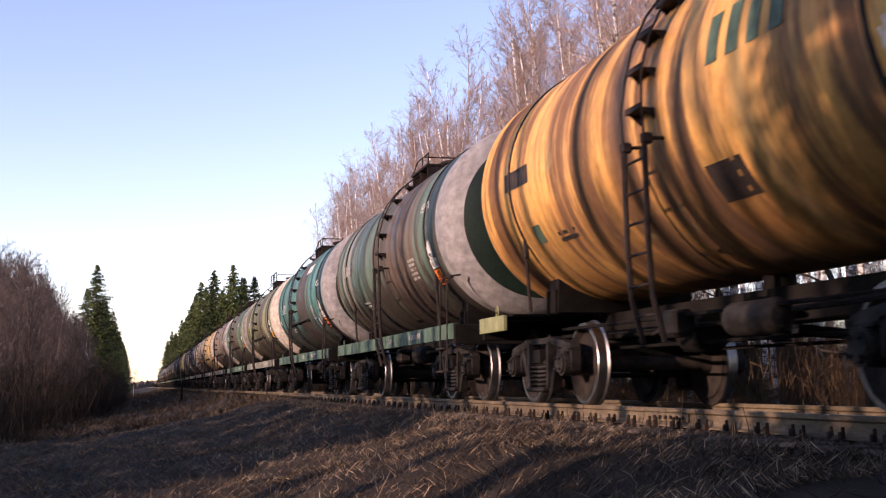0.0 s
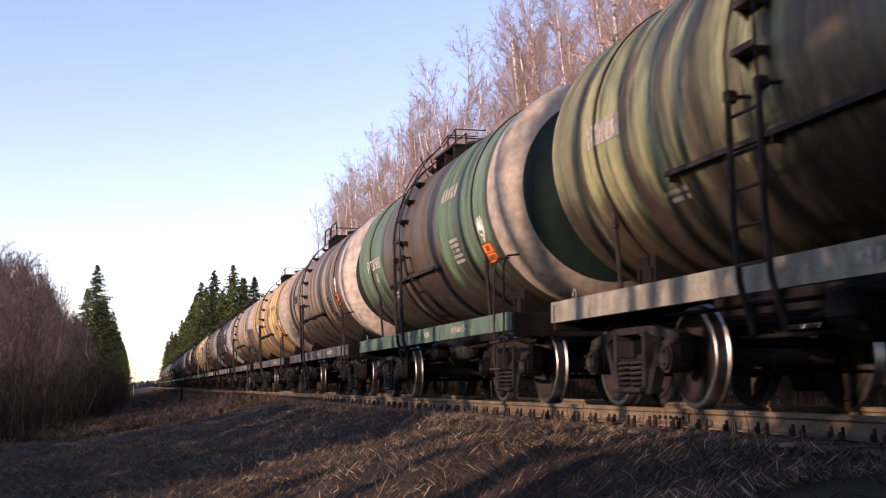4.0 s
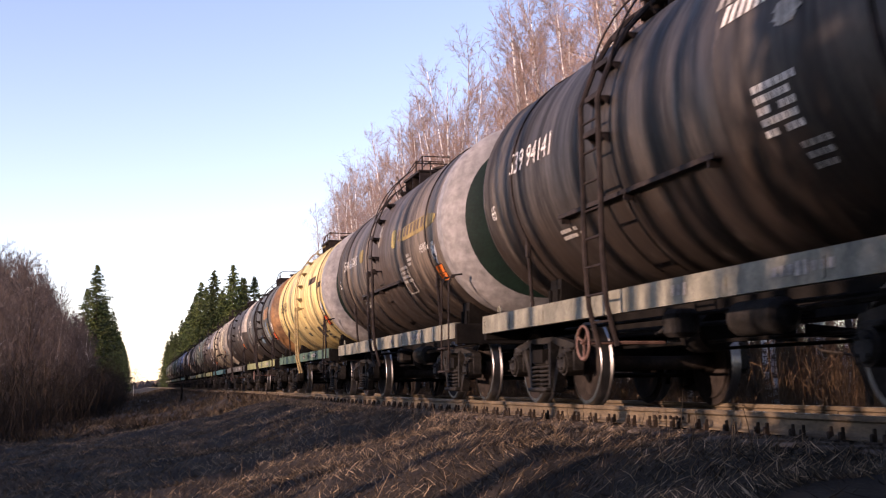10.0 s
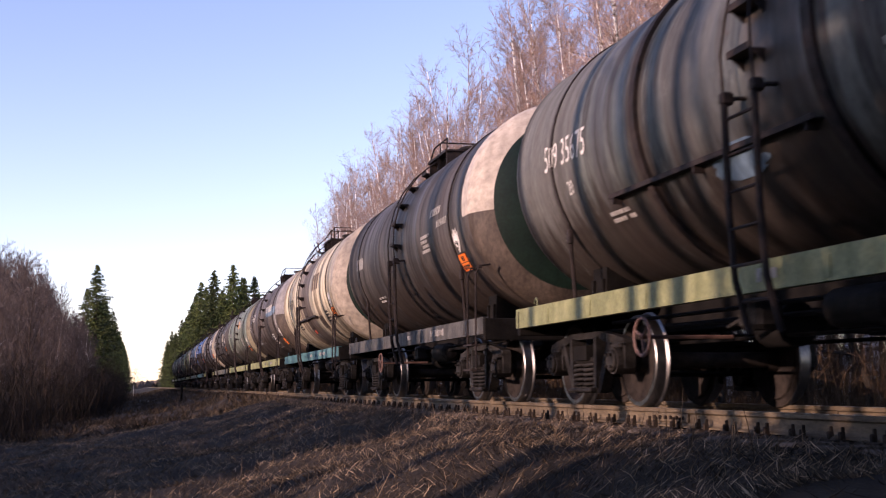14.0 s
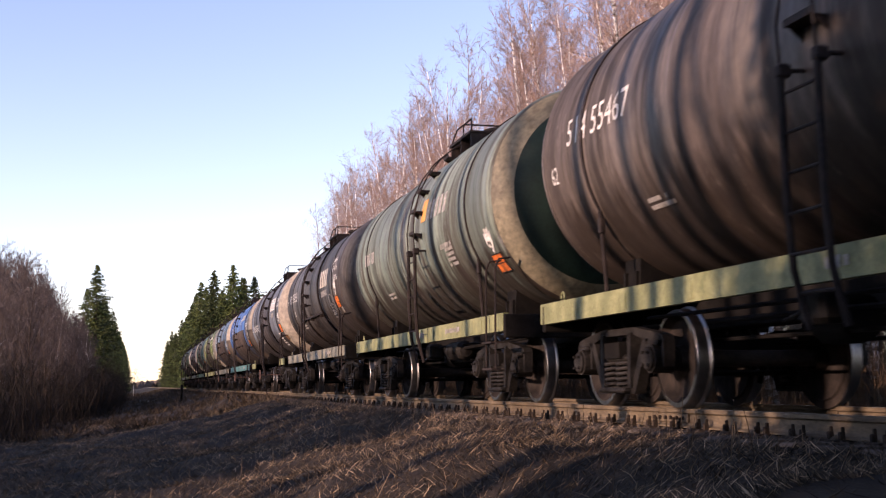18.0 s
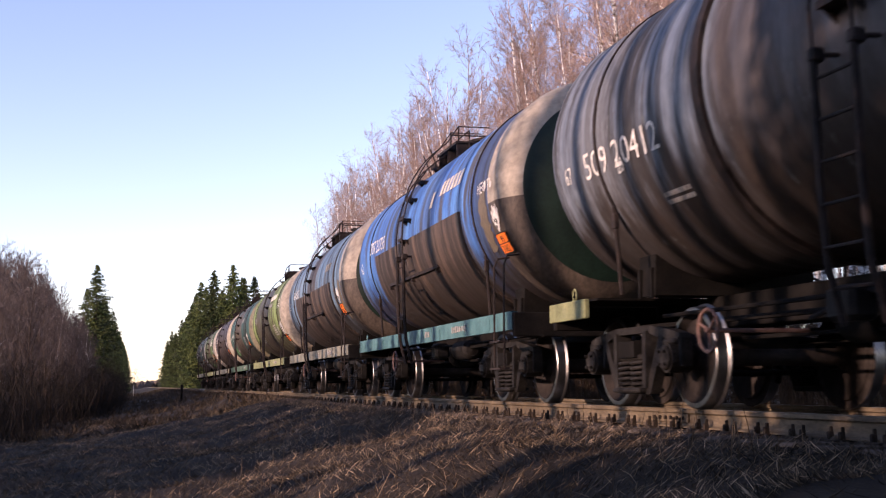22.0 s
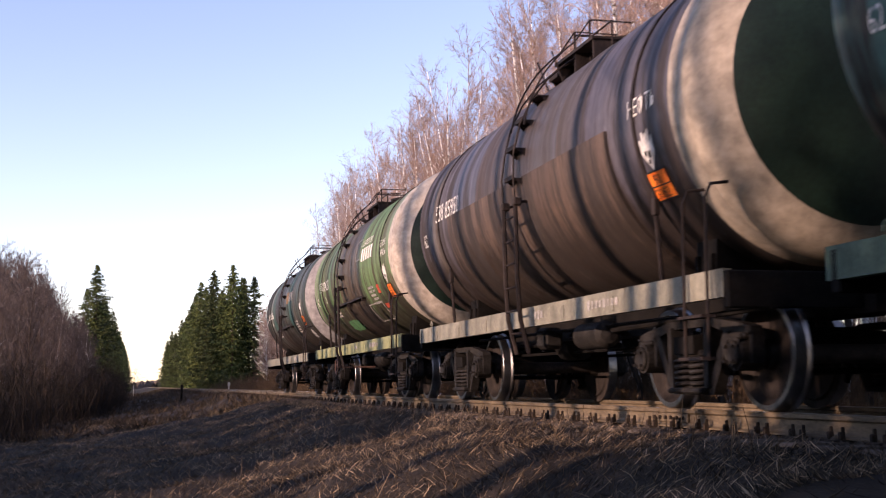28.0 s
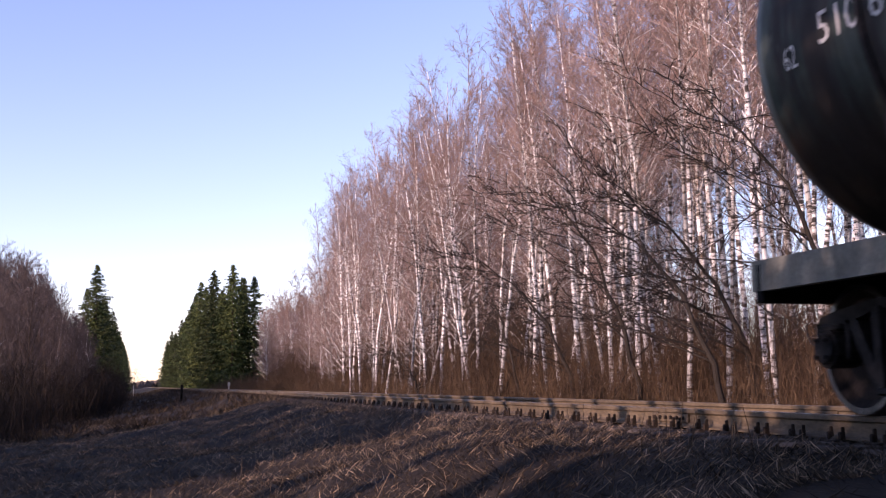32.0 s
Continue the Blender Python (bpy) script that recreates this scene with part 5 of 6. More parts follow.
WORDS[23] = (("LEASED BY", 0.13, -1.75, 15, 1.1), ("\u0411\u0415\u041d\u0417\u0418\u041d", 0.12, -3.75, 6, 0.5), ("\u041d\u0415\u0424\u0422\u042c", 0.12, -3.75, -1, 0.5))
OUTLINES = {6: ((4.1, 2.45, -18, -5),), 9: ((-1.45, -2.05, -37, -18),), 14: ((-1.8, -2.75, -50, -30),), 18: ((-1.75, -2.7, -52, -40),), 23: ((-1.1, -1.6, 3, 20), (-1.3, -2.6, -52, -34)), 16: ((-3.0, -3.4, -30, -12),)}
FIRST_WAGON = -2                 # index of WAGONS[0]; wagon 0 is the first one fully in view
WAGON_OBJECTS, WHEELSETS = [], []
M_FADED = two_tone("faded_lettering", (0.16, 0.155, 0.14), (0.42, 0.40, 0.36), 14, rough=0.7, relief=0.05)
M_JACKET = tank_paint("jacket_brown", (0.075, 0.054, 0.044), (0.125, 0.085, 0.062), (0.04, 0.033, 0.03), 0.55, 2.2, 0.6)
M_PATCHBLUE = two_tone("blue_patch", (0.05, 0.085, 0.12), (0.17, 0.26, 0.34), 2.2, (0.4, 2, 0.4), 0.6)
M_PATCHDARK = two_tone("dark_patch", (0.10, 0.08, 0.055), (0.15, 0.12, 0.085), 3, (0.4, 2, 0.4), 0.6)
M_PATCHYELLOW = two_tone("yellow_patch", (0.16, 0.12, 0.04), (0.52, 0.38, 0.11), 3, (0.4, 2, 0.4), 0.6)
M_MARKORANGE = two_tone("orange_mark", (0.60, 0.26, 0.06), (0.70, 0.36, 0.10), 5, rough=0.6)
M_YELLOWSTEEL = two_tone("yellow_painted_steel", (0.16, 0.12, 0.06), (0.42, 0.32, 0.15), 6, rough=0.65)
M_YELLOWPLATE = two_tone("amber_plate", (0.85, 0.36, 0.02), (0.95, 0.46, 0.03), 6, rough=0.5, relief=0.05)
M_REDPLATE = two_tone("red_orange_plate", (0.42, 0.05, 0.012), (0.75, 0.12, 0.02), 5, rough=0.6, relief=0.05)
M_WORNPLATE = two_tone("worn_orange_plate", (0.20, 0.07, 0.03), (0.85, 0.19, 0.025), 7, rough=0.7, relief=0.05)
PATCH_PAINT = {
    "dark": M_PATCHDARK, "blue": M_PATCHBLUE, "yellow": M_PATCHYELLOW, "orange": M_MARKORANGE, "worn": M_FADED, "red": M_REDSIGN, "ink": M_INK, "white": M_WHITE, "faded": M_FADED, "cream": M_WORNWHITE, "green": SILL["green"], "teal": two_tone("teal_smear", (0.018, 0.055, 0.048), (0.045, 0.115, 0.095), 4, (0.5, 2, 0.5), 0.6),
    "gold": two_tone("faded_gold_patch", (0.12, 0.085, 0.04), (0.36, 0.26, 0.075), 2.2, (0.4, 2.4, 0.4), 0.65), "rust": two_tone("rust_stain", (0.10, 0.055, 0.03), (0.34, 0.17, 0.06), 4, rough=0.8), "oil": two_tone("oily_brown_panel", (0.018, 0.014, 0.012), (0.045, 0.033, 0.027), 4, rough=0.6),
    "brown": two_tone("brown_lettering", (0.06, 0.045, 0.035), (0.14, 0.10, 0.075), 8, rough=0.7), "bluegrey": two_tone("blue_grey_lettering", (0.05, 0.055, 0.10), (0.12, 0.12, 0.17), 8, rough=0.7), "saltorange": two_tone("orange_lettering", (0.34, 0.17, 0.075), (0.55, 0.30, 0.14), 6, rough=0.6),
    "faintorange": two_tone("faded_orange_mark", (0.14, 0.085, 0.05), (0.30, 0.17, 0.09), 6, rough=0.7), "grass": two_tone("bright_green_patch", (0.04, 0.11, 0.05), (0.08, 0.22, 0.09), 3, (0.4, 2, 0.4), 0.6),
}
M_ENDRING = [two_tone("beige_end_paint", (0.27, 0.23, 0.175), (0.35, 0.30, 0.235), 0.9, rough=0.6),
             two_tone("stained_end_paint", (0.12, 0.08, 0.055), (0.30, 0.24, 0.18), 2.2, rough=0.6),
             two_tone("grimy_end_paint", (0.07, 0.062, 0.045), (0.27, 0.235, 0.15), 1.6, rough=0.6),
             two_tone("orange_brown_end_paint", (0.09, 0.045, 0.02), (0.28, 0.14, 0.055), 1.4, rough=0.6),
             two_tone("pale_end_paint", (0.38, 0.33, 0.265), (0.47, 0.41, 0.335), 0.9, rough=0.6),
             two_tone("grey_end_paint", (0.17, 0.165, 0.16), (0.27, 0.257, 0.248), 0.9, rough=0.6)]


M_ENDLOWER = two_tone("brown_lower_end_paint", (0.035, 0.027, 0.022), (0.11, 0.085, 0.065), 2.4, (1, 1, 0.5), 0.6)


def flat_patch(parent, name, y0, y1, a0, a1, material, label="", lift=0.003):
    """A painted patch; smears and bare spots have torn edges."""
    b = Build()
    if name not in ("paint_patch", "bare_patch"):
        shell_patch(b, y0, y1, a0, a1, lift, 8)
    else:
        rng = random.Random(int(1000 * (y0 + 10) + 7 * a0))
        n = 14
        wide = y0 - y1
        left, right, at = [], [], []
        for k in range(n + 1):
            u = k / n
            pinch = 0.22 * wide * (abs(2 * u - 1) ** 4)
            tear = min(0.16, 0.20 * wide)
            left.append(y0 - pinch - rng.uniform(0, tear))
            right.append(y1 + pinch + rng.uniform(0, tear))
            at.append(a0 + (a1 - a0) * u + (rng.uniform(-0.25, 0.25) * (a1 - a0) / n))
        vs = [on_shell(at[k], q[k], lf) for lf in (lift + 0.004, lift - 0.002) for k in range(n + 1) for q in (left, right)]
        m = 2 * (n + 1)
        fs = []
        for k in range(n):
            fs += [(2 * k, 2 * k + 1, 2 * k + 3, 2 * k + 2), (2 * k, 2 * k + 2, m + 2 * k + 2, m + 2 * k), (2 * k + 1, m + 2 * k + 1, m + 2 * k + 3, 2 * k + 3)]
        b.add(vs, fs + [(0, m, m + 1, 1), (m - 2, m - 1, 2 * m - 1, 2 * m - 2)])
    put(name, b.mesh(name, material), parent, label)


def build_wagon(i, spec):
    base, second, grime, dirt, sill, words, number, ink, figures, ring, extras = spec
    wagon = new("tank_wagon")
    tagged(wagon, words + " four-axle tank wagon on the track", "tank wagon", "wagons of the train")
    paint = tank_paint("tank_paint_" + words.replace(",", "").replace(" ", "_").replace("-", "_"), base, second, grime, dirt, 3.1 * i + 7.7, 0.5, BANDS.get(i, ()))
    end_ring = M_ENDRING[{1: 5, 2: 5, 10: 5, 17: 0, 11: 3, 14: 5, 21: 2, 8: 5, 9: 5, 15: 2, 22: 0, 24: 5, 5: 4, 12: 4, 23: 4, 3: 4}.get(i, 0)]
    prof = tank_profile()
    mis = []
    for k in range(len(prof) - 1):
        y, r = prof[k]
        part = 0
        if y < RING_BACK - 0.0001:
            part = 1 if k < 6 else (2 if k < 10 or ring == 1 else 0)
            if ring == 0:
                part = 0
        mis.append(part)
    shell = Build().lathe(prof, "y", (0, 0, TANK_Z), n=64, mis=mis)
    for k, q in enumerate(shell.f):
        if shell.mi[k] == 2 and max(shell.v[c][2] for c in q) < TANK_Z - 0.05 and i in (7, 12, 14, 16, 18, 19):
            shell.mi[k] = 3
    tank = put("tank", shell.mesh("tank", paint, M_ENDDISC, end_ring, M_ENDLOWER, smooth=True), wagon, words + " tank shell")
    sill_mat = SILL[sill]
    fit = M_FITTING
    underframe(wagon, sill_mat, 1 if "f" in extras else 0)
    if "f" not in extras:
        rs = random.Random(i + 300)
        for y0, n in ((-2.3, 8), (-0.6, 3)):
            st = Build()
            for k in range(n):
                h = rs.uniform(0.06, 0.11)
                st.box(-1.426, y0 - 0.105 * k, 1.04, 0.006, rs.uniform(0.045, 0.08), h)
            tagged(put("stencil_block", st.mesh("stencil_block", M_FADED), wagon, "stencilled figures on the sill"), kind="stuff")
    for y in (-3.9, 3.9):
        make_bogie(wagon, y, WHEELSETS)
    ladder_y = LADDERS.get(i, 0.0)
    ladder_parts(wagon, fit if i != 10 else M_YELLOWSTEEL, 0.6, ladder_y, i in (8,))
    top_parts(wagon, fit, 1 if "w" in extras else (0 if i in (4, 8, 9, 13, 18, 19, 21, 22, 23, 24) else 2), ladder_y)
    step_rail(wagon, fit, -1)
    hook = shared(("hook", sill), lambda: Build().tube([(-1.38, 4.7 + 0.05 * math.cos(k * 0.5), 1.18 + 0.07 * math.sin(k * 0.5)) for k in range(13)], 0.011, 5).mesh("tow_eye", sill_mat))
    put("tow_eye", hook, wagon)
    if "b" in extras:
        side_bar(wagon, fit)
    if "h" in extras:
        hand_wheel(wagon)
    if "j" in extras:
        jacket(wagon, M_JACKET, 3.08)
    if "r" in extras:
        belts(wagon)
    sy, top, kind, sign = SIGNS.get(i, (-3.97, -24.0, 2, "d"))
    hazard_signs(wagon, sy, top, kind, sign, {3: M_YELLOWPLATE, 11: M_REDPLATE, 10: M_REDPLATE, 15: M_WORNPLATE, 24: M_WORNPLATE}.get(i, M_ORANGE))
    num_mat = M_INK if ink == "k" else M_WHITE
    soft_mat = M_FADED if ink == "w" else M_INK
    if number:
        ys, ye, ang, h = NUMBERS.get(i, (4.1, 2.7, -2, 0.28))
        shell_text(number[:3] + " " + number[3:], h, ys, TANK_Z + TANK_R * math.sin(radians(ang)), num_mat, tank, label="painted wagon number", span=ys - ye)
        for text, h, y, z in figures:
            shell_text(text, h, y + 0.05, z - 0.10, num_mat, tank, squeeze=0.74)
    else:
        text_bars(wagon, 3.9, 2.72, 1, 8, 0.085, 0.22, soft_mat, 1.9, seed=i)
    text_bars(wagon, 2.6, 1.95, 2, 7, 0.06, 0.045, soft_mat, 1.45, seed=i + 80)
    for y, z, rows, cols, w, h, faint in STENCILS.get(i, ((-2.3, 2.35, 5, 6, 0.06, 0.05, True),)):
        text_bars(wagon, y, z, rows, cols, w, h, soft_mat if faint else num_mat, 1.5, seed=i + 40)
    for name, y0, y1, a0, a1, key, label in PATCHES.get(i, ()):
        flat_patch(wagon, name, y0, y1, a0, a1, PATCH_PAINT[key], label, 0.002)
    for y, ang, h, count, w, key in MARKS.get(i, ()):
        big_letters(wagon, y, TANK_Z + TANK_R * math.sin(radians(ang)), h, PATCH_PAINT[key], count, w)
    for text, h, y, ang, span in WORDS.get(i, ()):
        shell_text(text, h, y, TANK_Z + TANK_R * math.sin(radians(ang)), num_mat, tank, span=span)
    for y0, y1, a0, a1 in OUTLINES.get(i, ()):
        fr = Build()
        for p0, p1, q0, q1 in ((y0, y1, a1 - 0.8, a1), (y0, y1, a0, a0 + 0.8), (y0, y0 - 0.025, a0, a1), (y1 + 0.025, y1, a0, a1)):
            shell_patch(fr, p0, p1, q0, q1, 0.005, 4)
        put("painted_outline", fr.mesh("painted_outline", soft_mat), wagon, "thin painted rectangle")
    WAGON_OBJECTS.append((i, wagon))


def build_train():
    for k, spec in enumerate(WAGONS):
        build_wagon(k + FIRST_WAGON, spec)


# ---------------------------------------------------------------- trees and plants
def sliver_mesh(name, starts, ends, widths, material, rng, bend=0.0, tris=True):
    """Many thin blades or twigs, each a tapering strip of its own."""
    n = len(starts)
    d = ends - starts
    ln = np.linalg.norm(d, axis=1, keepdims=True) + 1e-9
    r = rng.normal(size=(n, 3))
    side = np.cross(d / ln, r)
    side /= np.linalg.norm(side, axis=1, keepdims=True) + 1e-9
    w = np.asarray(widths).reshape(-1, 1)
    if bend:
        mid = starts + d * 0.5 + np.cross(side, d / ln) * ln * bend * rng.normal(size=(n, 1))
        v = np.stack([starts - side * w / 2, starts + side * w / 2, mid + side * w * 0.4, mid - side * w * 0.4, ends], 1).reshape(-1, 3)
        o = np.arange(n)[:, None] * 5
        f = np.concatenate([np.concatenate([o, o + 1, o + 2], 1), np.concatenate([o, o + 2, o + 3], 1), np.concatenate([o + 3, o + 2, o + 4], 1)], 0)
    else:
        v = np.stack([starts - side * w / 2, starts + side * w / 2, ends], 1).reshape(-1, 3)
        o = np.arange(n)[:, None] * 3
        f = np.concatenate([o, o + 1, o + 2], 1)
    return v, f


def arrays_to_mesh(name, pairs, mats):
    """Joins (vertices, triangles, material index) arrays into one mesh."""
    me = bpy.data.meshes.new(name)
    vs, fs, mi, o = [], [], [], 0
    for v, f, m in pairs:
        vs.append(v)
        fs.append(np.asarray(f) + o)
        mi += [m] * len(f)
        o += len(v)
    v, f = np.concatenate(vs), np.concatenate(fs)
    me.vertices.add(len(v))
    me.vertices.foreach_set("co", v.astype(np.float32).ravel())
    me.loops.add(f.size)
    me.loops.foreach_set("vertex_index", f.astype(np.int32).ravel())
    me.polygons.add(len(f))
    me.polygons.foreach_set("loop_start", np.arange(0, f.size, 3, dtype=np.int32))
    for m in mats:
        me.materials.append(m)
    if len(mats) > 1:
        me.polygons.foreach_set("material_index", np.array(mi, np.int32))
    me.update(calc_edges=True)
    me.validate()
    return me


def limb(p, d, length, steps, rng, wander, rise):
    """A wandering line of points."""
    pts = [np.array(p, float)]
    d = np.array(d, float)
    for _ in range(steps):
        d = d + rng.normal(size=3) * wander + np.array([0, 0, rise])
        d /= np.linalg.norm(d)
        pts.append(pts[-1] + d * length / steps)
    return pts


def bare_tree(rng, height, r0, crown_from, n_limbs, limb_len, bark, twig, up=0.9, droop=0.0, twigs=7, lean=(0, 0), trunk_sides=8, name="birch", twig_w=0.012):
    """Trunk and limbs as tapered tubes, fine twigs as strips: two meshes."""
    b = Build()
    d = np.array([lean[0], lean[1], 1.0])
    d /= np.linalg.norm(d)
    trunk = limb((0, 0, -0.3), d, height, 10, rng, 0.035, 0.03)
    rad = [max(0.012, r0 * (1 - (k / 10) ** 1.15) + 0.01) for k in range(11)]
    b.tube(trunk, rad, trunk_sides, 0)
    S, E, W = [], [], []
    for k in range(n_limbs):
        f = crown_from + (0.98 - crown_from) * (k + rng.random()) / n_limbs
        i = min(9, int(f * 10))
        p = trunk[i] + (trunk[i + 1] - trunk[i]) * (f * 10 - i)
        a = rng.uniform(0, 2 * math.pi)
        e = np.array([math.cos(a), math.sin(a), up * rng.uniform(0.6, 1.5)])
        e /= np.linalg.norm(e)
        L = limb_len * (1.05 - 0.62 * (f - crown_from) / (1 - crown_from)) * rng.uniform(0.65, 1.2)
        pts = limb(p, e, L, 4, rng, 0.13, 0.05 - droop)
        lr = max(0.008, rad[i] * 0.36)
        b.tube(pts, [lr, lr * 0.8, lr * 0.55, lr * 0.35, 0.004], 4, 1 if lr < 0.014 else 0, caps=False)
        for j in range(1, 5):
            for _ in range(3 if j < 4 else 4):
                q = pts[j - 1] + (pts[j] - pts[j - 1]) * rng.random()
                dd = (pts[j] - pts[j - 1]) / np.linalg.norm(pts[j] - pts[j - 1]) + rng.normal(size=3) * 0.55 + np.array([0, 0, 0.15 - droop * 3])
                dd /= np.linalg.norm(dd)
                l2 = L * rng.uniform(0.22, 0.42)
                end = q + dd * l2
                S.append(q), E.append(end), W.append(twig_w * 1.6)
                for _ in range(twigs):
                    u = rng.uniform(0.15, 1.0)
                    s = q + (end - q) * u
                    d3 = dd + rng.normal(size=3) * 0.6 + np.array([0, 0, 0.05 - droop * 4])
                    d3 /= np.linalg.norm(d3)
                    S.append(s), E.append(s + d3 * l2 * rng.uniform(0.25, 0.6)), W.append(twig_w)
    v, f = sliver_mesh(name, np.array(S), np.array(E), W, twig, rng)
    return b.mesh("trunk", bark, twig, smooth=True), arrays_to_mesh("crown", [(v, f, 0)], [twig])


def alder_tree(rng, height, lean, n_limbs=16, reach=3.4, r0=0.10):
    """A dark tree that bows over to one side, with long arching limbs and a haze of twigs."""
    b = Build()
    lean = np.array([lean[0], lean[1], 0.0])
    trunk = [np.array([0, 0, -0.3])]
    for k in range(1, 13):
        u = k / 12
        trunk.append(lean * height * u ** 1.9 + np.array([0, 0, height * u * (1 - 0.16 * u * u)]) + rng.normal(size=3) * 0.035)
    rad = [r0 * (1 - 0.93 * (k / 12) ** 0.9) for k in range(13)]
    b.tube(trunk, rad, 8, 0)
    S, E, W = [], [], []
    toward = lean / (np.linalg.norm(lean) + 1e-9)
    heading = math.atan2(toward[1], toward[0])
    for k in range(n_limbs):
        f = 0.22 + 0.74 * (k + rng.random()) / n_limbs
        i = min(11, int(f * 12))
        p = trunk[i] + (trunk[i + 1] - trunk[i]) * (f * 12 - i)
        a = heading + rng.normal() * 1.15
        e = np.array([math.cos(a), math.sin(a), rng.uniform(0.1, 0.8)])
        L = reach * rng.uniform(0.5, 1.25) * (1.1 - 0.5 * f)
        pts = limb(p, e / np.linalg.norm(e), L, 8, rng, 0.15, -0.02)
        lr = max(0.012, rad[i] * 0.42)
        b.tube(pts, [lr * (1 - 0.85 * j / 8) for j in range(9)], 5, 0, caps=False)
        for j in range(2, 9):
            for _ in range(2):
                q = pts[j - 1] + (pts[j] - pts[j - 1]) * rng.random()
                dd = (pts[j] - pts[j - 1]) / np.linalg.norm(pts[j] - pts[j - 1]) + rng.normal(size=3) * 0.5 + np.array([0, 0, 0.12])
                sub = limb(q, dd / np.linalg.norm(dd), L * rng.uniform(0.18, 0.4), 4, rng, 0.2, 0.02)
                b.tube(sub, [0.010, 0.008, 0.006, 0.004, 0.002], 3, 0, caps=False)
                for _ in range(7):
                    m = rng.integers(1, 5)
                    s = sub[m - 1] + (sub[m] - sub[m - 1]) * rng.random()
                    d3 = (sub[m] - sub[m - 1]) * 2.0 + rng.normal(size=3) * L * 0.06
                    S.append(s), E.append(s + d3 * rng.uniform(0.5, 1.3)), W.append(0.007)
    v, f = sliver_mesh("crown", np.array(S), np.array(E), W, M_ALDER, rng)
    return b.mesh("trunk", M_ALDER, smooth=True), arrays_to_mesh("crown", [(v, f, 0)], [M_ALDER])


def spruce_tree(rng, height, spread, whorl=0.40, per=9):
    """A ragged spruce: whorls of drooping branches of uneven length, each a spray of needled twigs."""
    b = Build()
    b.tube([(0, 0, -0.3), (0.03, 0.02, height * 0.5), (0, 0, height)], [0.16 * height / 14, 0.09 * height / 14, 0.01], 7)
    S, E, W = [], [], []
    z = 0.5
    lean = rng.normal(size=2) * 0.15
    while z < height - 0.1:
        f = 1 - z / height
        R = spread * (0.12 * min(1, f * 6) + 0.88 * f ** 0.80) * rng.uniform(0.7, 1.12)
        for k in range(per):
            if rng.random() < 0.12:
                continue
            a = 2 * math.pi * (k + rng.random()) / per
            out = np.array([math.cos(a), math.sin(a), 0.0])
            L = R * rng.uniform(0.45, 1.2) * (1 + 0.25 * (out[0] * lean[0] + out[1] * lean[1])) + 0.08
            base = np.array([0, 0, z + rng.uniform(-0.15, 0.15)])
            droop = rng.uniform(0.10, 0.42) * (0.4 + f)
            elbow = base + out * L * 0.6 + np.array([0, 0, -L * droop])
            tip = elbow + out * L * 0.4 + np.array([0, 0, L * rng.uniform(-0.12, 0.14)])
            S += [base, elbow]
            E += [elbow, tip]
            W += [0.06, 0.05]
            nb = 4 + int(L * 6)
            for j in range(nb):
                u = 0.12 + 0.88 * (j + rng.random()) / nb
                p = base + (elbow - base) * (u / 0.6) if u < 0.6 else elbow + (tip - elbow) * ((u - 0.6) / 0.4)
                side = np.array([-math.sin(a), math.cos(a), 0]) * rng.choice([-1, 1]) * rng.uniform(0.3, 1.1) + out * rng.uniform(0.2, 0.9) + np.array([0, 0, -rng.uniform(0.1, 1.0)])
                side /= np.linalg.norm(side)
                l2 = rng.uniform(0.18, 0.55) * (0.45 + 0.55 * L / spread) + 0.08
                S.append(p), E.append(p + side * l2), W.append(rng.uniform(0.08, 0.24))
        z += whorl * rng.uniform(0.7, 1.3) * (0.5 + 0.5 * f)
    for k in range(6):
        a = 2 * math.pi * k / 6
        S.append(np.array([0, 0, height - 0.5 - 0.05 * k])), E.append(np.array([0.12 * math.cos(a), 0.12 * math.sin(a), height + 0.15])), W.append(0.06)
    v, f = sliver_mesh("crown", np.array(S), np.array(E), W, M_NEEDLE, rng, bend=0.12)
    return b.mesh("trunk", M_DARKBARK, smooth=True), arrays_to_mesh("crown", [(v, f, 0)], [M_NEEDLE])


def plant(name, meshes, x, y, label, category, group, scale=1.0, turn=0.0, tilt=(0, 0)):
    t = new(name)
    t.matrix_basis = pose(x, y, float(ground_z(x, y)), tilt[0], tilt[1], turn) @ Matrix.Diagonal((scale, scale, scale, 1))
    put("trunk", meshes[0], t)
    put("crown", meshes[1], t)
    return tagged(t, label, category, group)


def scatter(rng, n, xr, yr, gap, bias=1.0):
    got = []
    tries = 0
    while len(got) < n and tries < n * 60:
        tries += 1
        p = (xr[0] + (xr[1] - xr[0]) * rng.random() ** bias, rng.uniform(*yr))
        if all((p[0] - q[0]) ** 2 + (p[1] - q[1]) ** 2 > gap * gap for q in got):
            got.append(p)
    return got


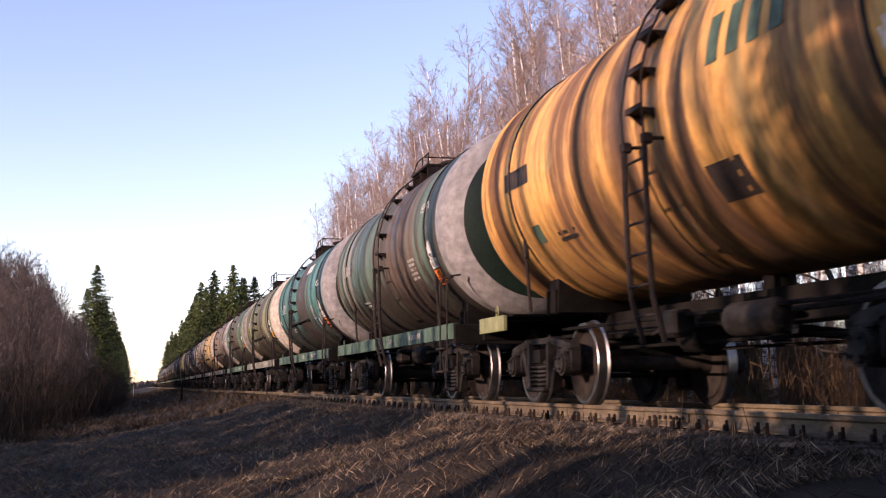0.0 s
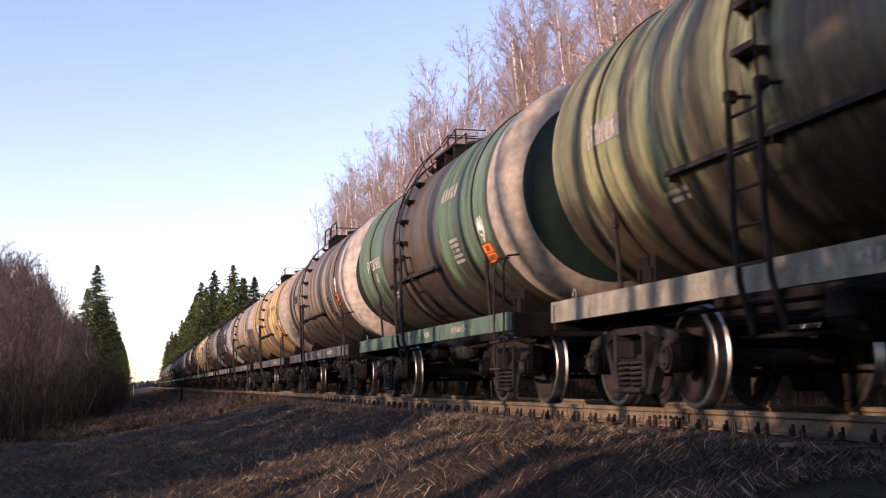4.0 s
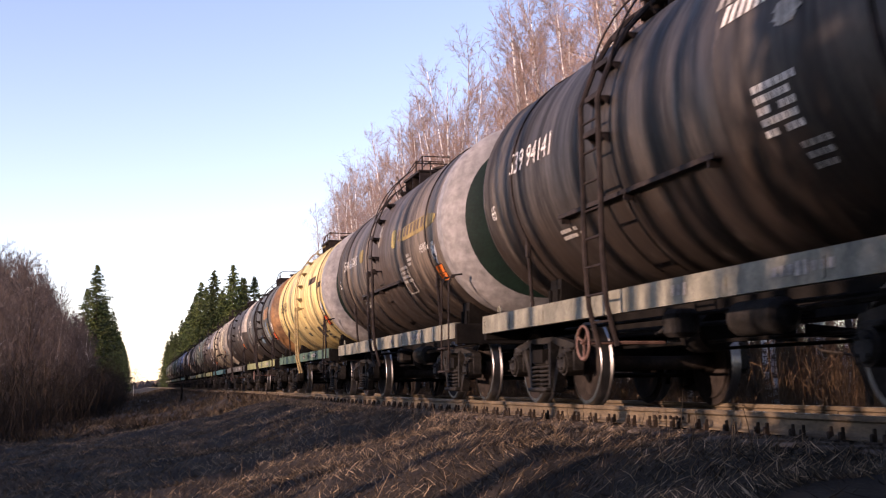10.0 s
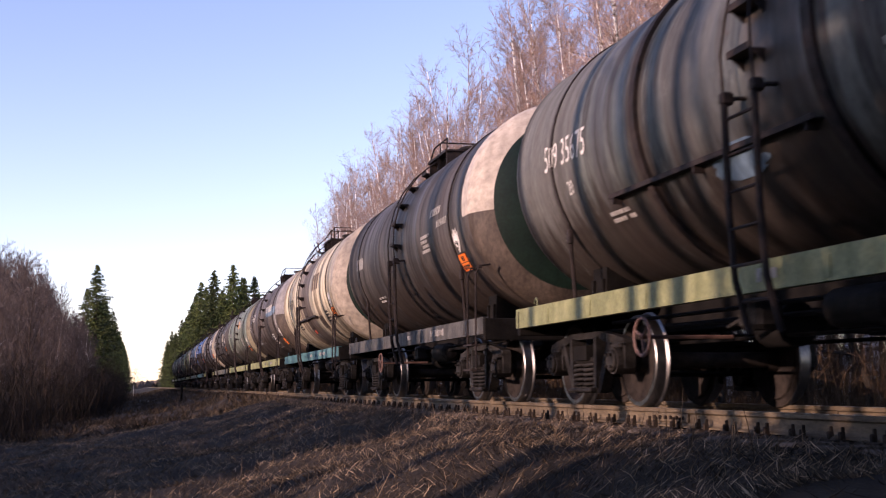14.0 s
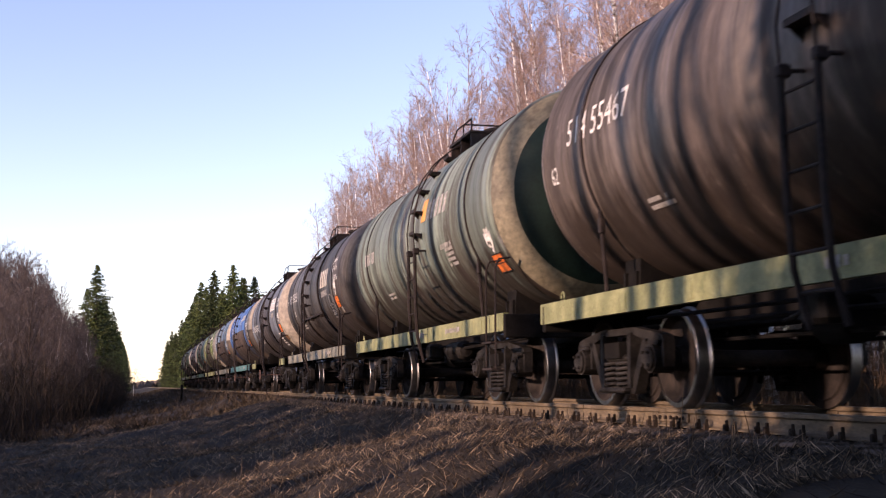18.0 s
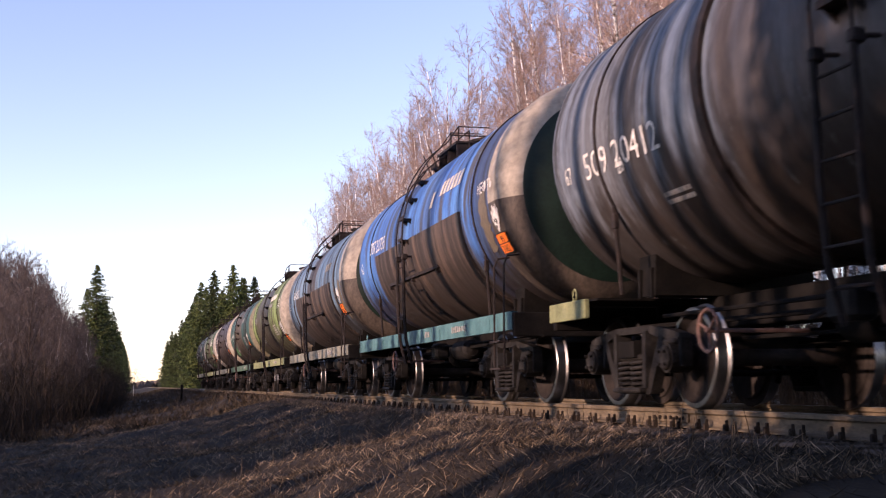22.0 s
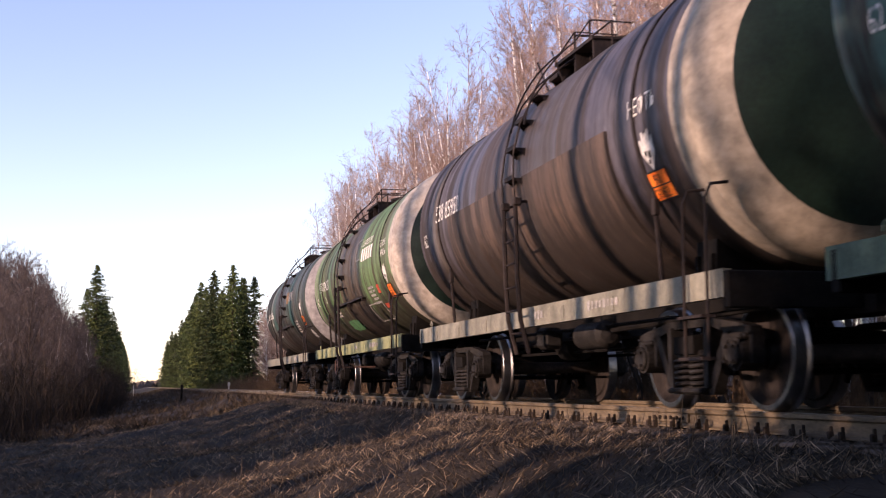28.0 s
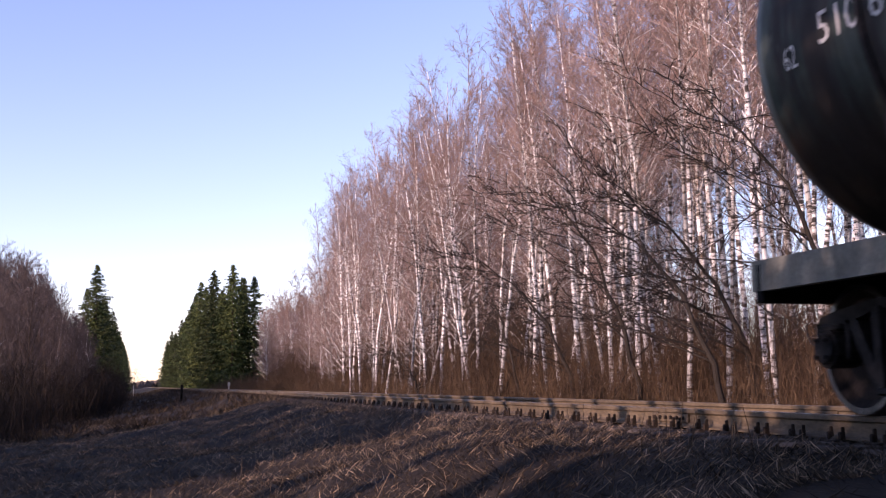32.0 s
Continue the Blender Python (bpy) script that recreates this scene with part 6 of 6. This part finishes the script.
def thicket(name, label, n, xr, yr, hr, rng, material, spread=0.25, w=0.012, clumps=90, sub=4):
    """Bare brush: stems rising from many roots, with side twigs."""
    cx = rng.uniform(*xr, clumps)
    cy = rng.uniform(*yr, clumps)
    ch = rng.uniform(*hr, clumps)
    k = rng.integers(0, clumps, n)
    x, y = cx[k] + rng.normal(size=n) * 0.45, cy[k] + rng.normal(size=n) * 0.6
    base = np.stack([x, y, ground_z(x, y) - 0.05], 1)
    h = ch[k] * rng.uniform(0.4, 1.1, n)
    tip = base + np.stack([rng.normal(size=n) * spread * h, rng.normal(size=n) * spread * h, h], 1)
    S, E, W = [base], [tip], [np.full(n, w * 1.5)]
    for _ in range(sub):
        u = rng.uniform(0.25, 0.95, (n, 1))
        s = base + (tip - base) * u
        l = h[:, None] * rng.uniform(0.15, 0.4, (n, 1))
        d = rng.normal(size=(n, 3)) * 0.6 + np.array([0, 0, 0.8])
        S.append(s), E.append(s + d / np.linalg.norm(d, axis=1, keepdims=True) * l), W.append(np.full(n, w * 0.8))
    v, f = sliver_mesh(name, np.concatenate(S), np.concatenate(E), np.concatenate(W), material, rng)
    tagged(put(name, arrays_to_mesh(name, [(v, f, 0)], [material])), label, "brush", kind="stuff")


def build_woods():
    rng = np.random.default_rng(11)
    birches = [bare_tree(rng, rng.uniform(16.0, 18.0), rng.uniform(0.062, 0.095), 0.40 if k < 4 else 0.14, 54 if k < 4 else 74, 2.8, M_BIRCH, M_TWIG, up=1.15, droop=0.012, twigs=7, twig_w=0.011) for k in range(8)]
    # the birch wood beyond the track
    spots = [p for p in scatter(rng, 215, (12.6, 34.0), (16.0, 112.0), 1.3, 1.5) if p[0] > 0.155 * p[1]]
    for k, (x, y) in enumerate(spots):
        plant("birch", birches[k % 4 + (4 if y > 40 + 14 * rng.random() else 0)], x, y, "slender bare birch with white bark and reddish twigs", "birch tree", "birch wood",
              min(1.08, (x + 1.9) / 17 * rng.uniform(0.86, 1.03)), rng.uniform(0, 360), (rng.normal() * 3.0, rng.normal() * 3.0))
    slim = [bare_tree(rng, rng.uniform(14.5, 16.5), rng.uniform(0.065, 0.085), 0.5, 34, 2.2, M_BIRCH, M_TWIG, up=1.3, droop=0.01, twigs=5, twig_w=0.009, lean=(rng.normal() * 0.05, rng.normal() * 0.05)) for _ in range(4)]
    for k, (x, y) in enumerate(p for p in scatter(rng, 54, (11.9, 13.6), (17.0, 76.0), 1.3) if p[0] > 0.165 * p[1]):
        plant("birch", slim[k % 4], x, y, "slim bare birch with a bright white trunk at the wood's edge", "birch tree", "birch wood", (x + 1.9) / 16 * rng.uniform(0.85, 1.02), rng.uniform(0, 360), (rng.normal() * 3.5, rng.normal() * 3.5))
    edge = np.random.default_rng(31)
    for k, (x, y) in enumerate(p for p in scatter(edge, 90, (12.6, 20.0), (78.0, 135.0), 1.6) if 0.128 < p[0] / p[1] < 0.160):
        plant("birch", birches[4 + k % 4], x, y, "slender bare birch with white bark and reddish twigs", "birch tree", "birch wood", (x + 1.9) / 17 * edge.uniform(0.5, 0.9) * (0.55 + 14 * (x / y - 0.128)), edge.uniform(0, 360), (edge.normal() * 3, edge.normal() * 3))
    greys = [bare_tree(rng, h, 0.08, 0.2, 46, 2.5, M_DARKBARK, M_GREYTWIG, up=1.3, twigs=10, name="aspen", twig_w=0.014) for h in (9.5, 8.5, 10.5)]
    pales = [bare_tree(rng, h, 0.08, 0.25, 46, 2.4, M_BIRCH, M_GREYTWIG, up=1.3, twigs=10, name="aspen", twig_w=0.014) for h in (10.0, 9.0)]
    russet = [bare_tree(rng, h, 0.11, 0.15, 54, 3.0, M_BIRCH, M_TWIG, up=1.2, twigs=11, name="birch", twig_w=0.02) for h in (14.0, 12.5)]
    far = [(x, y) for x, y in scatter(rng, 150, (16.0, 36.0), (125.0, 195.0), 2.0) if x > 0.099 * y]
    for k, (x, y) in enumerate(far):
        plant("bare_tree", russet[k % 2], x, y, "bare russet tree at the end of the wood", "bare tree", "trees at the end of the wood", rng.uniform(0.8, 1.02) * (y + 60) / 230, rng.uniform(0, 360))
    plant("birch", russet[0], 20.4, 166, "tall bare birch with a white trunk before the spruces", "birch tree", "trees at the end of the wood", 1.2, 40)
    plant("birch", russet[1], 22.3, 160, "bare birch with a white trunk at the end of the wood", "birch tree", "trees at the end of the wood", 0.9, 10)
    plant("birch", russet[0], 19.0, 172, "tall bare birch with a white trunk before the spruces", "birch tree", "trees at the end of the wood", 1.02, 200)
    plant("birch", birches[1], 14.6, 130, "thin young bare birch before the spruces", "birch tree", "trees at the end of the wood", 0.36, 10)
    for k, (x, y) in enumerate(p for p in scatter(rng, 80, (13.5, 44.0), (20.0, 125.0), 1.9, 1.2) if p[0] > 0.165 * p[1]):
        plant("aspen", greys[k % 3], x, y, "grey-brown bare young tree", "bare tree", "undergrowth of the birch wood", rng.uniform(0.4, 0.75), rng.uniform(0, 360))
    # dark alders that bow out from the edge of the wood
    lean = (-0.34, 0.44)
    alders = [alder_tree(rng, 5.6, lean, 15, 3.4, 0.08), alder_tree(rng, 7.0, (-0.22, 0.26), 15, 3.6, 0.08), alder_tree(rng, 3.0, (-0.30, 0.62), 15, 2.0, 0.07)]
    for x, y, k, s, rz in ((10.8, 20.7, 0, 1.0, 0), (11.0, 25.3, 1, 1.0, 0), (11.2, 29.6, 0, 1.0, 14), (11.5, 17.2, 1, 1.05, 25), (10.7, 45.6, 2, 1.0, 0),
                           (11.6, 36.0, 1, 0.8, -15), (12.4, 22.2, 0, 1.1, 50)):
        plant("alder", alders[k], x, y, "dark bare alder bowing over at the wood's edge", "alder tree", "alders at the wood's edge", s, rz)
    # spruces
    spruces = [spruce_tree(rng, h, s) for h, s in ((18.5, 4.2), (17.4, 3.9), (19.0, 4.4), (17.0, 3.8))]
    row = [(10.6, 180), (11.6, 177), (13.0, 175), (14.6, 178), (16.2, 176), (12.2, 184), (15.4, 184), (10.2, 194), (11.4, 198), (13.6, 190), (10.3, 212), (12.0, 208), (10.2, 228), (11.6, 224), (13.2, 206)]
    row += [(10.2 + 2.0 * rng.random() ** 2, 240 + k * 11 + rng.uniform(-4, 4)) for k in range(26)]
    for k, (x, y) in enumerate(row):
        plant("spruce", spruces[k % 4], x, y, "tall dark green spruce", "spruce tree", "spruces beyond the track", rng.uniform(0.84, 1.03), rng.uniform(0, 360))
    row = [(-5.9, 172), (-6.2, 186), (-7.6, 182), (-5.6, 200), (-6.4, 214)]
    row += [(-5.6 - 2.0 * rng.random() ** 2, 228 + k * 13 + rng.uniform(-4, 4)) for k in range(24)]
    for k, (x, y) in enumerate(row):
        plant("spruce", spruces[(k + 2) % 4], x, y, "tall dark green spruce", "spruce tree", "spruces on the near side", rng.uniform(0.8, 0.95) if k else 0.98, rng.uniform(0, 360))
    for x, y, s in ((-7.6, 168, 0.62), (-8.9, 174, 0.55), (-7.0, 160, 0.5)):
        plant("spruce", spruces[1], x, y, "tall dark green spruce", "spruce tree", "spruces on the near side", s, 30 * s)
    # grey trees and brush on the near side, lower towards the track
    for k, (x, y) in enumerate(scatter(rng, 300, (-20.0, -3.2), (55.0, 165.0), 1.2, 0.7)):
        if x < -0.107 * y - 3.0 or x > -0.040 * y:
            continue
        m, tall = ((greys[0], 9.5), (greys[1], 8.5), (greys[2], 10.5), (pales[0], 10.0), (greys[0], 9.5))[k % 5]
        top = 1.4 + y * float(np.interp(-x / y, (0.04, 0.0515, 0.0815, 0.107), (0.040, 0.057, 0.095, 0.107)))
        plant("aspen", m, x, y, "grey-brown bare young tree", "bare tree", "young wood on the near side", min(1.7, top / tall * rng.uniform(0.64, 1.04)), rng.uniform(0, 360))
    thicket("pale_bush", "pale yellowish bare willow bush", 700, (-3.6, -2.5), (100.0, 112.0), (1.6, 2.7), rng, M_PALEBUSH, 0.25, 0.016, 12, 8)
    thicket("brush_near_side", "bare willow brush with shade in its dark colour", 17000, (-11.5, -3.6), (34.0, 150.0), (1.5, 3.0), rng, M_BUSHSHADE, 0.32, 0.018, 420, 6)
    thicket("brush_by_ditch", "bare willow brush along the ditch with shade in its dark colour", 9000, (-6.0, -1.9), (58.0, 125.0), (1.8, 3.2), rng, M_BUSHSHADE, 0.32, 0.022, 200, 6)
    thicket("brush_beyond_track", "russet bare brush along the birch wood", 16000, (9.9, 12.4), (12.0, 170.0), (0.8, 2.2), rng, M_BUSH, 0.2, 0.010, 420, 7)
    thicket("brush_at_wood_edge", "brown bare brush at the foot of the birches", 22000, (12.0, 18.0), (14.0, 120.0), (1.2, 3.3), rng, M_BUSHEDGE, 0.16, 0.011, 520, 7)
    thicket("brush_before_birches", "brown bare brush before the birches", 11000, (11.6, 16.0), (14.0, 50.0), (1.6, 4.0), rng, M_BUSHEDGE, 0.16, 0.0085, 190, 8)
    thicket("brush_under_birches", "tall brown bare brush between the birches", 9000, (12.6, 20.0), (44.0, 118.0), (3.0, 5.6), rng, M_BUSHEDGE, 0.14, 0.014, 300, 8)
    thicket("russet_brush", "russet dry brush at the end of the wood", 3000, (10.5, 19.0), (95.0, 160.0), (1.4, 3.2), rng, M_BUSH, 0.25, 0.020, 110, 7)
    thicket("brush_in_wood", "brown bare undergrowth between the birches", 4500, (18.0, 44.0), (18.0, 130.0), (1.6, 3.0), rng, M_BUSH, 0.2, 0.016, 420, 6)
    # trees beside and behind the camera, whose shade falls on bank and train
    rng = np.random.default_rng(77)
    stems = [bare_tree(rng, h, 0.16, 0.55, 24, 2.2, M_BIRCH, M_TWIG, up=1.3, twigs=4, name="birch", twig_w=0.010) for h in (17.0, 15.5, 18.0)]
    spots = [p for p in scatter(rng, 30, (-24.0, -9.0), (-30.0, 46.0), 2.0) if p[0] < -0.107 * p[1] - 2.6]
    spots += [(-13.0, 3.6), (-16.0, 3.6), (-12.0, 6.5), (-15.0, 7.1), (-11.0, 9.0), (-13.0, 10.0), (-12.0, 12.8), (-14.0, 14.7), (-13.0, 19.0), (-17.5, 0.9)]
    for k, (x, y) in enumerate(spots):
        plant("bare_tree", stems[k % 3], x, y, "slender bare tree beside the track", "bare tree", "slender trees on the near side", rng.uniform(0.85, 1.05), rng.uniform(0, 360))
    for k, (x, y, s) in enumerate(((-4.6, -9.35, 0.82), (-7.5, -16.6, 0.92), (-7.0, 2.1, 0.52), (-8.2, 1.1, 0.54), (-6.6, -0.2, 0.62), (-8.0, -2.0, 0.62), (-7.2, 4.1, 0.33), (-8.4, 3.8, 0.34), (-6.2, 3.2, 0.34), (-6.4, 5.2, 0.26), (-9.3, 2.6, 0.48), (-5.2, -4.0, 0.6))):
        plant("spruce", spruces[k % 4], x, y, "young dark green spruce", "spruce tree", "spruces on the near side", s, 40 * k)
    # the wood goes on to the left of the view and behind the camera on both sides
    for k, (x, y) in enumerate(scatter(rng, 22, (-18.0, -4.0), (-66.0, -13.0), 3.0)):
        plant("spruce", spruces[k % 4], x, y, "tall dark green spruce", "spruce tree", "spruces on the near side", 0.7 + 0.3 * rng.random(), 360 * rng.random())
    for k, (x, y) in enumerate(scatter(rng, 36, (12.5, 30.0), (-50.0, 15.0), 2.2)):
        plant("birch", birches[k % 8], x, y, "slender bare birch with white bark and reddish twigs", "birch tree", "birch wood", rng.uniform(0.8, 1.0), rng.uniform(0, 360))
    low = [(-5.4 - 0.11 * y - 1.2 * rng.random(), y + rng.uniform(-0.6, 0.6)) for y in (14.5, 16.4, 18.5, 20.6, 22.4, 24.8, 27.0, 29.2, 31.6, 34.0)]
    low += [(-4.9 - 0.11 * y - 0.5 * rng.random(), y) for y in (15.6, 17.4, 19.6, 21.4, 23.6, 25.8, 28.0, 30.4, 32.8, 35.0, 37.0)]
    low += [(-7.4 - 0.11 * y - 0.6 * rng.random(), y) for y in (13.6, 15.8, 17.9, 20.0, 22.2, 24.4, 26.5, 28.8, 31.2, 33.6)]
    low += [(-6.5 - rng.random(), y) for y in (-6.6, -11.0, -13.2)]
    for k, (x, y) in enumerate(low):
        plant("spruce", spruces[k % 4], x, y, "young dark green spruce", "spruce tree", "spruces on the near side", rng.uniform(0.28, 0.33), 50 * k)
    thicket("brush_beside_path", "bare willow brush with shade in its dark colour", 1500, (-9.0, -3.6), (-14.0, 16.0), (1.2, 2.6), rng, M_BUSHSHADE, 0.3, 0.016, 60, 5)


def build_far_woods():
    rng = np.random.default_rng(8)
    n = 9000
    x, y = rng.uniform(-420, 420, n), rng.uniform(900, 1300, n)
    base = np.stack([x, y, np.full(n, -2.0)], 1)
    tip = base + np.stack([rng.normal(size=n) * 1.5, np.zeros(n), rng.uniform(4, 7, n) + 1.5 * np.sin(x * 0.09)], 1)
    v, f = sliver_mesh("far_woods", base, tip, rng.uniform(5, 10, n), M_GREYTWIG, rng, bend=0.2)
    tagged(put("far_woods", arrays_to_mesh("far_woods", [(v, f, 0)], [M_GREYTWIG])), "grey-brown woods on the horizon", "woods", kind="stuff")


def build_grass():
    rng = np.random.default_rng(21)

    def blades(n, xr, yr, hr, lie, w, ybias):
        x = rng.uniform(*xr, n)
        y = yr[0] + (yr[1] - yr[0]) * rng.random(n) ** ybias
        base = np.stack([x, y, ground_z(x, y) - 0.01], 1)
        h = rng.uniform(*hr, n)
        a = rng.normal(size=n) * 1.1 + 0.4 + 1.6 * np.sin(x * 1.9 + 2.0 * np.sin(y * 0.8)) + 1.1 * np.sin(y * 2.3 + x)
        fl = rng.uniform(*lie, n)
        tip = base + np.stack([np.cos(a) * h * fl, -np.sin(a) * h * fl, h * np.sqrt(np.maximum(0.015, 1 - fl * fl)) + 0.01], 1)
        return sliver_mesh("grass", base, tip, rng.uniform(w * 0.6, w * 1.4, n), M_STRAW, rng, bend=0.12)
    v, f = blades(110000, (-4.5, 4.75), (6.0, 44.0), (0.04, 0.16), (0.80, 0.999), 0.005, 1.6)
    v3, f3 = blades(40000, (-4.5, 4.7), (6.0, 44.0), (0.06, 0.20), (0.74, 0.998), 0.0045, 1.5)
    v4, f4 = blades(14000, (-6.0, 4.7), (-10.0, 7.0), (0.05, 0.22), (0.80, 0.999), 0.007, 1.0)
    v2, f2 = blades(20000, (-4.0, 4.6), (40.0, 240.0), (0.15, 0.45), (0.5, 0.98), 0.028, 1.5)
    tagged(put("dry_grass", arrays_to_mesh("dry_grass", [(v, f, 0), (v2, f2, 0), (v3, f3, 1), (v4, f4, 0)], [M_STRAW, M_PALESTRAW])), "matted dry straw-coloured grass on the bank", "grass", kind="stuff")
    v, f = blades(900, (-4.0, 4.7), (7.5, 32.0), (0.18, 0.5), (0.05, 0.55), 0.007, 1.3)
    tagged(put("weed_stalks", arrays_to_mesh("weed_stalks", [(v, f, 0)], [M_WEED])), "upright dead weed stalks", "weeds", kind="stuff")
    v, f = blades(9000, (7.7, 12.0), (9.0, 90.0), (0.2, 0.6), (0.2, 0.8), 0.010, 1.4)
    tagged(put("far_side_grass", arrays_to_mesh("far_side_grass", [(v, f, 0)], [M_WEED])), "tall dry grass beyond the track", "grass", kind="stuff")


def build_posts():
    post = Build().tube([(0, 0, -0.3), (0, 0, 0.95), (0, 0, 1.0)], [0.075, 0.07, 0.05], 8).mesh("marker_post", M_BLACK)
    tagged(put("marker_post", post, at=pose(2.5, 74.0, float(ground_z(2.5, 74.0)), 2, 0, 0)), "short dark trackside marker post on the bank", "post")
    b = Build().tube([(0, 0, -0.3), (0, 0, 1.3)], 0.06, 8, 0)
    b.box(0, -0.06, 1.15, 0.26, 0.05, 0.34, 0, 0.02)
    tagged(put("marker_post", b.mesh("marker_post", M_WORNWHITE), at=pose(8.7, 121.0, float(ground_z(8.7, 121.0)))), "white trackside marker with a square board", "post")
    b = Build().tube([(0, 0, -0.3), (0, 0, 1.7)], 0.06, 8, 0)
    tagged(put("marker_post", b.mesh("marker_post", M_WORNWHITE), at=pose(-0.9, 215.0, float(ground_z(-0.9, 215.0)))), "pale trackside marker post", "post")


build_ground()
build_track()
build_train()
build_woods()
build_far_woods()
build_grass()
build_posts()


# ---------------------------------------------------------------- movement
WHEEL_R = 0.4785


def travelled(t):
    """Metres that the train has gone since the start; it slows a little on the way."""
    return 9.797 * t - 0.01722 * t * t


def motions():
    for i, wagon in WAGON_OBJECTS:
        y = 16.15 + PITCH_W * i - PITCH_W / 2
        walk(wagon, [(t, pose(TRACK_X, y - travelled(t), 0)) for t in range(0, 33)])
    rolled = {}
    for wheel, e in WHEELSETS:
        if e not in rolled:
            rows = [(k / 15, pose(0, e * 0.925, WHEEL_R, math.degrees(travelled(k / 15) / WHEEL_R))) for k in range(0, 481)]
            walk(wheel, rows)
            rolled[e] = wheel.animation_data
        else:
            # the same roll as on the first wheelset
            wheel.rotation_mode = "QUATERNION"
            keys = wheel.animation_data_create()
            keys.action = rolled[e].action
            keys.action_slot = rolled[e].action_slot


motions()
